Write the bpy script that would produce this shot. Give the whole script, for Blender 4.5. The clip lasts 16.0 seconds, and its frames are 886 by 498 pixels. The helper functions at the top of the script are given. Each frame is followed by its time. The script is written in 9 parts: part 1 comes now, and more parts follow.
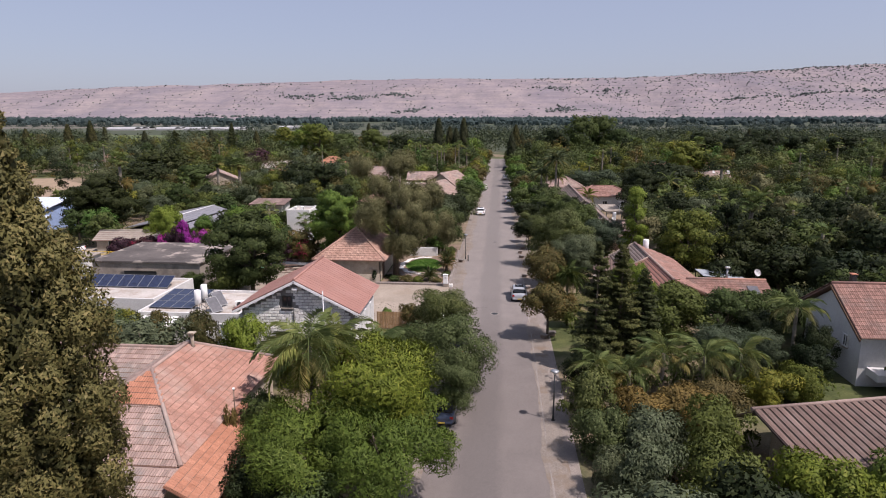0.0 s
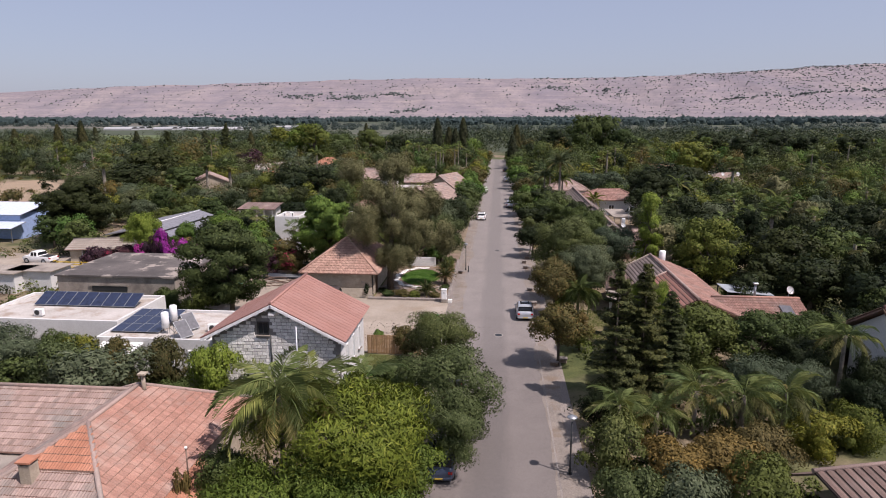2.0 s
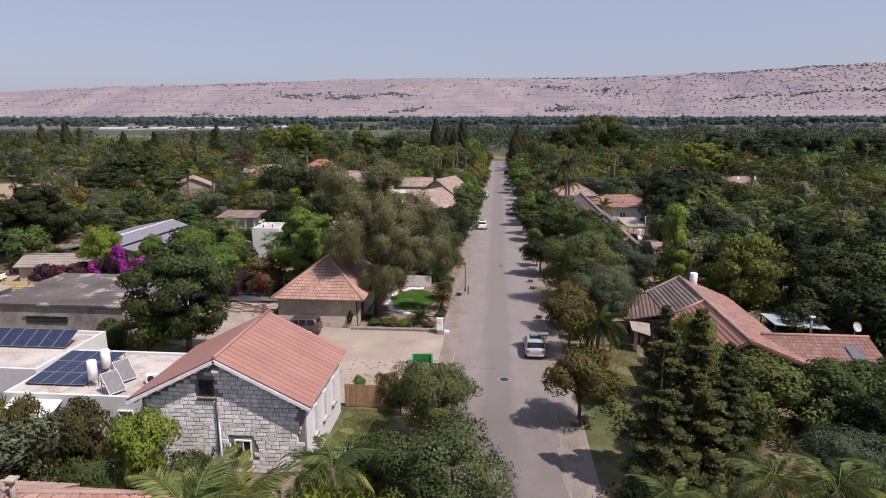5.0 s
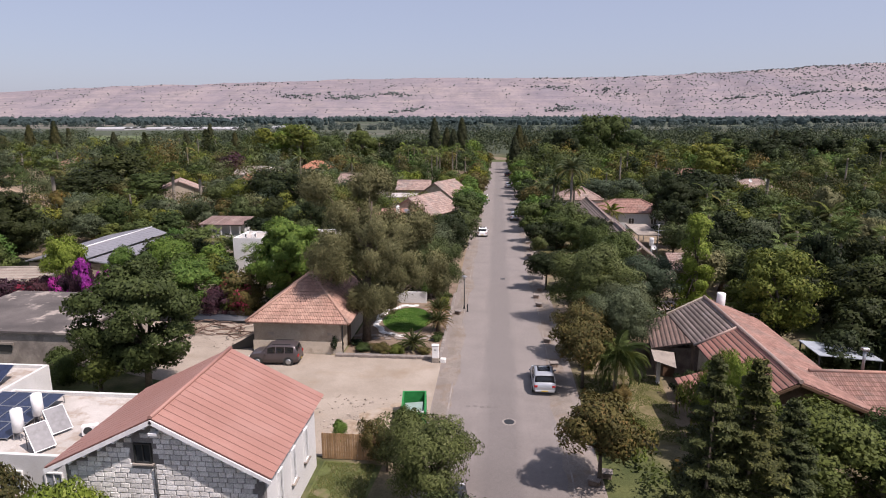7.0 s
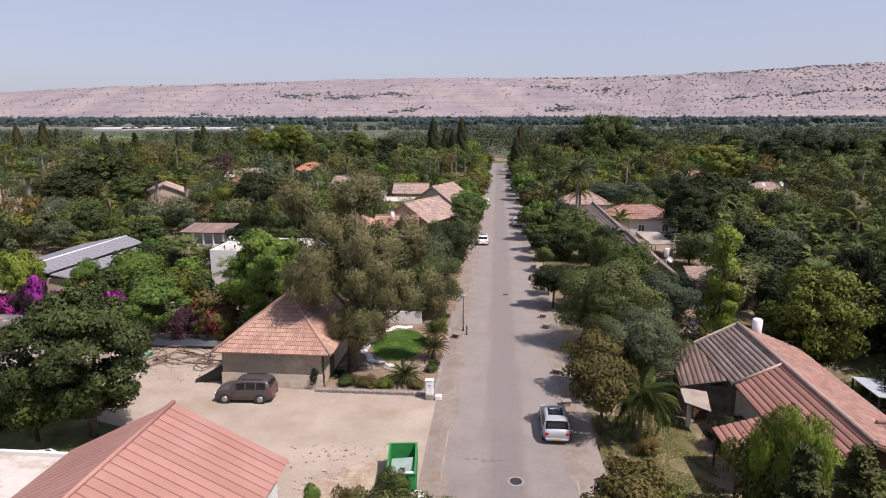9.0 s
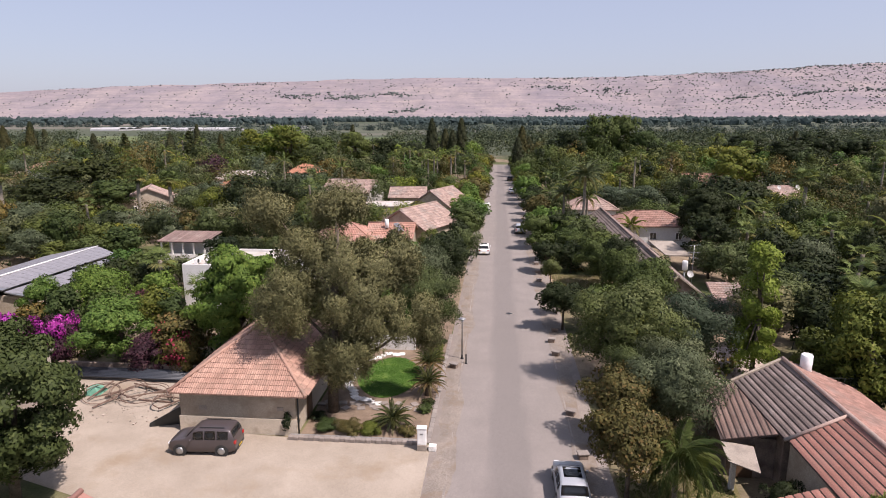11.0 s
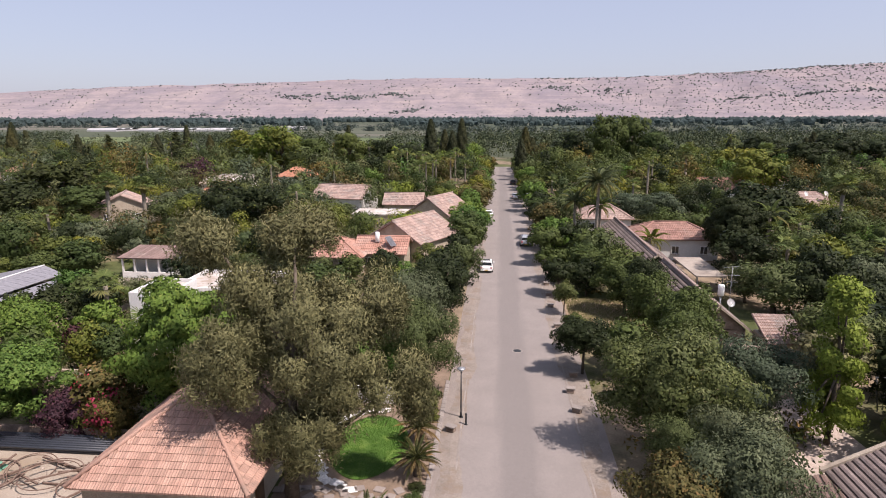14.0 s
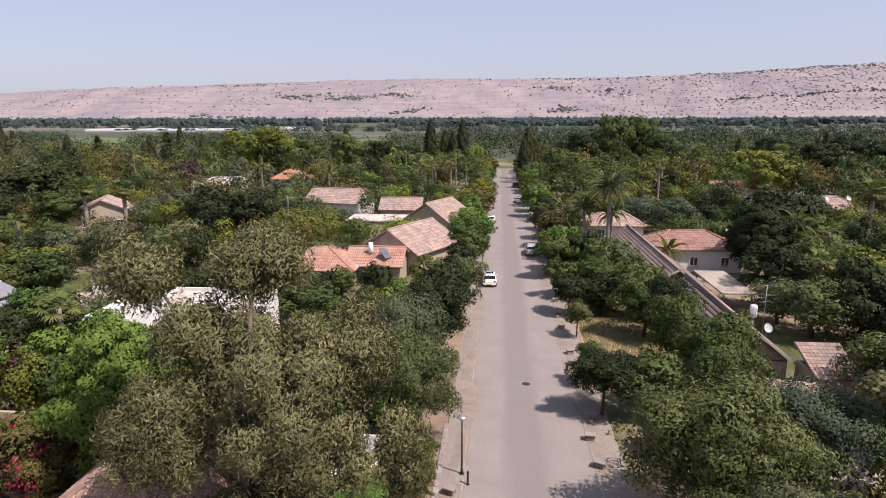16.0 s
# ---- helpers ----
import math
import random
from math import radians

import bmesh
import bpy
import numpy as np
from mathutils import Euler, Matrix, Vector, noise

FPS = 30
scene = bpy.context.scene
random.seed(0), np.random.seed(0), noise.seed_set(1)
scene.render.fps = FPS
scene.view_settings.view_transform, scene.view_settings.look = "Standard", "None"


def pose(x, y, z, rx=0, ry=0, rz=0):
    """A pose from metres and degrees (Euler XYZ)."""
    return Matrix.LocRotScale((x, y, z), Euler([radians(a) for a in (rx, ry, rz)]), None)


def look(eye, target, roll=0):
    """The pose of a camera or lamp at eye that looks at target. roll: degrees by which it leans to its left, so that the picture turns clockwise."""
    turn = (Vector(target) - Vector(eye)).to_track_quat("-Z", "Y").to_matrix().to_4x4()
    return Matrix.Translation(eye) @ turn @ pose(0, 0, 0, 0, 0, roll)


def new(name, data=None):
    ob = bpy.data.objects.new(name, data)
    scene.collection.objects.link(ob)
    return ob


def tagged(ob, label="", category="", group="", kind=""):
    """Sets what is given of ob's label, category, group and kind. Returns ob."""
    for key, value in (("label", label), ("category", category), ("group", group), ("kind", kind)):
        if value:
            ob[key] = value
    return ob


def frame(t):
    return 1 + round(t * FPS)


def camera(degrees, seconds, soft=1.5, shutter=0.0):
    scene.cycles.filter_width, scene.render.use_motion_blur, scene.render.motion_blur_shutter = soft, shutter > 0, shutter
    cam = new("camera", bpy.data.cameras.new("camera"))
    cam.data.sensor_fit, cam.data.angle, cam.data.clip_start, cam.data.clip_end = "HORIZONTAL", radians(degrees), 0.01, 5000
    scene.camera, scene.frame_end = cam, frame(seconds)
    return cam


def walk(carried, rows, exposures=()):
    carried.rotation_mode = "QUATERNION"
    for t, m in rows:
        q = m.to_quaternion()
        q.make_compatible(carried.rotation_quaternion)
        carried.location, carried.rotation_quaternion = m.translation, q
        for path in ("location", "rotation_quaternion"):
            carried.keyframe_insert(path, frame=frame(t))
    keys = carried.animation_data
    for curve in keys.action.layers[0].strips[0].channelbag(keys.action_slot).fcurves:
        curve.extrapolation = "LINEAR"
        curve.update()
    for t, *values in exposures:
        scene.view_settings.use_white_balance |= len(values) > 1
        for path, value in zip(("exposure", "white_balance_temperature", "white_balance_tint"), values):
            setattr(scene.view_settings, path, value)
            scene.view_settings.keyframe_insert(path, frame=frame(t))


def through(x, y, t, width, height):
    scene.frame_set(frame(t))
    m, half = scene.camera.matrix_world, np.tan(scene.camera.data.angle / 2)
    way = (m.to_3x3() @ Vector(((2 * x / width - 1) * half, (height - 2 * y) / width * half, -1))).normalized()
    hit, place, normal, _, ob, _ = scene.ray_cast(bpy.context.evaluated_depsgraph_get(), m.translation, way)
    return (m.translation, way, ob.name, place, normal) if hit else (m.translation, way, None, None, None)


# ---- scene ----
cam = camera(71.4, 16.0, 1.0)
PATH = [
    (0.0, pose(0.194, 0.383, 20.342, 77.837, 0.054, 5.130)),
    (0.5, pose(0.068, 1.961, 20.356, 77.830, 0.056, 5.111)),
    (1.0, pose(-0.050, 3.555, 20.369, 77.824, 0.058, 5.093)),
    (1.5, pose(-0.161, 5.165, 20.382, 77.819, 0.060, 5.077)),
    (2.0, pose(-0.267, 6.791, 20.394, 77.814, 0.062, 5.061)),
    (2.5, pose(-0.366, 8.431, 20.405, 77.809, 0.064, 5.047)),
    (3.0, pose(-0.459, 10.084, 20.415, 77.805, 0.066, 5.034)),
    (3.5, pose(-0.548, 11.750, 20.425, 77.802, 0.068, 5.022)),
    (4.0, pose(-0.633, 13.428, 20.433, 77.799, 0.070, 5.012)),
    (6.5, pose(-1.002, 21.969, 20.466, 77.791, 0.080, 4.978)),
    (7.0, pose(-1.069, 23.701, 20.470, 77.792, 0.082, 4.975)),
    (7.5, pose(-1.135, 25.441, 20.473, 77.792, 0.084, 4.974)),
    (8.0, pose(-1.199, 27.185, 20.476, 77.793, 0.086, 4.973)),
    (8.5, pose(-1.264, 28.935, 20.478, 77.795, 0.088, 4.974)),
    (9.0, pose(-1.328, 30.688, 20.479, 77.797, 0.090, 4.976)),
    (11.5, pose(-1.668, 39.488, 20.473, 77.816, 0.100, 5.004)),
    (12.0, pose(-1.742, 41.248, 20.470, 77.821, 0.102, 5.014)),
    (12.5, pose(-1.820, 43.007, 20.466, 77.826, 0.104, 5.024)),
    (13.0, pose(-1.902, 44.764, 20.461, 77.833, 0.106, 5.036)),
    (13.5, pose(-1.988, 46.517, 20.455, 77.840, 0.108, 5.049)),
    (14.0, pose(-2.078, 48.267, 20.448, 77.847, 0.110, 5.064)),
    (14.5, pose(-2.174, 50.012, 20.441, 77.855, 0.112, 5.079)),
    (15.0, pose(-2.275, 51.751, 20.433, 77.863, 0.114, 5.096)),
    (15.5, pose(-2.383, 53.483, 20.424, 77.872, 0.116, 5.114)),
    (16.0, pose(-2.497, 55.209, 20.415, 77.881, 0.118, 5.134)),
]
walk(cam, PATH, [(0.0, 0.12, 6450, 21), (4.0, 0.1, 6450, 21), (6.5, 0.22, 6500, 21), (9.0, 0.34, 6600, 21), (12.0, 0.45, 6680, 21), (16.0, 0.48, 6720, 21)])

# ---- world and sun ----
SUN_EL, SUN_AZ = radians(58), radians(118)
world = bpy.data.worlds.new("sky")
scene.world = world
world.use_nodes = True
_wn = world.node_tree.nodes
_sky = _wn.new("ShaderNodeTexSky")
_sky.sky_type = "NISHITA"
_sky.sun_disc = False
_sky.sun_elevation, _sky.sun_rotation = SUN_EL, SUN_AZ
_sky.altitude, _sky.air_density, _sky.dust_density, _sky.ozone_density = 100, 1.0, 1.7, 2.2
_wn["Background"].inputs["Strength"].default_value = 0.112
_haze = _wn.new("ShaderNodeMix")
_haze.data_type = "RGBA"
_haze.inputs["Factor"].default_value = 0.62
world.node_tree.links.new(_sky.outputs["Color"], _haze.inputs[6])
_haze.inputs[7].default_value = (3.5, 3.95, 4.95, 1)     # even summer haze
world.node_tree.links.new(_haze.outputs[2], _wn["Background"].inputs["Color"])

sun_dir = Vector((math.sin(SUN_AZ) * math.cos(SUN_EL), math.cos(SUN_AZ) * math.cos(SUN_EL), math.sin(SUN_EL)))
sun = new("sun", bpy.data.lights.new("sun", "SUN"))
sun.data.energy, sun.data.angle, sun.data.color = 4.9, radians(0.6), (1.0, 0.94, 0.87)
sun.matrix_basis = look(sun_dir * 300, (0, 0, 0))

# ---- materials ----
def mat_base(name, rough=0.8, metal=0.0, spec=0.3):
    m = bpy.data.materials.new(name)
    m.use_nodes = True
    b = m.node_tree.nodes["Principled BSDF"]
    b.inputs["Roughness"].default_value = rough
    b.inputs["Metallic"].default_value = metal
    b.inputs["Specular IOR Level"].default_value = spec
    return m, m.node_tree, b


def nd(nt, kind, **vals):
    n = nt.nodes.new(kind)
    for k, v in vals.items():
        if k == "op":
            n.operation = v
        else:
            n.inputs[k.replace("_", " ")].default_value = v
    return n


def ramp(nt, src, stops):
    r = nt.nodes.new("ShaderNodeValToRGB")
    e = r.color_ramp.elements
    while len(e) < len(stops):
        e.new(0.5)
    for el, (p, c) in zip(e, stops):
        el.position, el.color = p, (*c, 1)
    nt.links.new(src, r.inputs[0])
    return r.outputs["Color"]


def coords(nt, which="Object", scale=(1, 1, 1)):
    tc = nt.nodes.new("ShaderNodeTexCoord")
    mp = nt.nodes.new("ShaderNodeMapping")
    mp.inputs["Scale"].default_value = scale
    nt.links.new(tc.outputs[which], mp.inputs["Vector"])
    return mp.outputs["Vector"]


def world_coords(nt, scale=(1, 1, 1)):
    g = nt.nodes.new("ShaderNodeNewGeometry")
    mp = nt.nodes.new("ShaderNodeMapping")
    mp.inputs["Scale"].default_value = scale
    nt.links.new(g.outputs["Position"], mp.inputs["Vector"])
    return mp.outputs["Vector"]


def noise_tex(nt, vec, scale, detail=4.0, rough=0.55):
    n = nd(nt, "ShaderNodeTexNoise", Scale=scale, Detail=detail, Roughness=rough)
    nt.links.new(vec, n.inputs["Vector"])
    return n.outputs["Fac"]


def mixc(nt, fac, a, b, mode="MIX"):
    m = nt.nodes.new("ShaderNodeMix")
    m.data_type, m.blend_type = "RGBA", mode
    for sock, v in ((m.inputs["Factor"], fac), (m.inputs["A"], a), (m.inputs["B"], b)):
        if isinstance(v, (int, float)):
            sock.default_value = v
        elif isinstance(v, tuple):
            sock.default_value = (*v, 1)
        else:
            nt.links.new(v, sock)
    return m.outputs["Result"]


def piece_random(nt):
    """0 to 1, different for each piece, whether it is an object or an island of a mesh."""
    oi, g = nt.nodes.new("ShaderNodeObjectInfo"), nt.nodes.new("ShaderNodeNewGeometry")
    a = nd(nt, "ShaderNodeMath", op="ADD")
    f = nd(nt, "ShaderNodeMath", op="FRACT")
    nt.links.new(oi.outputs["Random"], a.inputs[0])
    nt.links.new(g.outputs["Random Per Island"], a.inputs[1])
    nt.links.new(a.outputs[0], f.inputs[0])
    return f.outputs[0]


def bump(nt, b, height, strength, dist=0.02):
    n = nd(nt, "ShaderNodeBump", Strength=strength, Distance=dist)
    nt.links.new(height, n.inputs["Height"])
    nt.links.new(n.outputs["Normal"], b.inputs["Normal"])


ALBEDO = 0.88     # one measure for all mineral colours below


def rough_surface(name, c1, c2, scale=1.0, rough=0.85, metal=0.0, stain=None, stain_scale=0.25, bumps=0.3, fine=18.0, spec=0.3, pieces=None, stain_at=(0.5, 0.68)):
    """Two-scale mottling, optional stains and optional change from piece to piece."""
    c1, c2, stain = (tuple(v * ALBEDO for v in c) if c else None for c in (c1, c2, stain))
    m, nt, b = mat_base(name, rough, metal, spec)
    v = world_coords(nt)
    n1, n2 = noise_tex(nt, v, scale, 5), noise_tex(nt, v, fine, 3, 0.6)
    col = ramp(nt, n1, [(0.32, c1), (0.68, c2)])
    col = mixc(nt, 0.55, col, ramp(nt, n2, [(0.3, (0.55, 0.55, 0.55)), (0.7, (1.35, 1.35, 1.35))]), "MULTIPLY")
    if stain:
        ns = noise_tex(nt, v, stain_scale, 6, 0.65)
        f = ramp(nt, ns, [(stain_at[0], (0, 0, 0)), (stain_at[1], (1, 1, 1))])
        col = mixc(nt, f, col, stain)
    if pieces:
        lo, hi = pieces
        col = mixc(nt, 1.0, col, ramp(nt, piece_random(nt), [(0.0, (lo,) * 3), (1.0, (hi,) * 3)]), "MULTIPLY")
    nt.links.new(col, b.inputs["Base Color"])
    bump(nt, b, n2, bumps)
    return m


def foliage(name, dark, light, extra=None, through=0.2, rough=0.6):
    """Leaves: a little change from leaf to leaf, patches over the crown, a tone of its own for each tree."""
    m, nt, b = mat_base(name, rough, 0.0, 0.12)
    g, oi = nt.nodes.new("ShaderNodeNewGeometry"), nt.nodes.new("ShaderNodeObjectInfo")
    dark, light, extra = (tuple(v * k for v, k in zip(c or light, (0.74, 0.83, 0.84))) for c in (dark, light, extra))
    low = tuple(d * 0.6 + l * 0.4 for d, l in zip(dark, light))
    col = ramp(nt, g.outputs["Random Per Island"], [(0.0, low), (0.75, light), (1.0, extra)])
    n = noise_tex(nt, world_coords(nt), 0.8, 3)
    col = mixc(nt, 0.8, col, ramp(nt, n, [(0.3, (0.68, 0.7, 0.68)), (0.7, (1.22, 1.18, 1.1))]), "MULTIPLY")
    at = nt.nodes.new("ShaderNodeAttribute")
    at.attribute_name = "tree_tone"
    add, fr = nd(nt, "ShaderNodeMath", op="ADD"), nd(nt, "ShaderNodeMath", op="FRACT")
    nt.links.new(oi.outputs["Random"], add.inputs[0])
    nt.links.new(at.outputs["Fac"], add.inputs[1])
    nt.links.new(add.outputs[0], fr.inputs[0])
    col = mixc(nt, 0.85, col, ramp(nt, fr.outputs[0], [(0.0, (0.62, 0.74, 0.8)), (0.35, (0.95, 0.98, 0.92)), (0.65, (1.0, 1.02, 1.0)), (1.0, (1.38, 1.22, 0.9))]), "MULTIPLY")
    nt.links.new(col, b.inputs["Base Color"])
    t = nt.nodes.new("ShaderNodeBsdfTranslucent")
    nt.links.new(col, t.inputs["Color"])
    mx = nd(nt, "ShaderNodeMixShader", Fac=through)
    nt.links.new(b.outputs[0], mx.inputs[1])
    nt.links.new(t.outputs[0], mx.inputs[2])
    nt.links.new(mx.outputs[0], nt.nodes["Material Output"].inputs["Surface"])
    return m


def plain(name, c, rough=0.5, metal=0.0, spec=0.5, vary=0.12):
    m, nt, b = mat_base(name, rough, metal, spec)
    n = noise_tex(nt, world_coords(nt), 3.0, 5)
    lo, hi = tuple(x * (1 - vary) for x in c), tuple(min(1, x * (1 + vary)) for x in c)
    nt.links.new(ramp(nt, n, [(0.3, lo), (0.7, hi)]), b.inputs["Base Color"])
    return m


LEAF = {
    "dark": foliage("leaf_dark_green", (0.016, 0.021, 0.008), (0.04, 0.049, 0.02), (0.066, 0.074, 0.032)),
    "mid": foliage("leaf_green", (0.051, 0.060, 0.019), (0.107, 0.127, 0.040), (0.133, 0.158, 0.050)),
    "bright": foliage("leaf_bright_green", (0.06, 0.1, 0.024), (0.135, 0.205, 0.045), (0.2, 0.245, 0.064)),
    "lime": foliage("leaf_lime", (0.1, 0.13, 0.02), (0.235, 0.275, 0.045), (0.33, 0.34, 0.08)),
    "olive": foliage("leaf_grey_olive", (0.046, 0.056, 0.02), (0.118, 0.134, 0.051), (0.195, 0.202, 0.095)),
    "greygreen": foliage("leaf_grey_green", (0.06, 0.068, 0.038), (0.135, 0.145, 0.082), (0.21, 0.21, 0.13)),
    "brown": foliage("needle_brown_green", (0.1, 0.089, 0.043), (0.232, 0.198, 0.1), (0.345, 0.287, 0.15)),
    "rust": foliage("leaf_rust", (0.06, 0.055, 0.02), (0.145, 0.115, 0.042), (0.24, 0.14, 0.058)),
    "dry": foliage("leaf_dry_brown", (0.077, 0.060, 0.024), (0.198, 0.137, 0.055), (0.275, 0.186, 0.077)),
    "yellow": foliage("leaf_yellow_green", (0.07, 0.085, 0.018), (0.175, 0.18, 0.036), (0.27, 0.24, 0.058)),
    "purple": foliage("leaf_purple", (0.030, 0.017, 0.024), (0.091, 0.037, 0.055), (0.146, 0.055, 0.073)),
    "magenta": foliage("flower_magenta", (0.25, 0.02, 0.18), (0.55, 0.05, 0.4), (0.65, 0.12, 0.5)),
    "red": foliage("flower_red", (0.2, 0.02, 0.035), (0.38, 0.04, 0.085), (0.38, 0.09, 0.13)),
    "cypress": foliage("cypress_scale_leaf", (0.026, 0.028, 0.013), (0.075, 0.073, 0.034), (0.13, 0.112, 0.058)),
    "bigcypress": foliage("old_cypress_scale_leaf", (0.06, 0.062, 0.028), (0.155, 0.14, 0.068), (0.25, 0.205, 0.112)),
    "palmgrey": foliage("date_palm_leaflet", (0.08, 0.092, 0.05), (0.17, 0.182, 0.095), (0.26, 0.26, 0.14)),
    "cycadbrown": foliage("cycad_brown_frond", (0.12, 0.07, 0.03), (0.26, 0.16, 0.075), (0.34, 0.22, 0.11)),
    "palmlight": foliage("palm_leaflet_pale", (0.1, 0.118, 0.04), (0.21, 0.232, 0.082), (0.34, 0.325, 0.135)),
    "deep": foliage("leaf_deep_green", (0.038, 0.046, 0.015), (0.092, 0.106, 0.036), (0.14, 0.148, 0.052)),
    "pine": foliage("conifer_needle", (0.04, 0.043, 0.017), (0.098, 0.1, 0.038), (0.17, 0.158, 0.055)),
    "palm": foliage("palm_leaflet", (0.073, 0.086, 0.027), (0.158, 0.188, 0.059), (0.281, 0.267, 0.099)),
    "palmdry": foliage("palm_leaflet_yellowed", (0.114, 0.108, 0.038), (0.253, 0.214, 0.082), (0.328, 0.253, 0.114)),
    "feather": foliage("feathery_green", (0.052, 0.075, 0.013), (0.14, 0.175, 0.032), (0.205, 0.225, 0.05)),
    # blue-grey distance haze is mixed into this leaf colour
    "far": foliage("leaf_distant_hazed", (0.055, 0.068, 0.066), (0.085, 0.1, 0.094), (0.11, 0.125, 0.112)),
    "grassdry": foliage("grass_dry", (0.183, 0.146, 0.073), (0.366, 0.293, 0.146), (0.439, 0.366, 0.207)),
    "grass": foliage("grass_green", (0.045, 0.105, 0.015), (0.095, 0.19, 0.030), (0.13, 0.22, 0.045)),
}
BARK = rough_surface("bark", (0.07, 0.055, 0.04), (0.16, 0.13, 0.1), 3.0, 0.9, bumps=0.8)
BARK_PALE = rough_surface("bark_pale", (0.2, 0.17, 0.13), (0.33, 0.29, 0.24), 3.0, 0.9, bumps=0.8)


def asphalt_material():
    """Pale dusty asphalt, darker where the traffic runs, with scuffs and fine grain."""
    m, nt, b = mat_base("asphalt", 0.9, 0, 0.3)
    v = world_coords(nt)
    n1, n2, n3 = noise_tex(nt, v, 0.35, 5), noise_tex(nt, v, 30.0, 3, 0.6), noise_tex(nt, world_coords(nt, (1, 0.12, 1)), 0.9, 4)
    col = ramp(nt, n1, [(0.32, (0.204, 0.182, 0.169)), (0.68, (0.236, 0.21, 0.195))])
    pos = nt.nodes.new("ShaderNodeSeparateXYZ")
    nt.links.new(v, pos.inputs[0])
    sh = nd(nt, "ShaderNodeMath", op="ADD")
    sh.inputs[1].default_value = 0.55
    nt.links.new(pos.outputs["X"], sh.inputs[0])
    ab = nd(nt, "ShaderNodeMath", op="ABSOLUTE")
    nt.links.new(sh.outputs[0], ab.inputs[0])
    wob = nd(nt, "ShaderNodeMath", op="MULTIPLY_ADD")
    nt.links.new(n3, wob.inputs[0])
    wob.inputs[1].default_value = -1.6
    nt.links.new(ab.outputs[0], wob.inputs[2])
    f = ramp(nt, wob.outputs[0], [(0.0, (0.8, 0.8, 0.8)), (0.75, (0, 0, 0))])
    col = mixc(nt, f, col, (0.173, 0.156, 0.147))
    col = mixc(nt, 0.5, col, ramp(nt, n2, [(0.3, (0.6, 0.6, 0.6)), (0.7, (1.3, 1.3, 1.3))]), "MULTIPLY")
    # near stretch toned darker, paling along y over a noisy edge
    along_y = nd(nt, "ShaderNodeMath", op="MULTIPLY_ADD")
    nt.links.new(n1, along_y.inputs[0])
    along_y.inputs[1].default_value = 14.0
    nt.links.new(pos.outputs["Y"], along_y.inputs[2])
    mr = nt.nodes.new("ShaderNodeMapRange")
    nt.links.new(along_y.outputs[0], mr.inputs["Value"])
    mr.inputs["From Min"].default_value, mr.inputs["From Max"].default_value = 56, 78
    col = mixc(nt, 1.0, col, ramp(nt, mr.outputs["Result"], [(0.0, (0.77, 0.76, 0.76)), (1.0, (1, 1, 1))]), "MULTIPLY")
    n4 = noise_tex(nt, v, 4.0, 4, 0.65)
    col = mixc(nt, 0.22, col, ramp(nt, n4, [(0.35, (0.8, 0.8, 0.8)), (0.65, (1.18, 1.18, 1.18))]), "MULTIPLY")
    nt.links.new(col, b.inputs["Base Color"])
    bump(nt, b, n2, 0.25)
    return m


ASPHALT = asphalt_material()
ASPHALT_WORN = rough_surface("asphalt_scuff", (0.17, 0.152, 0.142), (0.2, 0.18, 0.168), 0.8, 0.85, fine=30.0, bumps=0.25)
PAVING = rough_surface("paving", (0.255, 0.22, 0.196), (0.3, 0.258, 0.228), 0.6, 0.9, stain=(0.235, 0.2, 0.176), stain_scale=0.5, pieces=(0.88, 1.08))
KERB = rough_surface("kerb_concrete", (0.25, 0.22, 0.2), (0.3, 0.265, 0.24), 1.2, 0.9, pieces=(0.85, 1.1))
DIRT = rough_surface("packed_dirt", (0.315, 0.265, 0.212), (0.41, 0.35, 0.287), 0.35, 0.95, stain=(0.28, 0.212, 0.145), stain_scale=0.22, bumps=0.4, fine=22, stain_at=(0.52, 0.74))
RUBBLE = rough_surface("rubble", (0.3, 0.25, 0.2), (0.48, 0.41, 0.35), 2.0, 0.95, pieces=(0.6, 1.15))
TILE_RED = rough_surface("roof_tile_red", (0.36, 0.185, 0.138), (0.44, 0.25, 0.192), 0.5, 0.85, stain=(0.4, 0.29, 0.24), stain_scale=0.35, pieces=(0.86, 1.12), bumps=0.5)
TILE_ORANGE = rough_surface("roof_tile_orange", (0.41, 0.18, 0.11), (0.47, 0.23, 0.15), 0.5, 0.85, stain=(0.4, 0.25, 0.18), stain_scale=0.3, pieces=(0.88, 1.1), bumps=0.5, stain_at=(0.58, 0.75))
TILE_ROSE = rough_surface("roof_tile_rose", (0.27, 0.15, 0.12), (0.35, 0.205, 0.165), 0.6, 0.85, stain=(0.24, 0.17, 0.145), stain_scale=0.5, pieces=(0.78, 1.15), bumps=0.5)
TILE_OLD_ROSE = rough_surface("roof_tile_grey_rose", (0.2, 0.135, 0.118), (0.28, 0.195, 0.17), 0.7, 0.88, stain=(0.3, 0.24, 0.21), stain_scale=0.5, pieces=(0.78, 1.15), bumps=0.5)
TILE_DEEP = rough_surface("roof_tile_deep_red", (0.3, 0.14, 0.108), (0.37, 0.18, 0.142), 0.6, 0.85, stain=(0.29, 0.16, 0.13), stain_scale=0.5, pieces=(0.82, 1.12), bumps=0.5)
TILE_OLD = rough_surface("roof_tile_weathered", (0.33, 0.235, 0.2), (0.42, 0.31, 0.265), 0.6, 0.9, stain=(0.27, 0.24, 0.215), stain_scale=0.4, pieces=(0.75, 1.15), bumps=0.5)
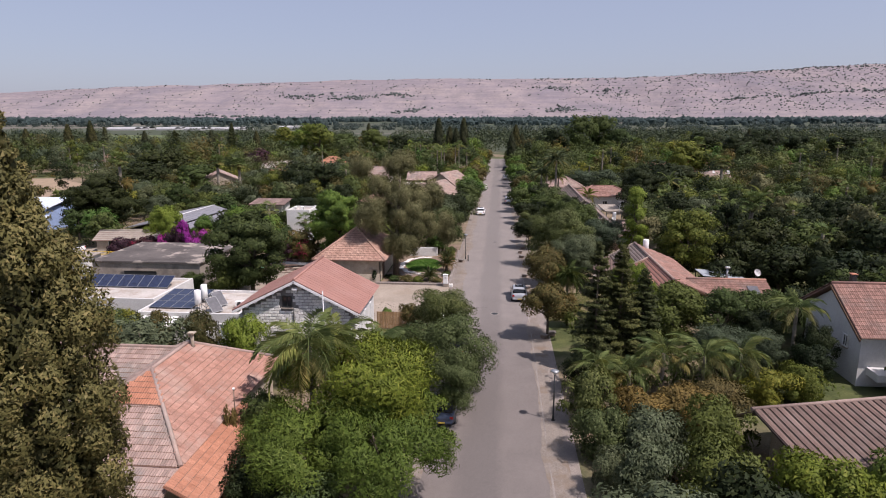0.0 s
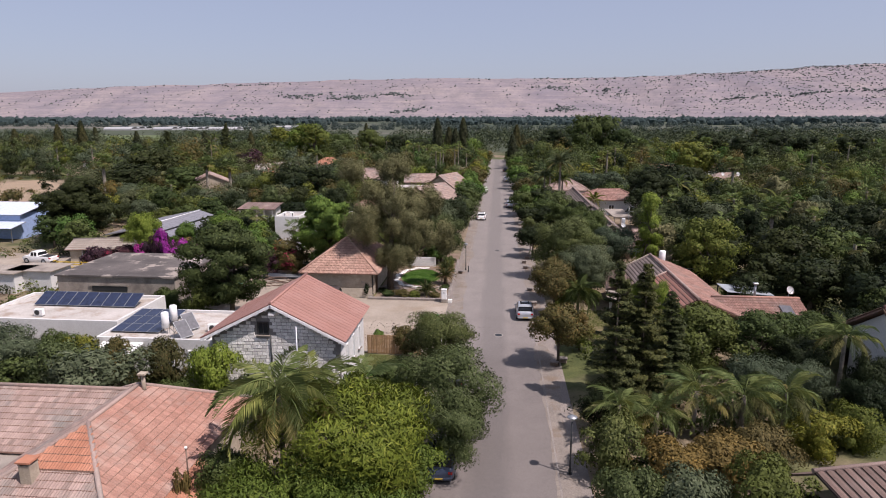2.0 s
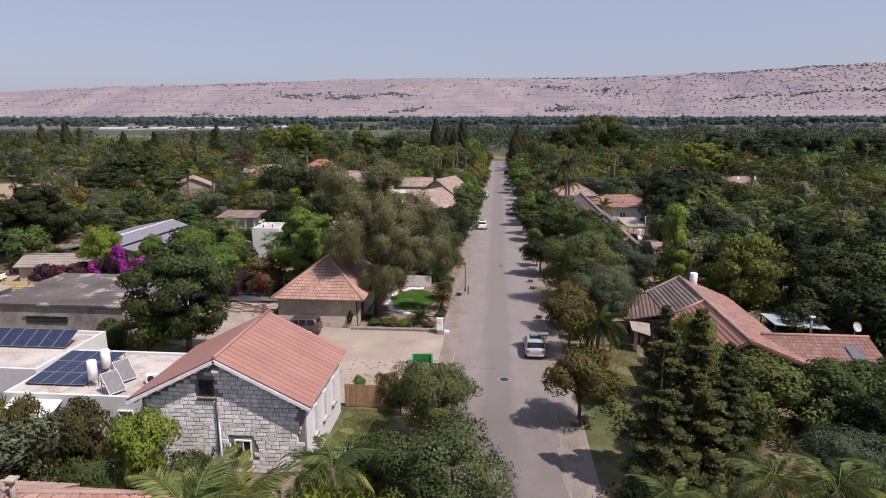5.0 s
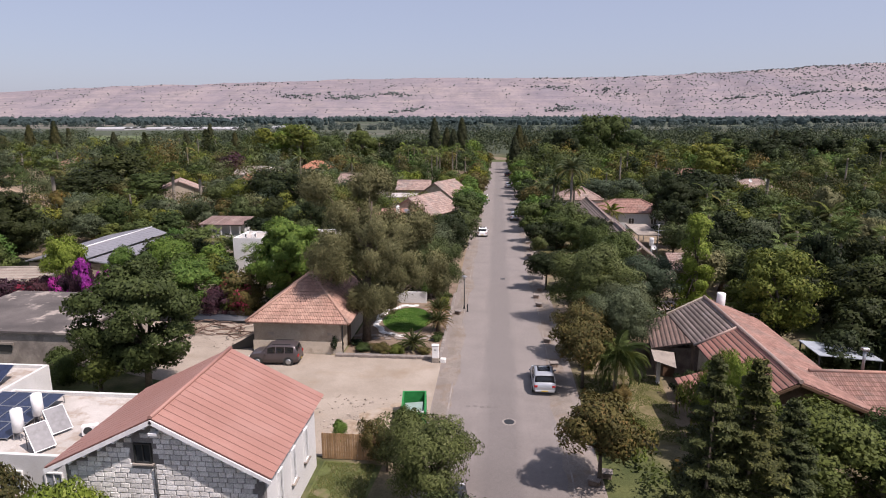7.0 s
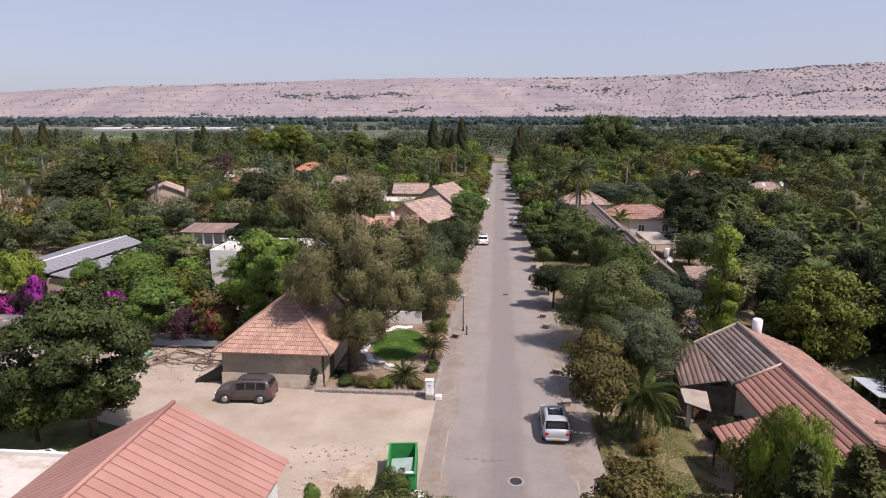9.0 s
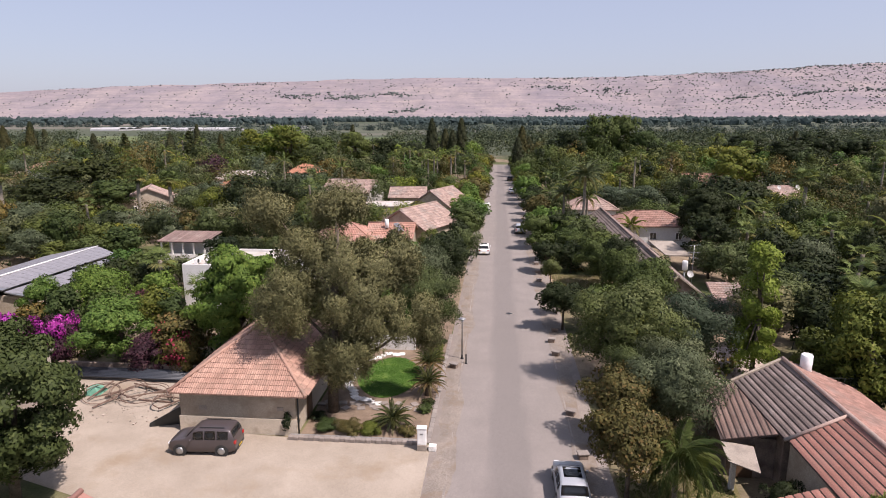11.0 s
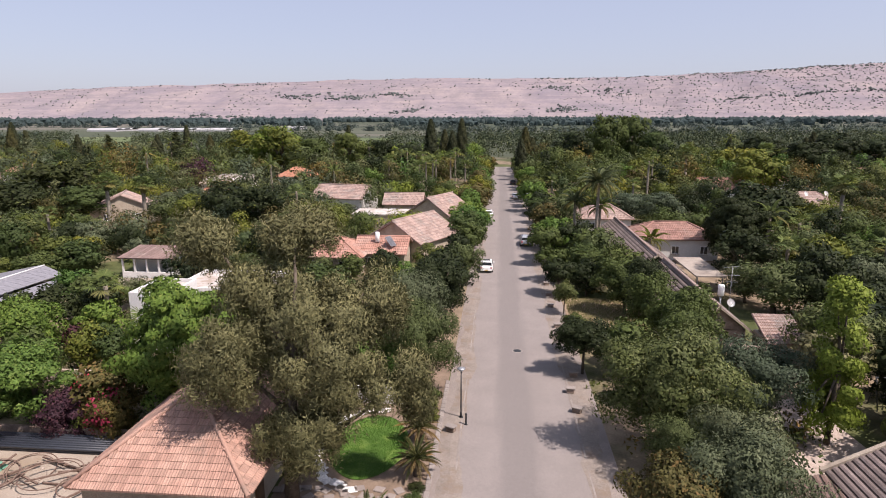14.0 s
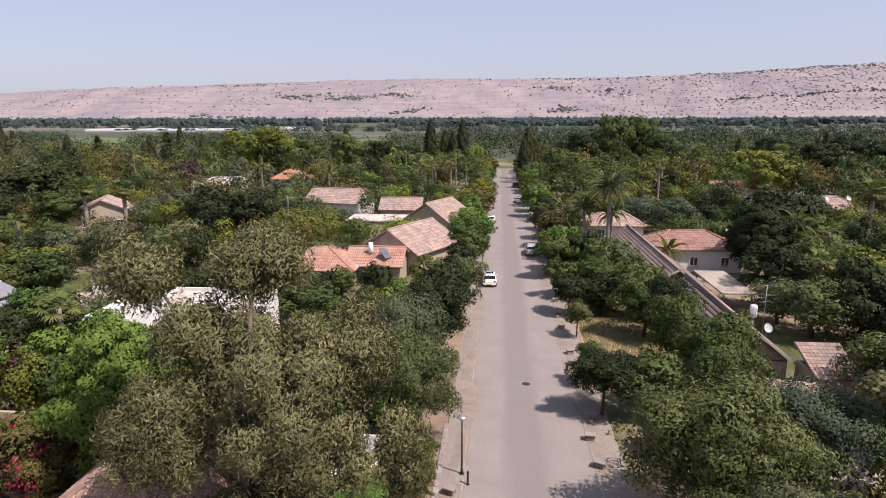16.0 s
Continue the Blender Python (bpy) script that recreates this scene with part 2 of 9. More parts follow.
TILE_SHED = rough_surface("roof_tile_faded", (0.37, 0.215, 0.165), (0.45, 0.29, 0.225), 0.6, 0.88, stain=(0.25, 0.185, 0.15), stain_scale=0.45, pieces=(0.8, 1.14), bumps=0.5, stain_at=(0.52, 0.68))
TILE_DARK = rough_surface("roof_tile_dark", (0.15, 0.12, 0.108), (0.26, 0.205, 0.185), 0.7, 0.9, stain=(0.34, 0.3, 0.28), stain_scale=0.6, pieces=(0.8, 1.2), bumps=0.5, stain_at=(0.6, 0.74))
TILE_BROWN = rough_surface("roof_tile_brown", (0.14, 0.095, 0.08), (0.21, 0.14, 0.115), 0.6, 0.85, stain=(0.2, 0.15, 0.13), stain_scale=0.5, pieces=(0.82, 1.15), bumps=0.5)
SHEET_RED = rough_surface("coated_roof_sheet", (0.35, 0.178, 0.14), (0.39, 0.205, 0.165), 0.4, 0.55, stain=(0.38, 0.21, 0.172), stain_scale=0.4, fine=40, pieces=(0.94, 1.06), bumps=0.1, spec=0.4)
# darker butt faces bring out the tile courses
TILE_BUTT = plain("dark_tile_edge", (0.21, 0.125, 0.095), 0.9)
GROOVE = plain("roof_groove", (0.05, 0.035, 0.03), 0.9)
GROOVE_RED = plain("roof_seam", (0.12, 0.055, 0.045), 0.8)
STONE = rough_surface("limestone_block", (0.8, 0.78, 0.74), (0.95, 0.93, 0.89), 1.5, 0.9, pieces=(0.74, 1.12), bumps=0.45, fine=12)
MORTAR = rough_surface("mortar", (0.2, 0.19, 0.18), (0.29, 0.275, 0.26), 2.0, 0.95)
BASALT = rough_surface("field_stone", (0.2, 0.15, 0.12), (0.42, 0.33, 0.27), 1.4, 0.95, pieces=(0.6, 1.2), bumps=0.9)
PLASTER = rough_surface("white_plaster", (0.66, 0.65, 0.63), (0.76, 0.75, 0.73), 0.5, 0.9, stain=(0.55, 0.53, 0.5), stain_scale=0.6, bumps=0.15, stain_at=(0.6, 0.8))
PLASTER_BEIGE = rough_surface("beige_plaster", (0.42, 0.35, 0.27), (0.5, 0.43, 0.34), 0.6, 0.9, stain=(0.33, 0.27, 0.21), stain_scale=0.7, bumps=0.2)
PLASTER_PALE = rough_surface("pale_plaster", (0.52, 0.45, 0.36), (0.62, 0.54, 0.44), 0.9, 0.92, stain=(0.4, 0.33, 0.26), stain_scale=0.9, bumps=0.3, stain_at=(0.56, 0.7))
CONCRETE = rough_surface("old_concrete", (0.29, 0.25, 0.21), (0.4, 0.35, 0.3), 0.5, 0.95, stain=(0.2, 0.17, 0.15), stain_scale=0.6, bumps=0.4)
BITUMEN = rough_surface("flat_roof_bitumen", (0.09, 0.08, 0.075), (0.16, 0.14, 0.13), 0.4, 0.9, stain=(0.36, 0.31, 0.27), stain_scale=0.3, bumps=0.3, stain_at=(0.53, 0.58))
WHITE_ROOF = rough_surface("whitewashed_roof", (0.44, 0.405, 0.365), (0.58, 0.54, 0.5), 0.5, 0.9, stain=(0.36, 0.295, 0.24), stain_scale=0.6, stain_at=(0.5, 0.62))
WOOD = rough_surface("fence_wood", (0.33, 0.2, 0.1), (0.42, 0.27, 0.15), 2.0, 0.8, pieces=(0.8, 1.15))
WOOD_DARK = rough_surface("dark_wood", (0.1, 0.06, 0.035), (0.17, 0.1, 0.06), 2.0, 0.8)
METAL_GREY = plain("grey_metal", (0.32, 0.33, 0.34), 0.45, 0.7)
METAL_DARK = plain("dark_painted_metal", (0.03, 0.032, 0.033), 0.5, 0.2)
RUST = rough_surface("rusty_steel", (0.14, 0.09, 0.07), (0.28, 0.2, 0.16), 4.0, 0.85, 0.2)
WHITE = plain("white_enamel", (0.78, 0.78, 0.77), 0.4)
GLASS = plain("dark_glass", (0.025, 0.03, 0.035), 0.08, 0.0, 0.7)
SHUTTER = plain("grey_shutter", (0.3, 0.33, 0.36), 0.6)
PANEL = plain("solar_cell", (0.02, 0.028, 0.06), 0.12, 0.0, 0.6, 0.3)
PANEL_GREY = plain("solar_cell_grey", (0.2, 0.195, 0.21), 0.45, 0.0, 0.6, 0.2)
COLLECTOR = plain("solar_collector_glass", (0.1, 0.1, 0.11), 0.4, 0.0, 0.6, 0.3)
GREEN_STEEL = rough_surface("green_painted_steel", (0.02, 0.2, 0.055), (0.03, 0.27, 0.075), 1.5, 0.55, stain=(0.1, 0.2, 0.09), stain_scale=1.2, stain_at=(0.62, 0.8))
RUBBER = plain("rubber", (0.02, 0.02, 0.02), 0.85)
RIM = plain("wheel_rim", (0.4, 0.41, 0.42), 0.35, 0.8)
LAMP_RED = plain("tail_light", (0.35, 0.015, 0.015), 0.2)
LAMP_CLEAR = plain("head_light", (0.6, 0.62, 0.63), 0.15)
PIPE_BLACK = plain("black_pipe", (0.03, 0.035, 0.045), 0.45)
LAWN = rough_surface("lawn", (0.045, 0.105, 0.014), (0.085, 0.17, 0.028), 1.2, 0.9, stain=(0.16, 0.24, 0.05), stain_scale=0.8, fine=25)
TERRACOTTA = plain("terracotta", (0.4, 0.17, 0.1), 0.8)
YELLOW_PAINT = plain("yellow_paint", (0.55, 0.38, 0.04), 0.6)
BLUE_SHEET = plain("blue_white_sheet", (0.55, 0.62, 0.75), 0.5)
BLUE_WALL = plain("pale_blue_wall", (0.3, 0.4, 0.62), 0.7)

# ---- building helpers ----
def mesh_of(bm, name):
    me = bpy.data.meshes.new(name)
    bm.to_mesh(me)
    bm.free()
    return me


def part(name, bm, material, parent, label="", m=None):
    """One mesh object, under a thing or a part; bm is a bmesh or a finished mesh."""
    me = mesh_of(bm, name) if isinstance(bm, bmesh.types.BMesh) else bm
    if not me.materials:
        me.materials.append(material)
    ob = new(name, me)
    if ob.material_slots[0].material != material:
        ob.material_slots[0].link = "OBJECT"
        ob.material_slots[0].material = material
    ob.parent = parent
    if m is not None:
        ob.matrix_basis = m
    if label:
        tagged(ob, label)
    return ob


def thing(name, label, category, m=None, group="", kind=""):
    ob = new(name)
    ob.empty_display_size = 0.2
    if m is not None:
        ob.matrix_basis = m
    return tagged(ob, label, category, group, kind)


def poly(bm, pts):
    return bm.faces.new([bm.verts.new(p) for p in pts])


def box(bm, x0, x1, y0, y1, z0, z1, bevel=0.0):
    v = [bm.verts.new((x, y, z)) for z in (z0, z1) for y in (y0, y1) for x in (x0, x1)]
    for f in ((0, 2, 3, 1), (4, 5, 7, 6), (0, 1, 5, 4), (2, 6, 7, 3), (0, 4, 6, 2), (1, 3, 7, 5)):
        bm.faces.new([v[i] for i in f])
    if bevel:
        es = list({e for w in v for e in w.link_edges})
        bmesh.ops.bevel(bm, geom=es, offset=bevel, segments=1, affect="EDGES", profile=0.7)
    return v


def bbox(x0, x1, y0, y1, z0, z1, bevel=0.0):
    bm = bmesh.new()
    box(bm, x0, x1, y0, y1, z0, z1, bevel)
    return bm


def tube(bm, pts, radii, n=8, cap=True):
    """A tube along points, with a radius at each."""
    rings = []
    for i, p in enumerate(pts):
        p = Vector(p)
        d = Vector(pts[min(i + 1, len(pts) - 1)]) - Vector(pts[max(i - 1, 0)])
        q = d.to_track_quat("Z", "Y") if d.length else Vector((0, 0, 1)).to_track_quat("Z", "Y")
        r = radii[i] if hasattr(radii, "__len__") else radii
        rings.append([bm.verts.new(p + q @ Vector((r * math.cos(a), r * math.sin(a), 0))) for a in (2 * math.pi * k / n for k in range(n))])
    for a, b in zip(rings, rings[1:]):
        for k in range(n):
            f = bm.faces.new((a[k], a[(k + 1) % n], b[(k + 1) % n], b[k]))
            f.smooth = True
    if cap:
        bm.faces.new(rings[0][::-1])
        bm.faces.new(rings[-1])


def cyl(x, y, z0, z1, r0, r1=None, n=12):
    bm = bmesh.new()
    tube(bm, [(x, y, z0), (x, y, z1)], [r0, r0 if r1 is None else r1], n)
    return bm


def slab(bm, pts, thick):
    """A plate under the given polygon, thick metres deep along its normal."""
    pts = [Vector(p) for p in pts]
    nrm = (pts[1] - pts[0]).cross(pts[2] - pts[0]).normalized()
    if nrm.z < 0:
        pts.reverse()
        nrm = -nrm
    top = [bm.verts.new(p) for p in pts]
    low = [bm.verts.new(p - nrm * thick) for p in pts]
    bm.faces.new(top)
    bm.faces.new(low[::-1])
    for i in range(len(pts)):
        j = (i + 1) % len(pts)
        bm.faces.new((top[j], top[i], low[i], low[j]))


def inside(poly2, u, v):
    c = False
    for i in range(len(poly2)):
        (x1, y1), (x2, y2) = poly2[i], poly2[i - 1]
        if (y1 > v) != (y2 > v) and u < (x2 - x1) * (v - y1) / (y2 - y1) + x1:
            c = not c
    return c


def roof_axes(pts):
    """Origin, eave direction, up-slope direction and normal of a roof face whose first two points are its eave."""
    a, b, c = Vector(pts[0]), Vector(pts[1]), Vector(pts[2])
    u = (b - a).normalized()
    n = u.cross(c - a).normalized()
    if n.z < 0:
        n = -n
    v = n.cross(u).normalized()
    if v.z < 0:
        v = -v
    return a, u, v, n


def strip_cut(poly2, u0, u1):
    """The lowest and highest v of a convex polygon at u0 and u1."""
    out = []
    for u in (u0, u1):
        vs = []
        for i in range(len(poly2)):
            (x1, y1), (x2, y2) = poly2[i], poly2[i - 1]
            if min(x1, x2) - 1e-6 <= u <= max(x1, x2) + 1e-6 and abs(x1 - x2) > 1e-6:
                vs.append(y1 + (y2 - y1) * (u - x1) / (x2 - x1))
        out.append((min(vs), max(vs)) if vs else None)
    return out


def panel_roof(parent, pts, mat, under, width=0.6, gap=0.06, rise=0.05, thick=0.12, name="roof_panel"):
    """A roof face laid with long panels from eave to ridge; each panel is a piece."""
    a, u, v, n = roof_axes(pts)
    pts = [Vector(p) - n * (Vector(p) - a).dot(n) for p in pts]
    bm = bmesh.new()
    slab(bm, pts, thick)
    part("roof_deck", bm, under, parent)
    p2 = [((Vector(p) - a).dot(u), (Vector(p) - a).dot(v)) for p in pts]
    umin, umax = min(p[0] for p in p2), max(p[0] for p in p2)
    k = max(1, round((umax - umin) / width))
    w = (umax - umin) / k
    for i in range(k):
        u0, u1 = umin + i * w + gap / 2 + 0.001, umin + (i + 1) * w - gap / 2 - 0.001
        c0, c1 = strip_cut(p2, u0, u1)
        if not c0 or not c1 or max(c0[1] - c0[0], c1[1] - c1[0]) < 0.05:
            continue
        bm = bmesh.new()
        um = (u0 + u1) / 2
        lows = (c0[0], (c0[0] + c1[0]) / 2, c1[0])
        highs = (c0[1], (c0[1] + c1[1]) / 2, c1[1])
        rows = []
        for lift in (0.004, None):
            row = []
            for uu, lo, hi, crown in ((u0, lows[0], highs[0], 0.6), (um, lows[1], highs[1], 1.0), (u1, lows[2], highs[2], 0.6)):
                h = lift if lift else rise * crown
                row.append((bm.verts.new(a + u * uu + v * (lo - 0.04) + n * h), bm.verts.new(a + u * uu + v * hi + n * h)))
            rows.append(row)
        lo_, hi_ = rows
        for j in (0, 1):
            bm.faces.new((hi_[j][0], hi_[j + 1][0], hi_[j + 1][1], hi_[j][1]))
            bm.faces.new((lo_[j][0], lo_[j + 1][0], hi_[j + 1][0], hi_[j][0]))
            bm.faces.new((lo_[j + 1][1], lo_[j][1], hi_[j][1], hi_[j + 1][1]))
        for j in (0, 2):
            bm.faces.new((lo_[j][0], hi_[j][0], hi_[j][1], lo_[j][1]))
        bmesh.ops.recalc_face_normals(bm, faces=bm.faces)
        part(name, bm, mat, parent)


def tile_mesh(w, h):
    """One interlocking roof tile: two rolls, its lower edge raised."""
    bm = bmesh.new()
    prof = [(-0.5, 0.012), (-0.3, 0.05), (-0.1, 0.015), (0.1, 0.015), (0.3, 0.05), (0.5, 0.012)]
    lo = [bm.verts.new((x * w, -0.03, z + 0.042)) for x, z in prof]
    hi = [bm.verts.new((x * w, h, z + 0.008)) for x, z in prof]
    ft = [bm.verts.new((x * w, -0.085, 0.0)) for x, z in prof]
    for i in range(len(prof) - 1):
        bm.faces.new((lo[i], lo[i + 1], hi[i + 1], hi[i]))
        bm.faces.new((ft[i], ft[i + 1], lo[i + 1], lo[i])).material_index = 1
    return mesh_of(bm, "roof_tile")


TILE_CACHE = {}


def tile_roof(parent, pts, mat, tw=0.3, th=0.4, singles=0, thick=0.14, rng=None, mats=None, under=None):
    """A roof face of interlocking tiles. The first `singles`, counted from the eave, are pieces; the rest are joined."""
    a, u, v, n = roof_axes(pts)
    pts = [Vector(p) - n * (Vector(p) - a).dot(n) for p in pts]
    bm = bmesh.new()
    slab(bm, pts, thick)
    part("roof_deck", bm, under or mat, parent)
    p2 = [((Vector(p) - a).dot(u), (Vector(p) - a).dot(v)) for p in pts]
    umin, umax = min(p[0] for p in p2), max(p[0] for p in p2)
    vmax = max(p[1] for p in p2)
    if (tw, th) not in TILE_CACHE:
        TILE_CACHE[tw, th] = tile_mesh(tw * 0.98, th)
        TILE_CACHE[tw, th].materials.append(mat)
        TILE_CACHE[tw, th].materials.append(TILE_BUTT)
    me = TILE_CACHE[tw, th]
    base = Matrix((u, v, n)).transposed().to_4x4()
    vs = np.array([x.co for x in me.vertices])
    fs = [tuple(p.vertices) for p in me.polygons]
    allv, allf, made = [], [], 0
    rng = rng or random.Random(3)
    for r in range(int(vmax / th) + 1):
        for c in range(int((umax - umin) / tw) + 1):
            cu, cv = umin + (c + 0.5) * tw, r * th
            if not inside(p2, cu, cv + th * 0.5):
                continue
            m = Matrix.Translation(a + u * cu + v * cv + n * (0.004 + rng.uniform(0, 0.008))) @ base @ Matrix.Rotation(rng.uniform(-0.012, 0.012), 4, "Z")
            if made < singles:
                part("roof_tile", me, mat, parent, m=m)
                made += 1
            else:
                k = len(allv) * len(vs)
                mm = np.array(m)
                allv.append(vs @ mm[:3, :3].T + mm[:3, 3])
                allf.extend(tuple(i + k for i in f) for f in fs)
    if allv:
        me2 = bpy.data.meshes.new("roof_tiles")
        me2.from_pydata(np.concatenate(allv).tolist(), [], allf)
        me2.materials.append(mat)
        me2.materials.append(TILE_BUTT)
        me2.polygons.foreach_set("material_index", [p.material_index for p in me.polygons] * len(allv))
        tagged(part("roof_tiles", me2, mat, parent), kind="stuff")


def ridge_cap(parent, pts, mat, r=0.13, name="ridge_cap"):
    bm = bmesh.new()
    tube(bm, pts, r, 8)
    part(name, bm, mat, parent)


def wall_mesh(pts, z0, z1, thick=0.25):
    """Walls round a closed plan, hollow, with real thickness (a quad ring)."""
    bm = bmesh.new()
    cx, cy = sum(p[0] for p in pts) / len(pts), sum(p[1] for p in pts) / len(pts)
    inner = []
    for x, y in pts:
        d = Vector((cx - x, cy - y))
        inner.append((x + (thick if d.x > 0 else -thick), y + (thick if d.y > 0 else -thick)))
    rings = [[bm.verts.new((x, y, z)) for x, y in ps] for ps, z in ((pts, z0), (pts, z1), (inner, z1), (inner, z0))]
    n = len(pts)
    for a, b in zip(rings, rings[1:]):
        for i in range(n):
            j = (i + 1) % n
            bm.faces.new((a[i], a[j], b[j], b[i]))
    bmesh.ops.recalc_face_normals(bm, faces=bm.faces)
    return bm


def window(parent, x, y, z, w, h, facing, name="window", glass=None, deep=0.1, rim=None):
    """A framed window on a wall; facing is the heading of the wall's outward normal, in degrees from +x."""
    m = pose(x, y, z, 0, 0, facing)
    ob = part(name, frame_bm(w, h, deep), rim or WHITE, parent, m=m)
    part("pane", bbox(-0.02, 0.02, -w / 2 + 0.03, w / 2 - 0.03, 0.03, h - 0.03), glass or GLASS, ob)
    part("window_sill", bbox(0.0, deep + 0.1, -w / 2 - 0.08, w / 2 + 0.08, -0.07, -0.004), CONCRETE, ob)
    return ob


def frame_bm(w, h, deep):
    bm = bmesh.new()
    box(bm, -0.03, deep, -w / 2, -w / 2 + 0.07, 0, h)
    box(bm, -0.03, deep, w / 2 - 0.07, w / 2, 0, h)
    box(bm, -0.03, deep, -w / 2 + 0.07, w / 2 - 0.07, h - 0.07, h)
    box(bm, -0.03, deep, -w / 2 + 0.07, w / 2 - 0.07, 0, 0.07)
    box(bm, -0.03, deep * 0.7, -0.03, 0.03, 0.07, h - 0.07)
    return bm

# ---- plants ----
def leaf_mesh(name, p, n, length, width, rng, droop=0.0, up=0.0, mat=None, loose=0.42, soft=0.52):
    """Many single leaves: a sharp triangle at each point, turned at random about the outward normal and shaded softly with its clump."""
    k = len(p)
    d = n / (np.linalg.norm(n, axis=1, keepdims=True) + 1e-9)
    n = d + rng.normal(0, loose, (k, 3))
    n /= np.linalg.norm(n, axis=1, keepdims=True) + 1e-9
    a = np.cross(n, rng.normal(0, 1, (k, 3)))
    if droop or up:
        a = a / (np.linalg.norm(a, axis=1, keepdims=True) + 1e-9) + np.array([0, 0, up - droop])
    a /= np.linalg.norm(a, axis=1, keepdims=True) + 1e-9
    b = np.cross(n, a)
    b /= np.linalg.norm(b, axis=1, keepdims=True) + 1e-9
    s = rng.uniform(0.65, 1.35, (k, 1))
    la, wb = a * s * length / 2, b * s * width / 2
    v = np.stack([p - la + wb, p - la * 0.6 - wb, p + la], 1).reshape(-1, 3)
    me = bpy.data.meshes.new(name)
    me.vertices.add(3 * k)
    me.vertices.foreach_set("co", v.astype(np.float32).ravel())
    me.loops.add(3 * k)
    me.loops.foreach_set("vertex_index", np.arange(3 * k, dtype=np.int32))
    me.polygons.add(k)
    me.polygons.foreach_set("loop_start", np.arange(0, 3 * k, 3, dtype=np.int32))
    me.update(calc_edges=True)
    sn = d * soft + np.cross(a, b) * (1 - soft)
    sn /= np.linalg.norm(sn, axis=1, keepdims=True) + 1e-9
    at = me.attributes.new("custom_normal", "FLOAT_VECTOR", "POINT")
    at.data.foreach_set("vector", np.repeat(sn, 3, axis=0).astype(np.float32).ravel())
    me.update()
    if mat:
        me.materials.append(mat)
    return me


def sphere_dirs(rng, k):
    d = rng.normal(0, 1, (k, 3))
    return d / np.linalg.norm(d, axis=1, keepdims=True)


def puff_points(rng, centres, radii, k, squash=0.85, top=0.35):
    """Points and normals on a cluster of leafy clumps; fewer below than above."""
    w = radii ** 2
    i = rng.choice(len(radii), k, p=w / w.sum())
    d = sphere_dirs(rng, k)
    d[:, 2] = np.where((d[:, 2] < -0.3) & (rng.random(k) < top), -d[:, 2], d[:, 2])
    rr = radii[i] * (0.5 + 0.5 * rng.random(k) ** 0.45) * (1 + rng.normal(0, 0.07, k))
    p = centres[i] + d * rr[:, None] * np.array([1, 1, squash])
    mid = centres.mean(0)
    o = (p - mid) / (np.abs(centres - mid).max(0) + radii.max())
    o /= np.linalg.norm(o, axis=1, keepdims=True) + 1e-9
    return p, d * 0.6 + o * 0.5


def crown_clumps(rng, r, z0, z1, count, small=0.2, large=0.4, fill=0.45, lean=0.0):
    """Clump centres and radii that fill an uneven crown from z0 to z1."""
    d = sphere_dirs(rng, count)
    t = fill + (0.9 - fill) * rng.random(count) ** 0.5
    hr, hz = r * (1 - small), (z1 - z0) / 2 * (1 - small)
    c = d * t[:, None] * np.array([hr, hr, hz])
    c[:, 2] += (z0 + z1) / 2
    lump = 1 + 0.4 * np.sin(3 * np.arctan2(d[:, 1], d[:, 0]) + rng.uniform(0, 6)) * rng.uniform(0.3, 1, count)
    c[:, :2] *= lump[:, None]
    c[:, 0] += lean * (c[:, 2] - z0)
    return c, r * rng.uniform(small, large, count)


def trunk_mesh(rng, h, r, crown_c, limbs=5, fork=0.35):
    bm = bmesh.new()
    top = (rng.normal(0, 0.03) * h, rng.normal(0, 0.03) * h, h * fork)
    tube(bm, [(0, 0, -0.15), (top[0] * 0.3, top[1] * 0.3, top[2] * 0.5), top], [r * 1.25, r, r * 0.85], 8)
    for j in rng.choice(len(crown_c), min(limbs, len(crown_c)), replace=False):
        e = crown_c[j]
        mid = (top[0] * 0.5 + e[0] * 0.5 + rng.normal(0, 0.1), top[1] * 0.5 + e[1] * 0.5, top[2] * 0.45 + e[2] * 0.55)
        tube(bm, [(top[0], top[1], top[2] - r), mid, tuple(e)], [r * 0.7, r * 0.4, r * 0.12], 5)
    return mesh_of(bm, "trunk")


KINDS = {}      # kind -> list of (trunk mesh, crown mesh, nominal height, nominal radius), by detail


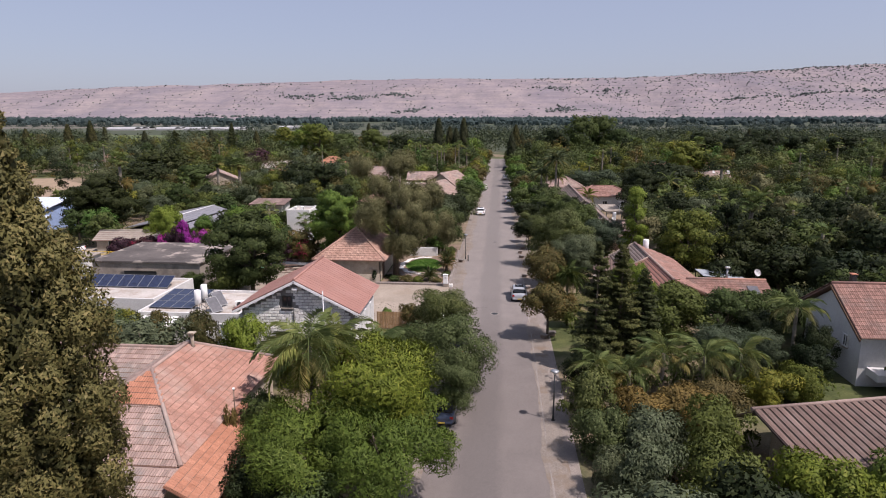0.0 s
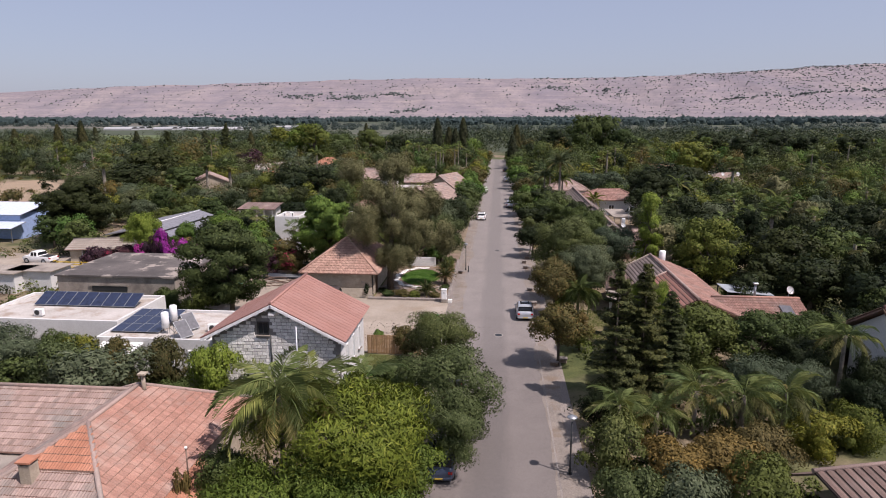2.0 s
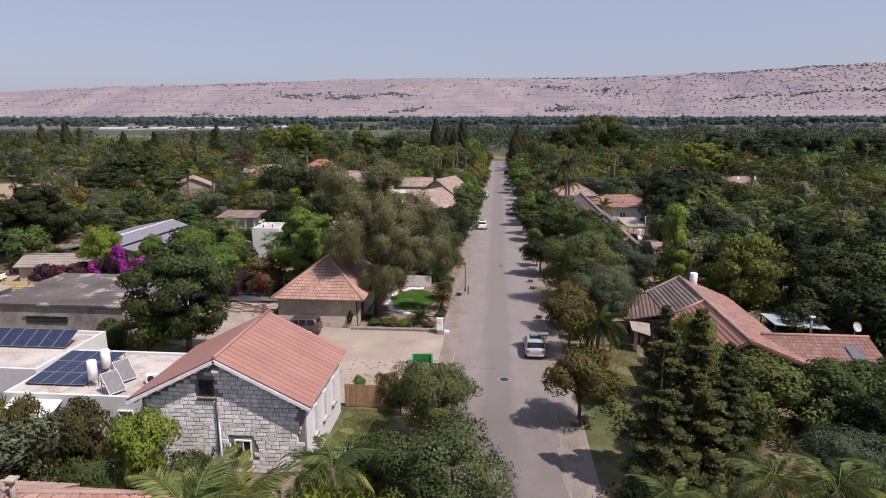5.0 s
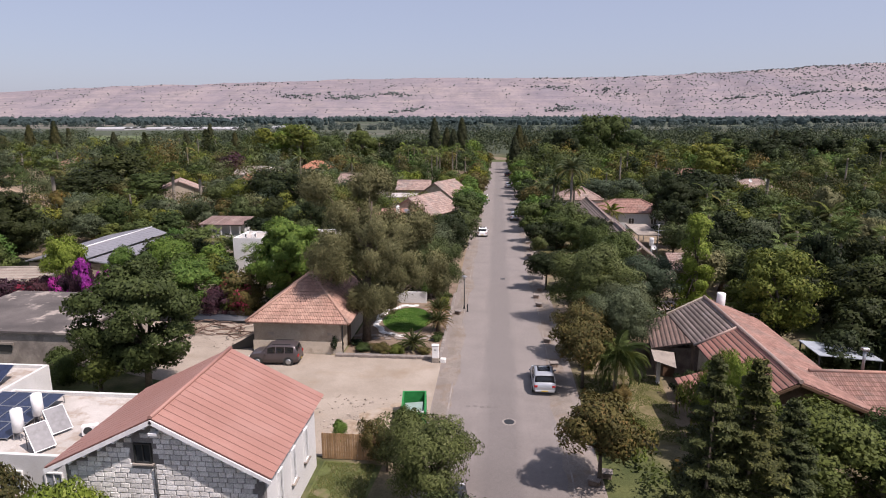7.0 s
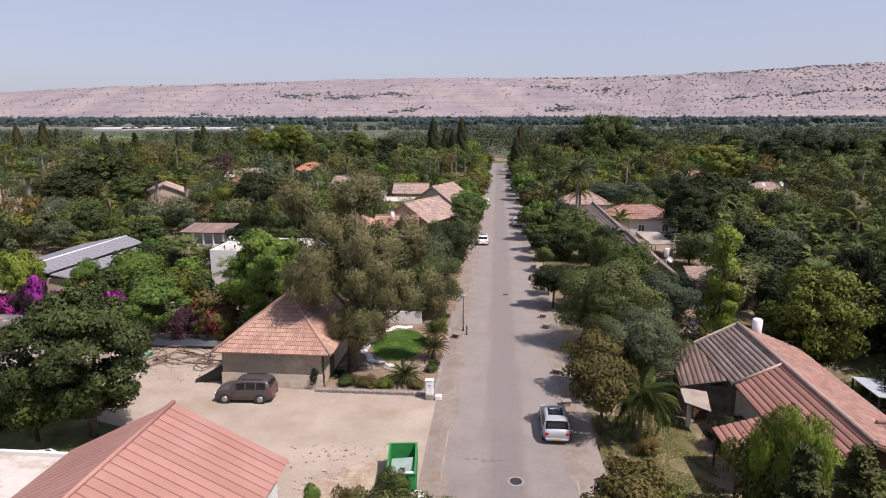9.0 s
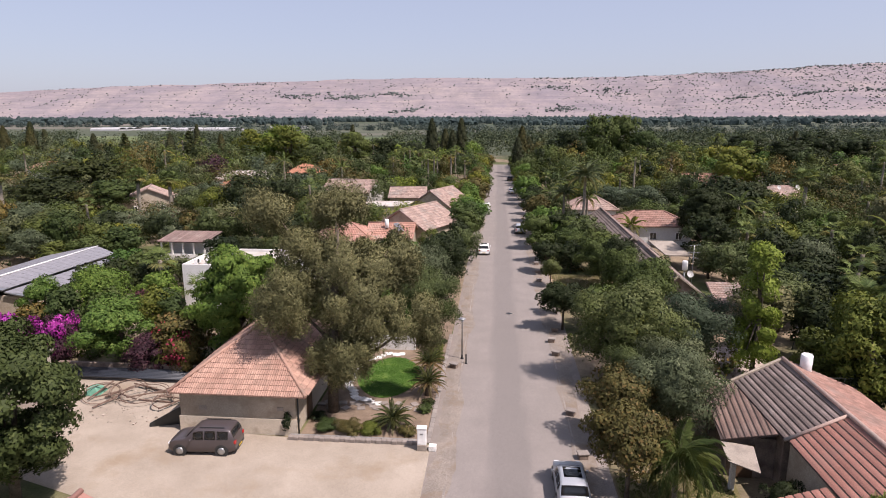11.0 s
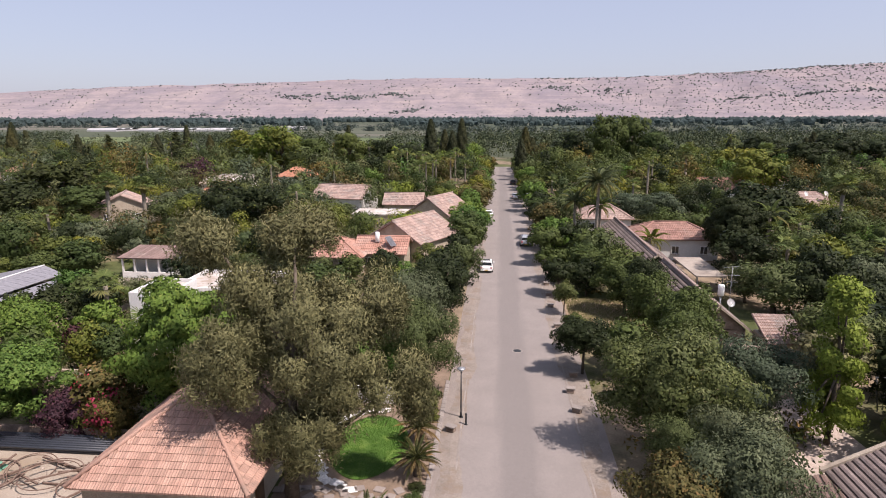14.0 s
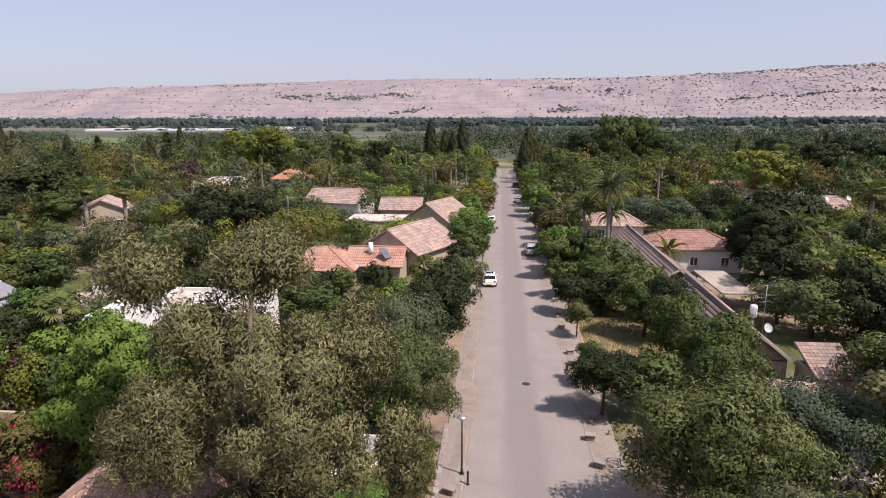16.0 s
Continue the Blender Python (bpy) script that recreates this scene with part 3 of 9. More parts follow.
def make_kind(kind, detail, seed):
    rng = np.random.default_rng(seed)
    sf = 0.42 if detail == 0 else 0.75
    q = (1.35, 0.34, 0.12)[detail]
    big = (0.76, 1.38, 2.2)[detail]
    if kind == "round":
        h, r = 7.0, 3.2
        c, rad = crown_clumps(rng, r, 0.7, h, (70, 34, 16)[detail], *((0.13, 0.32), (0.18, 0.38), (0.25, 0.5))[detail])
        p, n = puff_points(rng, c, rad, int(8800 * q))
        me = leaf_mesh("crown", p, n, 0.28 * big, 0.19 * big, rng, 0.25, soft=sf)
        return trunk_mesh(rng, h, 0.16, c), me, h, r
    if kind == "broad":
        h, r = 11.0, 4.7
        c, rad = crown_clumps(rng, r, 0.6, h, 120, 0.12, 0.25, 0.35)
        p, n = puff_points(rng, c, rad, 34000, 0.62)
        me = leaf_mesh("crown", p, n, 0.27, 0.17, rng, 0.35, soft=0.5)
        return trunk_mesh(rng, h, 0.24, c, 8), me, h, r
    if kind == "street":
        h, r = 4.6, 2.3
        c, rad = crown_clumps(rng, r, 1.6, h, 34 if detail < 2 else 14, 0.18, 0.36)
        p, n = puff_points(rng, c, rad, int(8000 * q))
        me = leaf_mesh("crown", p, n, 0.22 * big, 0.15 * big, rng, 0.15, soft=sf)
        return trunk_mesh(rng, h, 0.1, c, 6, 0.42), me, h, r
    if kind == "olive":
        h, r = 6.5, 3.6
        c, rad = crown_clumps(rng, r, 0.6, h, 64 if detail < 2 else 16, 0.14, 0.32, 0.3)
        p, n = puff_points(rng, c, rad, int(17000 * q))
        me = leaf_mesh("crown", p, n, 0.24 * big, 0.115 * big, rng, 0.0, 0.25, loose=0.32, soft=0.6)
        return trunk_mesh(rng, h, 0.2, c, 6, 0.25), me, h, r
    if kind == "tall":
        h, r = 11.0, 4.0
        c, rad = crown_clumps(rng, r, 2.2, h, (60, 36, 16)[detail], *((0.16, 0.32), (0.18, 0.36), (0.25, 0.45))[detail])
        p, n = puff_points(rng, c, rad, int(10500 * q))
        me = leaf_mesh("crown", p, n, 0.36 * big, 0.22 * big, rng, 0.3, soft=sf)
        return trunk_mesh(rng, h, 0.24, c, 7), me, h, r
    if kind == "column":
        h, r = 9.0, 2.4
        z = rng.uniform(1.4, h - 0.5, 44)
        prof = np.clip(1.15 - (z / h) ** 2 * 0.95, 0.2, 1) * r * 0.68
        a = rng.uniform(0, 2 * np.pi, 44)
        rr = np.sqrt(rng.random(44)) * prof
        c = np.stack([rr * np.cos(a), rr * np.sin(a), z], 1)
        p, n = puff_points(rng, c, r * rng.uniform(0.2, 0.4, 44), int(9000 * q), 0.7)
        me = leaf_mesh("crown", p, n, 0.3 * big, 0.16 * big, rng, 0.2)
        return trunk_mesh(rng, h, 0.15, c, 7, 0.5), me, h, r
    if kind == "feather":
        h, r = 8.2, 4.2
        c, rad = crown_clumps(rng, r, 1.6, h, 44 if detail < 2 else 18, 0.18, 0.36, 0.4)
        p, n = puff_points(rng, c, rad, int(21000 * q), 0.75)
        me = leaf_mesh("crown", p, n, 0.42 * big, 0.1 * big, rng, 0.75)
        return trunk_mesh(rng, h, 0.2, c, 7), me, h, r
    if kind == "shrub":
        h, r = 2.6, 2.0
        c, rad = crown_clumps(rng, r, -0.4, h, 26 if detail < 2 else 12, 0.2, 0.42, 0.3)
        p, n = puff_points(rng, c, rad, int(6500 * q), top=0.9)
        keep = p[:, 2] > 0.02
        me = leaf_mesh("crown", p[keep], n[keep], 0.2 * big, 0.12 * big, rng, 0.0, 0.2, soft=sf)
        return trunk_mesh(rng, h, 0.06, c, 8, 0.12), me, h, r
    if kind == "cypress":
        h, r = 16.0, 1.35
        k = int(11000 * q)
        t = rng.random(k) ** 0.8
        prof = r * np.clip(np.sin(np.pi * np.clip(t * 0.86 + 0.12, 0, 1)) ** 0.75, 0.06, 1)
        a = rng.uniform(0, 2 * np.pi, k)
        rr = prof * (0.62 + 0.38 * rng.random(k) ** 0.5) * (1 + 0.16 * np.sin(5 * a + t * 23) + 0.1 * np.sin(9 * a - t * 41))
        p = np.stack([rr * np.cos(a), rr * np.sin(a), 0.5 + t * (h - 0.5)], 1)
        n = np.stack([np.cos(a), np.sin(a), 0.25 + 0 * a], 1)
        me = leaf_mesh("crown", p, n, 0.42 * big, 0.2 * big, rng, 0.0, 1.1)
        bm = bmesh.new()
        tube(bm, [(0, 0, -0.1), (0, 0, h * 0.9)], [0.18, 0.03], 6)
        return mesh_of(bm, "trunk"), me, h, r
    if kind == "conifer":
        h, r = 10.0, 2.9
        ps, ns = [], []
        bm = bmesh.new()
        tube(bm, [(0, 0, -0.15), (0, 0, h * 0.97)], [0.17, 0.03], 7)
        z = 0.9
        while z < h - 0.2:
            f = 1 - z / h
            reach = r * (f ** 0.75) * rng.uniform(0.85, 1.08) + 0.1
            for j in range(7 if f > 0.3 else 5):
                a = rng.uniform(0, 2 * np.pi)
                lift = 0.12 + 0.25 * (1 - f)
                e = np.array([math.cos(a) * reach, math.sin(a) * reach, z + reach * lift - 0.15 * reach])
                if detail < 2:
                    tube(bm, [(0, 0, z), tuple(e)], [0.035, 0.01], 4, False)
                m = max(12, int(170 * q * (0.35 + reach / r)))
                t = rng.random(m) ** 0.7
                side = np.array([-math.sin(a), math.cos(a), 0])
                spread = (0.42 * reach * (1 - t * 0.75) * rng.uniform(-1, 1, m))[:, None]
                pts = np.array([0, 0, z]) + t[:, None] * (e - np.array([0, 0, z])) + side * spread + rng.normal(0, 0.05, (m, 3))
                ps.append(pts)
                ns.append(np.tile([0, 0, 1.0], (m, 1)) + np.array([math.cos(a), math.sin(a), 0]) * 0.3)
            z += rng.uniform(0.32, 0.46) * (0.75 + 0.5 * f)
        me = leaf_mesh("crown", np.concatenate(ps), np.concatenate(ns), 0.32 * big, 0.11 * big, rng, 0.1)
        return mesh_of(bm, "trunk"), me, h, r
    raise ValueError(kind)


LABELS = {
    ("round", "dark"): ("broadleaf_tree", "dark green broadleaf tree with a dense uneven crown"),
    ("round", "mid"): ("broadleaf_tree", "green broadleaf garden tree with a rounded uneven crown"),
    ("round", "bright"): ("broadleaf_tree", "bright green leafy tree in a garden"),
    ("round", "lime"): ("broadleaf_tree", "yellow-green leafy tree lit by the sun"),
    ("round", "yellow"): ("broadleaf_tree", "broad tree with yellowing green leaves"),
    ("round", "rust"): ("broadleaf_tree", "tree with green and rust-brown leaves"),
    ("round", "purple"): ("broadleaf_tree", "small purple-leaved tree in a garden"),
    ("street", "rust"): ("street_tree", "small street tree with rust-tinged leaves beside the road"),
    ("street", "dark"): ("street_tree", "small dark green street tree beside the road"),
    ("street", "mid"): ("street_tree", "small green street tree beside the road"),
    ("street", "olive"): ("street_tree", "small grey-green street tree beside the road"),
    ("olive", "olive"): ("olive_tree", "grey-green olive tree with fine narrow leaves"),
    ("olive", "greygreen"): ("olive_tree", "broad dusty grey-green tree with fine leaves"),
    ("tall", "dark"): ("tall_tree", "tall dark green tree with a ragged crown"),
    ("tall", "mid"): ("tall_tree", "tall green tree with a ragged crown"),
    ("tall", "brown"): ("tall_tree", "tall olive-brown tree with a ragged crown"),
    ("tall", "yellow"): ("tall_tree", "tall yellow-green tree above the village gardens"),
    ("column", "lime"): ("upright_tree", "upright yellow-green tree with tiers of leaves"),
    ("feather", "feather"): ("feathery_tree", "large feathery green tree with hanging twigs"),
    ("feather", "bright"): ("weeping_tree", "small weeping green tree with hanging leaves"),
    ("cypress", "cypress"): ("cypress_tree", "slender dark green cypress tree"),
    ("conifer", "pine"): ("conifer_tree", "dark green tiered conifer with sunlit tips"),
}


def tree(kind, leaf, x, y, h, r, detail=0, turn=None, label=None, name=None, bark=None, variants=2, group=""):
    key = kind, detail
    if key not in KINDS:
        KINDS[key] = [make_kind(kind, detail, 100 + 17 * j + detail + len(kind)) for j in range(variants)]
    rnd = random.Random(round(x * 131 + y * 977))
    tr, cr, h0, r0 = rnd.choice(KINDS[key])
    turn = rnd.uniform(0, 360) if turn is None else turn
    nm, lb = LABELS.get((kind, leaf), ("bush" if kind == "shrub" else "garden_tree", "leafy green tree in a garden"))
    ob = thing(name or nm, label or lb, "bush" if kind == "shrub" else "tree", pose(x, y, 0, 0, 0, turn) @ Matrix.Diagonal((r / r0, r / r0, h / h0, 1)), group)
    part("trunk", tr, bark or BARK, ob)
    part("crown", cr, LEAF[leaf], ob)
    return ob


def shrub(leaf, x, y, h, r, detail=0, label="leafy green garden shrub", name="shrub"):
    return tree("shrub", leaf, x, y, h, r, detail, label=label, name=name)


def frond_mesh(seed, length=2.6, droop=1.0, leaflets=46, leaf=0.55, width=0.045, fine=True):
    """A feather-leaf frond that arches outward along +x, with its leaflets hanging."""
    rng = np.random.default_rng(seed)
    t = np.linspace(0.04, 1, 12)
    sx = length * (t - 0.16 * droop * t ** 3)
    sz = length * (0.55 * t - (0.5 + 0.42 * droop) * t ** 2.1)
    bm = bmesh.new()
    tube(bm, [(x, 0, z) for x, z in zip(sx, sz)], list(np.linspace(0.035, 0.008, 12)), 4, False)
    for i in range(leaflets):
        u = 0.15 + 0.85 * (i + 0.5) / leaflets
        x, z = np.interp(u, t, sx), np.interp(u, t, sz)
        ln = leaf * math.sin(math.pi * min(1, 0.18 + u * 0.8)) * rng.uniform(0.85, 1.15)
        for s in (-1, 1):
            d = Vector((0.45 + 0.5 * u, s * rng.uniform(0.75, 1.0), -0.35 - 0.55 * droop * rng.random())).normalized()
            e = Vector((x, 0, z)) + d * ln
            w = Vector((width, 0, width * 0.3))
            mid = Vector((x, 0, z)) + d * ln * 0.55 + Vector((0, 0, 0.06 * ln))
            v = [bm.verts.new(c) for c in (Vector((x, 0, z)), mid + w, e, mid - w)]
            bm.faces.new(v)
    return mesh_of(bm, "frond")


def fan_mesh(seed, size=0.9, blades=15):
    """A fan leaf on its stalk along +x."""
    rng = np.random.default_rng(seed)
    bm = bmesh.new()
    tube(bm, [(0, 0, 0), (0.5, 0, 0.18), (0.95, 0, 0.2)], [0.03, 0.02, 0.012], 4, False)
    for i in range(blades):
        a = radians(-105 + 210 * i / (blades - 1))
        d = Vector((math.cos(a), math.sin(a), -0.18 - 0.2 * rng.random())).normalized()
        e = Vector((0.95, 0, 0.2)) + d * size * rng.uniform(0.9, 1.1)
        side = Vector((-math.sin(a), math.cos(a), 0)) * 0.06
        mid = Vector((0.95, 0, 0.22)) + d * size * 0.55
        v = [bm.verts.new(c) for c in (Vector((0.95, 0, 0.2)), mid + side, e, mid - side)]
        bm.faces.new(v)
    return mesh_of(bm, "frond")


FROND = {
    "queen": [frond_mesh(1, 3.0, 1.25, 66, 0.8, 0.028), frond_mesh(2, 3.0, 0.95, 66, 0.75, 0.028), frond_mesh(3, 2.7, 1.5, 60, 0.8, 0.028)],
    "date": [frond_mesh(4, 3.2, 0.45, 44, 0.5, 0.06), frond_mesh(5, 3.1, 0.75, 44, 0.5, 0.06)],
    "small": [frond_mesh(6, 1.5, 0.15, 34, 0.2, 0.02), frond_mesh(7, 1.4, 0.3, 34, 0.2, 0.02)],
    "fan": [fan_mesh(8), fan_mesh(9, 1.0)],
}


def palm(kind, x, y, h, size=1.0, fronds=16, leaf="palm", label=None, lean=0.0, trunk_r=0.14, dry=0.25, skirt=False, dryleaf="palmdry"):
    rnd = random.Random(round(x * 31 + y * 57))
    names = {"queen": ("feather_palm", "palm with arching drooping feather fronds"), "date": ("date_palm", "date palm with a grey trunk and arching fronds"),
             "fan": ("fan_palm", "tall fan palm with a bare grey trunk"), "small": ("cycad", "low cycad with stiff dark green fronds")}
    nm, lb = names[kind]
    ob = thing(nm, label or lb, "palm", pose(x, y, 0, 0, 0, rnd.uniform(0, 360)))
    bm = bmesh.new()
    k = max(3, int(h / 0.45))
    tube(bm, [(lean * (i / k) ** 2, 0, -0.1 + (h + 0.1) * i / k) for i in range(k + 1)], [trunk_r * (1.15 - 0.3 * i / k + (0.1 if i % 2 else 0)) for i in range(k + 1)], 8)
    part("trunk", bm, BARK_PALE if kind != "small" else BARK, ob)
    for i in range(fronds):
        t = i / max(1, fronds - 1)
        m = Matrix.Translation((lean, 0, h - 0.06)) @ Matrix.Rotation(i * 2.39996 + rnd.uniform(-0.2, 0.2), 4, "Z") @ Matrix.Rotation(radians(-52 + 88 * t + rnd.uniform(-8, 8)), 4, "Y") @ Matrix.Scale(size * rnd.uniform(0.88, 1.08), 4)
        part("frond", rnd.choice(FROND[kind]), LEAF[dryleaf if t > 1 - dry and rnd.random() < 0.75 else leaf], ob, m=m)
    if skirt:
        rng = np.random.default_rng(5)
        a, z = rng.uniform(0, 6.28, 500), rng.uniform(h - 1.6, h - 0.1, 500)
        p = np.stack([np.cos(a) * 0.4 * rng.random(500) ** 0.5, np.sin(a) * 0.4, z], 1)
        part("dead_leaf_skirt", leaf_mesh("dead_leaf_skirt", p, np.stack([np.cos(a), np.sin(a), 0 * a], 1), 0.7, 0.1, rng, 1.5), LEAF["palmdry"], ob, "dry brown hanging leaves")
    return ob


def rosette(x, y, z, r, blades=40, leaf="palm", name="agave", label="spiky rosette plant with stiff leaves"):
    rng = np.random.default_rng(int(abs(x * 17 + y * 29)))
    bm = bmesh.new()
    for i in range(blades):
        a, el = rng.uniform(0, 6.28), rng.uniform(0.05, 1.35)
        d = Vector((math.cos(a) * math.cos(el), math.sin(a) * math.cos(el), math.sin(el)))
        s = Vector((-math.sin(a), math.cos(a), 0)) * 0.06 * r
        e = d * r * rng.uniform(0.8, 1.1)
        v = [bm.verts.new(c) for c in (s * 0.6, e * 0.5 + s + Vector((0, 0, 0.05 * r)), e - Vector((0, 0, 0.12 * r)), e * 0.5 - s + Vector((0, 0, 0.05 * r)), -s * 0.6)]
        bm.faces.new(v)
    ob = thing(name, label, "plant", pose(x, y, z))
    part("leaves", bm, LEAF[leaf], ob)
    return ob

# ---- ground and distance ----
def ground_material():
    m, nt, b = mat_base("village_ground", 0.95, 0, 0.2)
    v = world_coords(nt)
    n1, n2, n3 = noise_tex(nt, v, 0.05, 5), noise_tex(nt, v, 0.5, 5), noise_tex(nt, v, 7.0, 3)
    soil = ramp(nt, n2, [(0.3, (0.16, 0.12, 0.085)), (0.7, (0.28, 0.22, 0.15))])
    green = ramp(nt, n2, [(0.3, (0.045, 0.06, 0.022)), (0.7, (0.11, 0.12, 0.045))])
    near = mixc(nt, ramp(nt, n1, [(0.44, (0, 0, 0)), (0.56, (1, 1, 1))]), soil, green)
    # far fields of the valley
    vor = nt.nodes.new("ShaderNodeTexVoronoi")
    nt.links.new(world_coords(nt, (0.0022, 0.006, 0)), vor.inputs["Vector"])
    vor.inputs["Scale"].default_value = 1.0
    sep = nt.nodes.new("ShaderNodeSeparateColor")
    nt.links.new(vor.outputs["Color"], sep.inputs[0])
    fields = ramp(nt, sep.outputs[0], [(0.0, (0.052, 0.066, 0.042)), (0.45, (0.066, 0.078, 0.05)), (0.75, (0.088, 0.095, 0.068)), (1.0, (0.15, 0.135, 0.115))])
    pos = nt.nodes.new("ShaderNodeSeparateXYZ")
    nt.links.new(world_coords(nt), pos.inputs[0])
    mr = nt.nodes.new("ShaderNodeMapRange")
    nt.links.new(pos.outputs["Y"], mr.inputs["Value"])
    mr.inputs["From Min"].default_value, mr.inputs["From Max"].default_value = 330, 380
    col = mixc(nt, mr.outputs["Result"], near, fields)
    col = mixc(nt, 0.5, col, ramp(nt, n3, [(0.3, (0.6, 0.6, 0.6)), (0.7, (1.3, 1.3, 1.3))]), "MULTIPLY")
    nt.links.new(col, b.inputs["Base Color"])
    bump(nt, b, n3, 0.5, 0.05)
    return m


bm = bmesh.new()
poly(bm, [(-4800, -600, 0), (4800, -600, 0), (4800, 4600, 0), (-4800, 4600, 0)])
tagged(part("ground", bm, ground_material(), None), "dry earth and patchy green ground of the village and valley", "ground", kind="structure")


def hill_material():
    m, nt, b = mat_base("dry_hillside_hazed", 1.0, 0, 0.1)
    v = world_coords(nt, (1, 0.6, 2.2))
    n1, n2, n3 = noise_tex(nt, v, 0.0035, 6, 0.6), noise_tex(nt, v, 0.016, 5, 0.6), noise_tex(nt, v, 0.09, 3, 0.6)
    # slope tones carry a painted lavender distance haze
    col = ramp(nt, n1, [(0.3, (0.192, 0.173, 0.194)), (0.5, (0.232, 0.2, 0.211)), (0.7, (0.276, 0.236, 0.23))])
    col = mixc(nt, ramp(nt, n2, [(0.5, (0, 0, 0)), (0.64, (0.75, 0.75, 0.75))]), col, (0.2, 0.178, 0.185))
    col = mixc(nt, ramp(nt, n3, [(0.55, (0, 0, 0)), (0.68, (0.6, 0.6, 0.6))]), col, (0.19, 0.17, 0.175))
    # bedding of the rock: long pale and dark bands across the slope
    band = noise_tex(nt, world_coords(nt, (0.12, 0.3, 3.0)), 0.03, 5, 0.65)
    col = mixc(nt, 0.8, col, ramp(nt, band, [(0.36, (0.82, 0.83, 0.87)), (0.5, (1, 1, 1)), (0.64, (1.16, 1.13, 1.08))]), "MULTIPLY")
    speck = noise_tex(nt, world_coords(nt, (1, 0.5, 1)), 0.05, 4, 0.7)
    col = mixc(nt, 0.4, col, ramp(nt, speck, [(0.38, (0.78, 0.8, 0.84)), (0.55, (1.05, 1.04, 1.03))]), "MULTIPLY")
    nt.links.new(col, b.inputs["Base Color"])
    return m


# skyline of the hills: bearing as x at 3000 m, and height
SKY = [(-5200, 120), (-2900, 146), (-2300, 168), (-1750, 192), (-1200, 208), (-600, 222), (-100, 220), (450, 220), (1000, 236), (1500, 270), (2000, 290), (2400, 298), (5200, 270)]


def hill_height(x, y):
    k = x * 3000 / max(y, 2300)
    top = np.interp(k, [s[0] for s in SKY], [s[1] for s in SKY])
    base = 2560 + 90 * noise.noise((x * 0.0011, 3.1, 0)) - 60 * (k > 800)
    t = (y - base) / 900
    if t <= 0:
        return -3.0
    t = min(1.0, t)
    s = 0.62 * t + 0.38 * t * t * (3 - 2 * t)
    gully = abs(noise.noise((x * 0.0042, y * 0.0016, 0.3))) * 1.0 + 0.5 * abs(noise.noise((x * 0.011, y * 0.004, 1.3)))
    bench = 9 * noise.noise((x * 0.0016, y * 0.004, 5.0))
    return top * s - gully * 48 * t * (1.08 - t) * 2.2 + bench * t * (1 - t) * 4


bm = bmesh.new()
NX, NY = 300, 46
grid = [[bm.verts.new((x, y, hill_height(x, y))) for x in np.linspace(-4300, 4300, NX)] for y in np.linspace(2400, 3700, NY)]
for r0, r1 in zip(grid, grid[1:]):
    for i in range(NX - 1):
        f = bm.faces.new((r0[i], r0[i + 1], r1[i + 1], r1[i]))
        f.smooth = True
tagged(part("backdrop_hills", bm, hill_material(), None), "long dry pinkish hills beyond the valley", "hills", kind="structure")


def blob_field(name, pts, sizes, mat, label, squash=0.8, seed=1, cat="trees"):
    """Distant crowns as uneven low clumps, joined."""
    rng = np.random.default_rng(seed)
    ico = bmesh.new()
    bmesh.ops.create_icosphere(ico, subdivisions=1, radius=1)
    bv = np.array([v.co for v in ico.verts])
    bf = np.array([[v.index for v in f.verts] for f in ico.faces])
    ico.free()
    k = len(pts)
    jit = 1 + rng.normal(0, 0.2, (k, len(bv), 1))
    v = bv[None] * jit * sizes[:, None, None] * np.array([1, 1, squash]) + pts[:, None, :]
    f = (bf[None] + (np.arange(k) * len(bv))[:, None, None]).reshape(-1, 3)
    me = bpy.data.meshes.new(name)
    me.from_pydata(v.reshape(-1, 3).tolist(), [], f.tolist())
    return tagged(part(name, me, mat, None), label, cat, kind="stuff")


rng = np.random.default_rng(11)
# scrub on the hills, denser towards the east
pts, sz = [], []
while len(pts) < 4600:
    y = rng.uniform(2650, 3500)
    x = rng.uniform(-2600, 2600)
    k = x / y
    if rng.random() > (0.07 if k < 0.1 else 0.2 + 1.1 * (k - 0.1)) + 0.45 * max(0, noise.noise((x * 0.003, y * 0.004, 9.0))):
        continue
    z = hill_height(x, y)
    if z > 2:
        s = rng.uniform(1.6, 4.4)
        pts.append((x, y, z + s * 0.35))
        sz.append(s)
# scrub colour paled to grey: haze painted into the leaves
HAZED_SCRUB = foliage("hill_scrub", (0.105, 0.108, 0.11), (0.15, 0.15, 0.15), through=0.0)
blob_field("hill_scrub", np.array(pts), np.array(sz), HAZED_SCRUB, "scattered dark scrub on the dry hillside", cat="scrub")
pts, sz = [], []
for cx, cy, sx, sy, k in ((-960, 3093, 60, 18, 60), (-735, 3030, 75, 20, 90), (-493, 3049, 55, 12, 50), (-1297, 2758, 60, 14, 30), (-567, 2630, 60, 16, 110), (-412, 2790, 40, 18, 45), (280, 3186, 45, 20, 40), (263, 2828, 50, 30, 70), (514, 3136, 70, 40, 60), (1055, 2905, 90, 5, 40), (1350, 2890, 120, 5, 60), (1640, 2916, 90, 5, 40), (-1138, 2764, 60, 10, 30), (1500, 3330, 260, 12, 70), (400, 3420, 230, 8, 40), (-1400, 3420, 200, 8, 30)):
    for _ in range(k):
        x, y = rng.normal(cx, sx), rng.normal(cy, sy)
        s = rng.uniform(3, 7)
        pts.append((x, y, hill_height(x, y) + s * 0.4))
        sz.append(s)
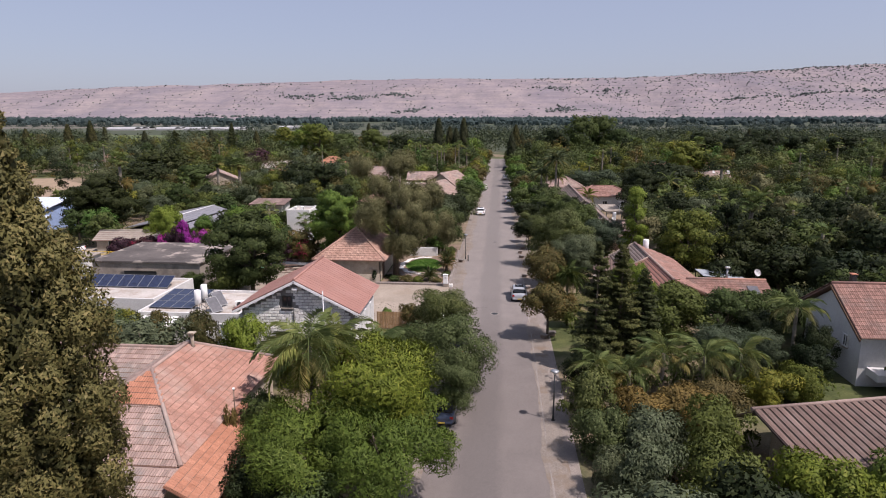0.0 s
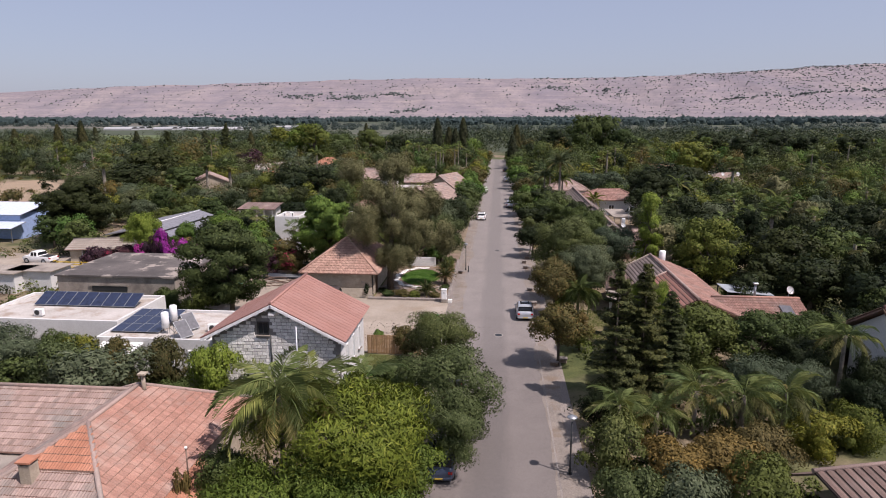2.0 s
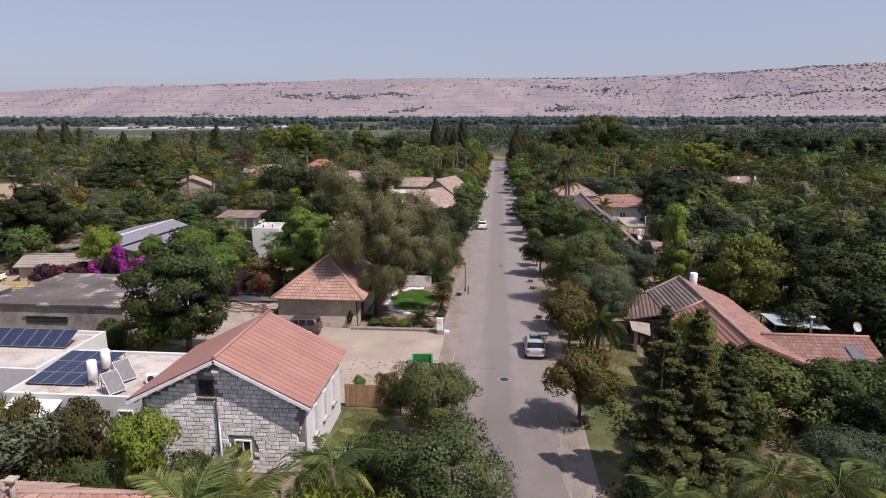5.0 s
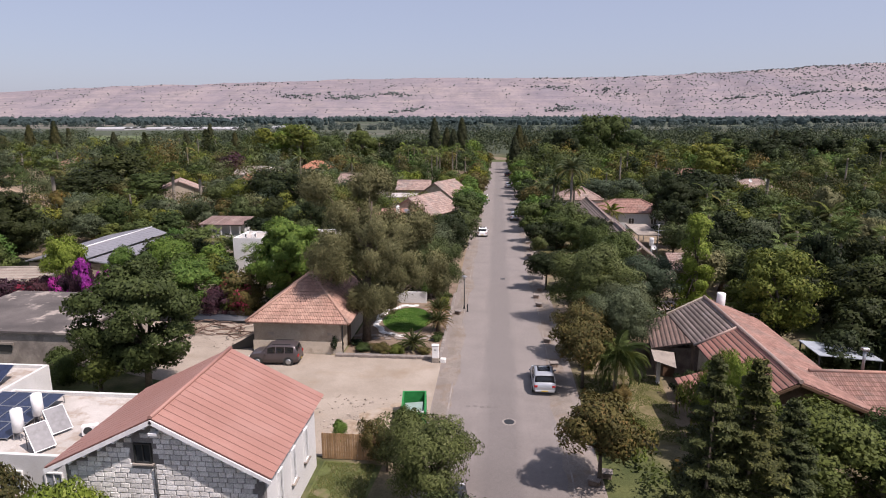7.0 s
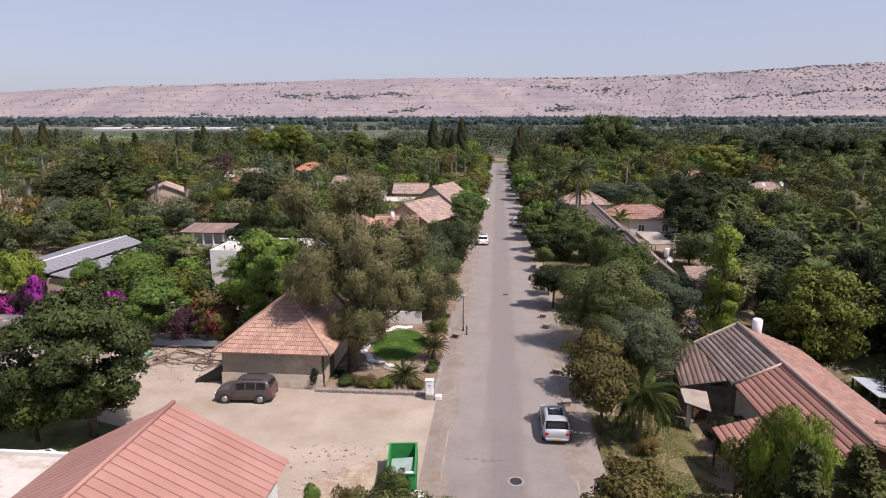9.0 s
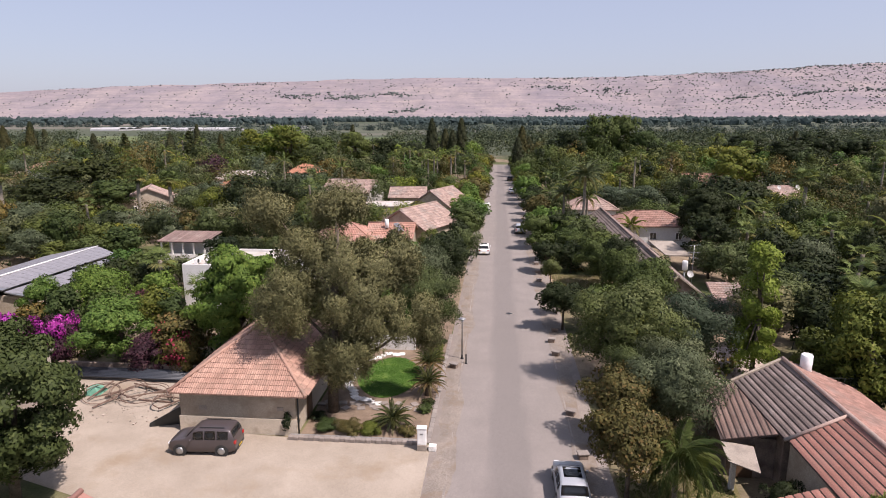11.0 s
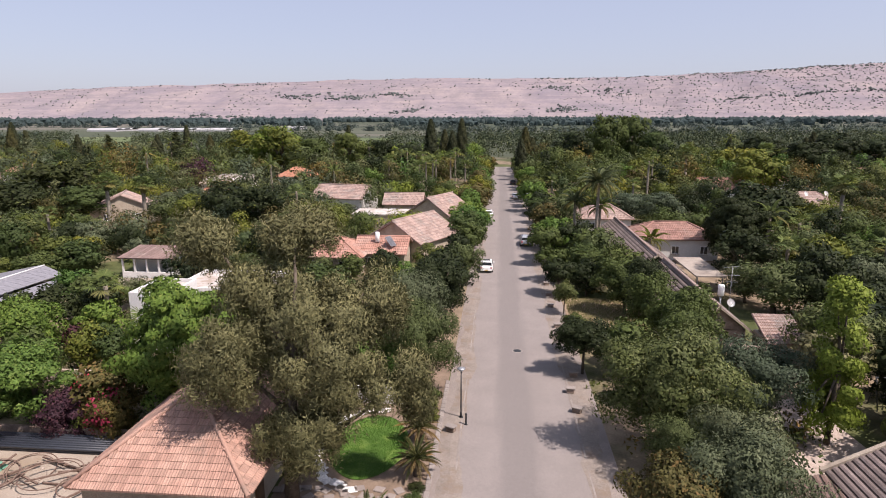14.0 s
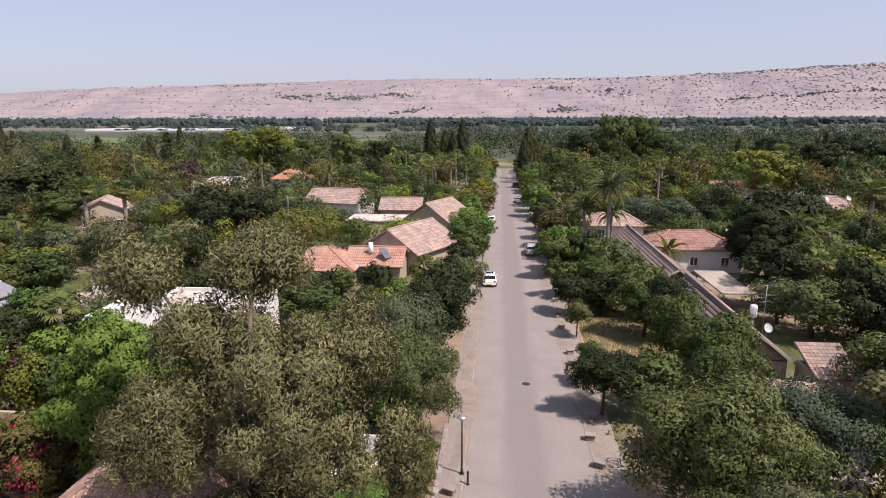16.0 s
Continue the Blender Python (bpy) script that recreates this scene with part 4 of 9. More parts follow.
blob_field("hill_groves", np.array(pts), np.array(sz), HAZED_SCRUB, "dark groves in the gullies of the hills", seed=2)
# tree rows in the valley
pts, sz = [], []
for yy, dens, lo, hi in ((2500, 700, 7, 13), (2380, 600, 7, 12), (2250, 500, 6, 12), (2050, 450, 6, 11), (1750, 380, 5, 11), (1450, 320, 5, 10), (1200, 260, 5, 9), (950, 240, 4, 8), (760, 220, 4, 8), (640, 200, 4, 7)):
    for _ in range(dens):
        x = rng.uniform(-0.85, 0.85) * yy
        if noise.noise((x * 0.004, yy * 0.01, 2.0)) < -0.22 or -460 < x < -60 and 600 < yy < 780 or -640 < x < -300 and 600 < yy < 1100 and rng.random() < 0.4 or -1350 < x < -250 and 1800 < yy < 2200:
            continue
        s = rng.uniform(lo, hi)
        pts.append((x, yy + rng.normal(0, yy * 0.02), s * 0.6))
        sz.append(s)
pts, sz = np.array(pts), np.array(sz)
fr = pts[:, 1] > 1330
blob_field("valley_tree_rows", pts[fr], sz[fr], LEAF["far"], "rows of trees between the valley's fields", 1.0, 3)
NEAR_ROWS = pts[~fr], sz[~fr]
GREENHOUSE = rough_surface("dusty_plastic_sheet", (0.4, 0.4, 0.41), (0.5, 0.5, 0.5), 0.05, 0.6)
# long pale greenhouses in the valley
for x, y, w in ((-566, 905, 44), (-500, 912, 30), (-452, 900, 26), (-405, 908, 44), (-345, 1030, 46)):
    bm = bmesh.new()
    for j in range(3):
        prof = [(math.cos(a) * 9, 2.2 + 2.2 * math.sin(a)) for a in np.linspace(0, math.pi, 7)]
        a0 = [bm.verts.new((x - w / 2, y + j * 19 + p[0], p[1])) for p in prof]
        a1 = [bm.verts.new((x + w / 2, y + j * 19 + p[0], p[1])) for p in prof]
        b0, b1 = [bm.verts.new((xx, y + j * 19 - 9, 0)) for xx in (x - w / 2, x + w / 2)]
        c0, c1 = [bm.verts.new((xx, y + j * 19 + 9, 0)) for xx in (x - w / 2, x + w / 2)]
        for i in range(6):
            bm.faces.new((a0[i], a0[i + 1], a1[i + 1], a1[i]))
        bm.faces.new((b0, b1, a1[-1], a0[-1]))
        bm.faces.new((c1, c0, a0[0], a1[0]))
        bm.faces.new((c0, b0, a0[-1], a0[0]))
        bm.faces.new((b1, c1, a1[0], a1[-1]))
    tagged(part("greenhouse", bm, GREENHOUSE, None), "long pale greenhouse roofs far across the valley", "greenhouse", group="valley greenhouses")

# green crops behind the village
FIELD = rough_surface("green_crop_field", (0.085, 0.12, 0.045), (0.12, 0.155, 0.06), 0.02, 0.95, stain=(0.15, 0.16, 0.08), stain_scale=0.01, fine=0.4)
for q in ([(-272, 422), (-200, 424), (-365, 663), (-440, 660)], [(-100, 432), (-62, 433), (-100, 640), (-152, 636)]):
    bm = bmesh.new()
    poly(bm, [(x, y, 0.05) for x, y in q])
    tagged(part("field", bm, FIELD, None), "flat green crop field behind the village", "field", kind="structure")

# ---- the road ----
def strip_mesh(xl, xr, y0, y1, z, step=4.0, wob=0.0):
    """A ground strip along the road."""
    bm = bmesh.new()
    prev = None
    for y in np.linspace(y0, y1, int((y1 - y0) / step) + 1):
        a = bm.verts.new((xl + wob * noise.noise((y * 0.3, xl, 0)), y, z))
        b = bm.verts.new((xr + wob * noise.noise((y * 0.3, xr, 4)), y, z))
        if prev:
            bm.faces.new((prev[0], prev[1], b, a))
        prev = a, b
    return bm


road = thing("road", "straight worn grey asphalt village street", "road", kind="structure")
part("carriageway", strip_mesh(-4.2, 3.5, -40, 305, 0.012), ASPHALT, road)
verge_l = thing("pavement", "flush pinkish paved footway along the street", "pavement", kind="structure")
part("paving", strip_mesh(-5.6, -4.32, -40, 305, 0.02), PAVING, verge_l)
verge_r = thing("pavement", "flush pinkish paved footway shaded by street trees", "pavement", kind="structure")
part("paving", strip_mesh(3.62, 5.3, -40, 305, 0.02), PAVING, verge_r)
kerb_me = mesh_of(bbox(-0.06, 0.06, -0.497, 0.497, -0.05, 0.034, 0.006), "kerb_stone")
for ob, xx in ((verge_l, -4.26), (verge_r, 3.56)):
    for i in range(130):
        part("kerb_stone", kerb_me, KERB, ob, m=pose(xx, 30.5 + i, 0))
    part("kerb", bbox(xx - 0.06, xx + 0.06, 160.1, 305, -0.05, 0.034), KERB, ob)
    part("kerb", bbox(xx - 0.06, xx + 0.06, -40, 29.9, -0.05, 0.034), KERB, ob)


SAND = rough_surface("road_edge_sand", (0.215, 0.185, 0.16), (0.285, 0.245, 0.21), 0.7, 0.95, stain=(0.21, 0.16, 0.12), stain_scale=0.6, bumps=0.5, fine=12)
for ob, x0, x1 in ((verge_l, -5.3, -3.95), (verge_r, 3.25, 4.7)):
    bm = bmesh.new()
    prev = None
    for y in np.arange(18.0, 165.0, 0.7):
        wl = 0.55 * noise.noise((y * 0.16, x0, 0)) + 0.3 * noise.noise((y * 0.7, x0, 2))
        wr = 0.55 * noise.noise((y * 0.16, x1, 4)) + 0.3 * noise.noise((y * 0.7, x1, 6))
        a, c, b = bm.verts.new((x0 + wl, y, 0.021)), bm.verts.new(((x0 + x1) / 2 + (wl + wr) / 3, y, 0.05)), bm.verts.new((x1 + wr, y, 0.021))
        if prev:
            bm.faces.new((prev[0], prev[1], c, a))
            bm.faces.new((prev[1], prev[2], b, c))
        prev = a, c, b
    part("sand_drift", bm, SAND, ob, "sand and dry litter blown over the road's edge")


def manhole(x, y):
    ob = thing("manhole_cover", "round dark iron manhole cover in the asphalt", "manhole cover", pose(x, y, 0.02))
    part("collar", cyl(0, 0, -0.03, 0.006, 0.48, n=24), KERB, ob)
    part("cover", cyl(0, 0, -0.02, 0.012, 0.36, n=24), METAL_DARK, ob)


manhole(0.05, 62.6)
manhole(-0.1, 100.4)
bm = bmesh.new()
for i in range(5):
    box(bm, -3.0 + 0.5 * i, -2.7 + 0.5 * i, 64.6 + 0.1 * math.sin(i * 2), 64.85 + 0.12 * math.sin(i * 3), 0.02, 0.026)
part("road_patch", bm, ASPHALT_WORN, road, "dark scuffed patches on the asphalt")

# bare dirt forecourt beside the road
bm = bmesh.new()
ring = [(-5.5, 73.2), (-15, 73.4), (-22.5, 73.9), (-22.5, 82.6), (-38, 82.6), (-38, 80), (-33.5, 69), (-24, 66), (-21.5, 58.5), (-10.8, 57.2), (-5.5, 57.6)]
poly(bm, [(x, y, 0.024) for x, y in ring[::-1]])
tagged(part("forecourt", bm, DIRT, None), "bare pale packed-dirt forecourt beside the street", "ground", kind="structure")

# ---- houses ----
def chimney(parent, x, y, z, w=0.5, h=1.0, mat=None):
    ob = part("chimney", bbox(-w / 2, w / 2, -w / 2, w / 2, -0.9, h, 0.02), mat or PLASTER_BEIGE, parent, m=pose(x, y, z))
    part("chimney_cap", bbox(-w * 0.62, w * 0.62, -w * 0.62, w * 0.62, h + 0.12, h + 0.2), TERRACOTTA, ob)
    bm = bmesh.new()
    for sx in (-1, 1):
        for sy in (-1, 1):
            box(bm, sx * w * 0.42 - 0.05, sx * w * 0.42 + 0.05, sy * w * 0.42 - 0.05, sy * w * 0.42 + 0.05, h, h + 0.12)
    part("cap_posts", bm, mat or PLASTER_BEIGE, ob)
    return ob


def hip_roof(parent, x0, x1, y0, y1, z0, z1, mats, along="y", inset=None, singles=0, tw=0.3, th=0.4, cap=None):
    """A hipped tile roof over a rectangle. mats: south, east, north, west."""
    i, i2 = inset if isinstance(inset, tuple) else (inset or min(x1 - x0, y1 - y0) / 2 - 0.05,) * 2
    xm, ym = (x0 + x1) / 2, (y0 + y1) / 2
    if along == "y":
        a, b = (xm, y0 + i, z1), (xm, y1 - i2, z1)
        faces = [[(x0, y0, z0), (x1, y0, z0), a], [(x1, y0, z0), (x1, y1, z0), b, a], [(x1, y1, z0), (x0, y1, z0), b], [(x0, y1, z0), (x0, y0, z0), a, b]]
        hips = [((x0, y0, z0), a), ((x1, y0, z0), a), ((x0, y1, z0), b), ((x1, y1, z0), b)]
    else:
        a, b = (x0 + i, ym, z1), (x1 - i2, ym, z1)
        faces = [[(x0, y0, z0), (x1, y0, z0), b, a], [(x1, y0, z0), (x1, y1, z0), b], [(x1, y1, z0), (x0, y1, z0), a, b], [(x0, y1, z0), (x0, y0, z0), a]]
        hips = [((x0, y0, z0), a), ((x0, y1, z0), a), ((x1, y0, z0), b), ((x1, y1, z0), b)]
    for k, f in enumerate(faces):
        tile_roof(parent, f, mats[k], tw, th, singles if k < 2 else 0)
    up = Vector((0, 0, 0.05))
    for p, q in hips + [(a, b)]:
        if (Vector(p) - Vector(q)).length > 0.3:
            ridge_cap(parent, [Vector(p) + up, Vector(q) + up], cap or mats[0], 0.12)


def gable_roof(parent, x0, x1, y0, y1, z0, z1, mat_l, mat_r, along="y", style="tile", singles=0, over=0.0, tw=0.3, th=0.4, under=None, width=0.6, gap=0.06, rise=0.05, caps=True, cap=None):
    xm, ym = (x0 + x1) / 2, (y0 + y1) / 2
    if along == "y":
        l = [(x0, y1, z0), (x0, y0, z0), (xm, y0, z1), (xm, y1, z1)]
        r = [(x1, y0, z0), (x1, y1, z0), (xm, y1, z1), (xm, y0, z1)]
        top = [(xm, y0, z1 + 0.05), (xm, y1, z1 + 0.05)]
    else:
        l = [(x0, y0, z0), (x1, y0, z0), (x1, ym, z1), (x0, ym, z1)]
        r = [(x1, y1, z0), (x0, y1, z0), (x0, ym, z1), (x1, ym, z1)]
        top = [(x0, ym, z1 + 0.05), (x1, ym, z1 + 0.05)]
    for f, m in ((l, mat_l), (r, mat_r)):
        if style == "tile":
            tile_roof(parent, f, m, tw, th, singles)
        else:
            panel_roof(parent, f, m, under or GROOVE, width, gap, rise)
    if caps:
        ridge_cap(parent, top, cap or mat_l, 0.13)


def gable_wall(pts, y, thick=0.25):
    """A wall in the plane y, from its outline of (x, z)."""
    bm = bmesh.new()
    a = [bm.verts.new((x, y, z)) for x, z in pts]
    b = [bm.verts.new((x, y + thick, z)) for x, z in pts]
    bm.faces.new(a)
    bm.faces.new(b[::-1])
    for i in range(len(pts)):
        j = (i + 1) % len(pts)
        bm.faces.new((a[j], a[i], b[i], b[j]))
    bmesh.ops.recalc_face_normals(bm, faces=bm.faces)
    return bm


# the hip-roofed tile house beside the cypress
HA = thing("tile_roofed_house", "low house under a weathered red and orange hipped tile roof", "house")
AX0, AX1, AY0, AY1, AZ0, AZ1 = -24.6, -15.4, 27.0, 41.4, 3.15, 5.75
part("wall", wall_mesh([(AX0 + 0.5, AY0 + 0.5), (AX1 - 0.5, AY0 + 0.5), (AX1 - 0.5, AY1 - 0.5), (AX0 + 0.5, AY1 - 0.5)], 0, 3.15), PLASTER_BEIGE, HA)
hip_roof(HA, AX0, AX1, AY0, AY1, AZ0, AZ1, [TILE_OLD, TILE_RED, TILE_RED, TILE_OLD], "y", (5.8, 4.2), 140, cap=TILE_OLD)
tile_roof(HA, [(-22.0, 30.36, 4.73), (-18.0, 30.36, 4.73), (-19.94, 32.7, 5.79), (-20.06, 32.7, 5.79)], TILE_ORANGE, 0.3, 0.4, 60)
tile_roof(HA, [(-24.4, 22.6, 1.75), (-15.6, 22.6, 1.75), (-15.45, 26.98, 3.12), (-24.55, 26.98, 3.12)], TILE_OLD, 0.3, 0.4, 60)
for xx in (-24.0, -20.0, -16.0):
    part("porch_post", bbox(xx - 0.07, xx + 0.07, 22.8, 22.94, 0, 1.75), WOOD_DARK, HA)
tile_roof(HA, [(-13.3, 25.4, 1.98), (-13.3, 34.4, 1.98), (-15.42, 34.4, 3.16), (-15.42, 25.4, 3.16)], TILE_ORANGE, 0.3, 0.4, 60)
for yy in (27.6, 30.8, 34.0):
    part("porch_post", bbox(-13.65, -13.5, yy - 0.07, yy + 0.07, 0, 2.0), WOOD_DARK, HA)
part("wall", wall_mesh([(-31.6, 34.6), (-24.2, 34.6), (-24.2, 41.6), (-31.6, 41.6)], 0, 3.2), PLASTER_BEIGE, HA)
gable_roof(HA, -32.2, -20.4, 34.0, 41.6, 3.2, 5.1, TILE_OLD, TILE_OLD, "x", cap=TILE_OLD)
part("flat_roof", bbox(-31.0, -24.4, 29.2, 34.4, 2.85, 3.05), CONCRETE, HA)
part("wall", wall_mesh([(-30.8, 29.4), (-24.5, 29.4), (-24.5, 34.2), (-30.8, 34.2)], 0, 2.84), PLASTER_BEIGE, HA)
chimney(HA, -20.9, 29.9, 4.35, 0.55, 0.95)
vent = part("vent_pipe", cyl(0, 0, -0.5, 0.75, 0.11), PLASTER_BEIGE, HA, m=pose(-19.6, 37.0, 5.7))
part("cap", bbox(-0.22, 0.22, -0.2, 0.2, 0.78, 0.86), PLASTER_BEIGE, vent)
part("cap", bbox(-0.2, -0.12, -0.12, 0.12, 0.55, 0.78), PLASTER_BEIGE, vent)


def split_ac(x, y, z, turn=0.0, label="white split air-conditioner outdoor unit on a flat roof"):
    ob = thing("air_conditioner", label, "air conditioner", pose(x, y, z, 0, 0, turn))
    part("casing", bbox(-0.42, 0.42, -0.16, 0.16, 0.08, 0.66, 0.025), WHITE, ob)
    bm = bmesh.new()
    tube(bm, [(-0.08, -0.185, 0.37), (-0.08, -0.162, 0.37)], 0.23, 18)
    part("fan_grille", bm, METAL_DARK, ob)
    for sx in (-0.3, 0.3):
        part("foot", bbox(sx - 0.03, sx + 0.03, -0.18, 0.18, 0, 0.08), METAL_GREY, ob)


split_ac(-26.2, 32.2, 3.06, 35)
mast = thing("roof_mast", "thin metal mast with a small cap on the tile roof", "mast", pose(-14.9, 32.4, 2.95))
part("pole", cyl(0, 0, -0.2, 1.9, 0.035), RUST, mast)
part("cap", cyl(0, 0, 1.9, 2.0, 0.07), WHITE, mast)
shrub("dry", -15.0, 32.0, 4.2, 0.6, 1, "dry straggly bush growing at the roof's edge", "dry_bush")

# the stone gable house with the red sheet roof
HB = thing("stone_gable_house", "limestone house with a gabled red sheet roof", "house")
BX0, BX1, BY0, BY1, BZ0, BZ1 = -21.75, -10.95, 47.8, 56.4, 4.55, 7.25
part("wall", bbox(-21.1, -20.85, 48.6, 55.9, 0, 4.7), PLASTER, HB)
side_wall = part("wall", bbox(-11.75, -11.5, 48.6, 55.9, 0, 4.55), PLASTER, HB, "pale plastered side wall with narrow windows")
gable = [(-21.1, 0), (-11.5, 0), (-11.5, 4.6), (-16.35, 6.95), (-21.1, 4.6)]
front = part("gable_wall", gable_wall(gable, 48.3, 0.3), MORTAR, HB, "mortar bed of the gable wall")
part("gable_wall", gable_wall(gable, 55.9, 0.3), PLASTER, HB)
panel_roof(HB, [(BX0, BY1, BZ0), (BX0, BY0, BZ0), (-16.35, BY0, BZ1), (-16.35, BY1, BZ1)], SHEET_RED, GROOVE_RED, 0.52, 0.04, 0.03)
panel_roof(HB, [(BX1, BY0, BZ0), (BX1, BY1, BZ0), (-16.35, BY1, BZ1), (-16.35, BY0, BZ1)], SHEET_RED, GROOVE_RED, 0.52, 0.04, 0.03)
ridge_cap(HB, [(-16.35, BY0, BZ1 + 0.04), (-16.35, BY1, BZ1 + 0.04)], SHEET_RED, 0.11)
for sx in (-1, 1):
    bm = bmesh.new()
    slab(bm, [(-16.35 + sx * 5.45, BY0 - 0.06, BZ0 - 0.1), (-16.35 + sx * 5.45, BY0 - 0.01, BZ0 - 0.1), (-16.35, BY0 - 0.01, BZ1 - 0.06), (-16.35, BY0 - 0.06, BZ1 - 0.06)], 0.2)
    part("barge_board", bm, WHITE, HB, "white painted barge board")
    for k in range(7):
        f = (k + 0.5) / 7
        xx, zz = -16.35 + sx * 5.3 * f, BZ1 - (BZ1 - BZ0) * f - 0.3
        part("rafter_end", bbox(xx - 0.06, xx + 0.06, BY0 + 0.0, BY0 + 0.46, zz - 0.07, zz + 0.05), WHITE, HB)
window(HB, -17.15, 48.3, 4.75, 0.85, 1.0, 270, rim=METAL_DARK)
window(HB, -15.2, 48.3, 0.9, 1.0, 1.2, 270)
for yy in (50.2, 52.2, 54.3):
    window(HB, -11.5, yy, 1.6, 0.6, 1.9, 0)
part("downpipe", cyl(-16.6, 48.18, 0.1, 4.6, 0.05), METAL_DARK, HB)
box_lamp = thing("floodlight", "small white floodlight under the gable's peak", "lamp", pose(-16.35, 48.05, 6.35))
part("body", bbox(-0.22, 0.22, -0.22, 0.0, 0.0, 0.16, 0.02), WHITE, box_lamp)
part("arm", bbox(-0.03, 0.03, 0.0, 0.26, 0.03, 0.1), METAL_GREY, box_lamp)
aerial = thing("aerial_mast", "thin white mast standing in the garden", "mast", pose(-10.5, 36.2, 0))
part("pole", cyl(0, 0, -0.1, 9.8, 0.045), METAL_GREY, aerial)

# the shed with the hipped tile roof on the forecourt
HC = thing("tile_roofed_shed", "small plastered outbuilding with a hipped red tile roof", "shed")
part("wall", wall_mesh([(-22.2, 73.7), (-14.4, 73.7), (-14.4, 84.0), (-22.2, 84.0)], 0, 3.0), PLASTER_BEIGE, HC)
# lowest 1.1 m of the front wall in a paler plaster
part("plinth", bbox(-22.28, -14.32, 73.62, 73.7, 0, 1.12), PLASTER_PALE, HC, "paler base of the wall")
hip_roof(HC, -22.7, -13.5, 73.2, 85.0, 2.95, 6.1, [TILE_SHED, TILE_SHED, TILE_SHED, TILE_SHED], "y", (4.9, 3.2), 150)
for k, (u0, z0, w, hh) in enumerate(((-20.9, 1.6, 0.5, 0.3), (-15.6, 1.7, 0.4, 0.25))):
    part("vent_grille", bbox(u0, u0 + w, 73.66, 73.70, z0, z0 + hh), CONCRETE, HC)
part("pipe", cyl(-14.3, 73.9, 0, 2.8, 0.05), METAL_DARK, HC)
part("door", bbox(-14.38, -14.3, 76.0, 77.0, 0.02, 2.05), WOOD_DARK, HC)

# the white flat-roofed house
HW = thing("white_flat_house", "white flat-roofed house carrying solar panels", "house")


def flat_block(parent, x0, x1, y0, y1, h, wall=PLASTER, roof=WHITE_ROOF, para=0.22):
    part("wall", wall_mesh([(x0, y0), (x1, y0), (x1, y1), (x0, y1)], 0, h, 0.22), wall, parent)
    part("roof", bbox(x0 + 0.21, x1 - 0.21, y0 + 0.21, y1 - 0.21, h - para - 0.18, h - para), roof, parent)


flat_block(HW, -32.2, -22.6, 51.0, 58.5, 3.1)
flat_block(HW, -46.0, -32.4, 54.2, 62.0, 3.3)
window(HW, -26.3, 51.0, 0.8, 1.1, 1.4, 270, glass=SHUTTER)
window(HW, -24.0, 51.0, 0.8, 1.0, 1.4, 270, glass=SHUTTER)
bm = bmesh.new()
slab(bm, [(-31.6, 49.6, 2.2), (-28.2, 49.6, 2.2), (-28.2, 51.0, 2.75), (-31.6, 51.0, 2.75)], 0.04)
part("awning", bm, WHITE, HW, "white cloth awning")


def solar_array(x, y, z, cols, rows, pw, ph, tilt, turn, label, mat=None, legs=True, grey=False):
    ob = thing("photovoltaic_array", label, "solar array", pose(x, y, z, 0, 0, turn))
    c, s = math.cos(radians(tilt)), math.sin(radians(tilt))
    me = mesh_of(bbox(-pw / 2 + 0.02, pw / 2 - 0.02, 0.02, ph - 0.02, 0, 0.035, 0.004), "panel")
    for r in range(rows):
        for k in range(cols):
            m = Matrix.Translation(((k + 0.5) * pw, r * ph * c, 0.12 + r * ph * s)) @ Matrix.Rotation(radians(tilt), 4, "X")
            pn = part("panel", me, mat or PANEL, ob, m=m)
            bm = bmesh.new()
            for a, b, e, f in ((-pw / 2 + 0.005, -pw / 2 + 0.04, 0.005, ph - 0.005), (pw / 2 - 0.04, pw / 2 - 0.005, 0.005, ph - 0.005), (-pw / 2 + 0.04, pw / 2 - 0.04, 0.005, 0.04), (-pw / 2 + 0.04, pw / 2 - 0.04, ph - 0.04, ph - 0.005)):
                box(bm, a, b, e, f, 0.02, 0.045)
            part("panel_rim", bm, METAL_GREY, pn)
    if legs:
        for k in range(0, cols + 1, 2):
            xx = min(max(k * pw, 0.05), cols * pw - 0.05)
            part("leg", bbox(xx - 0.02, xx + 0.02, rows * ph * c - 0.12, rows * ph * c - 0.08, 0, 0.12 + rows * ph * s - 0.06), METAL_GREY, ob)
            part("leg", bbox(xx - 0.02, xx + 0.02, 0.02, 0.06, 0, 0.12), METAL_GREY, ob)
    return ob


solar_array(-43.2, 58.4, 3.08, 9, 1, 1.1, 1.9, 26, 0, "row of blue solar panels on the white roof")
solar_array(-32.0, 52.6, 2.88, 4, 3, 1.05, 1.6, 5, 0, "blue solar panels lying low on the white roof")


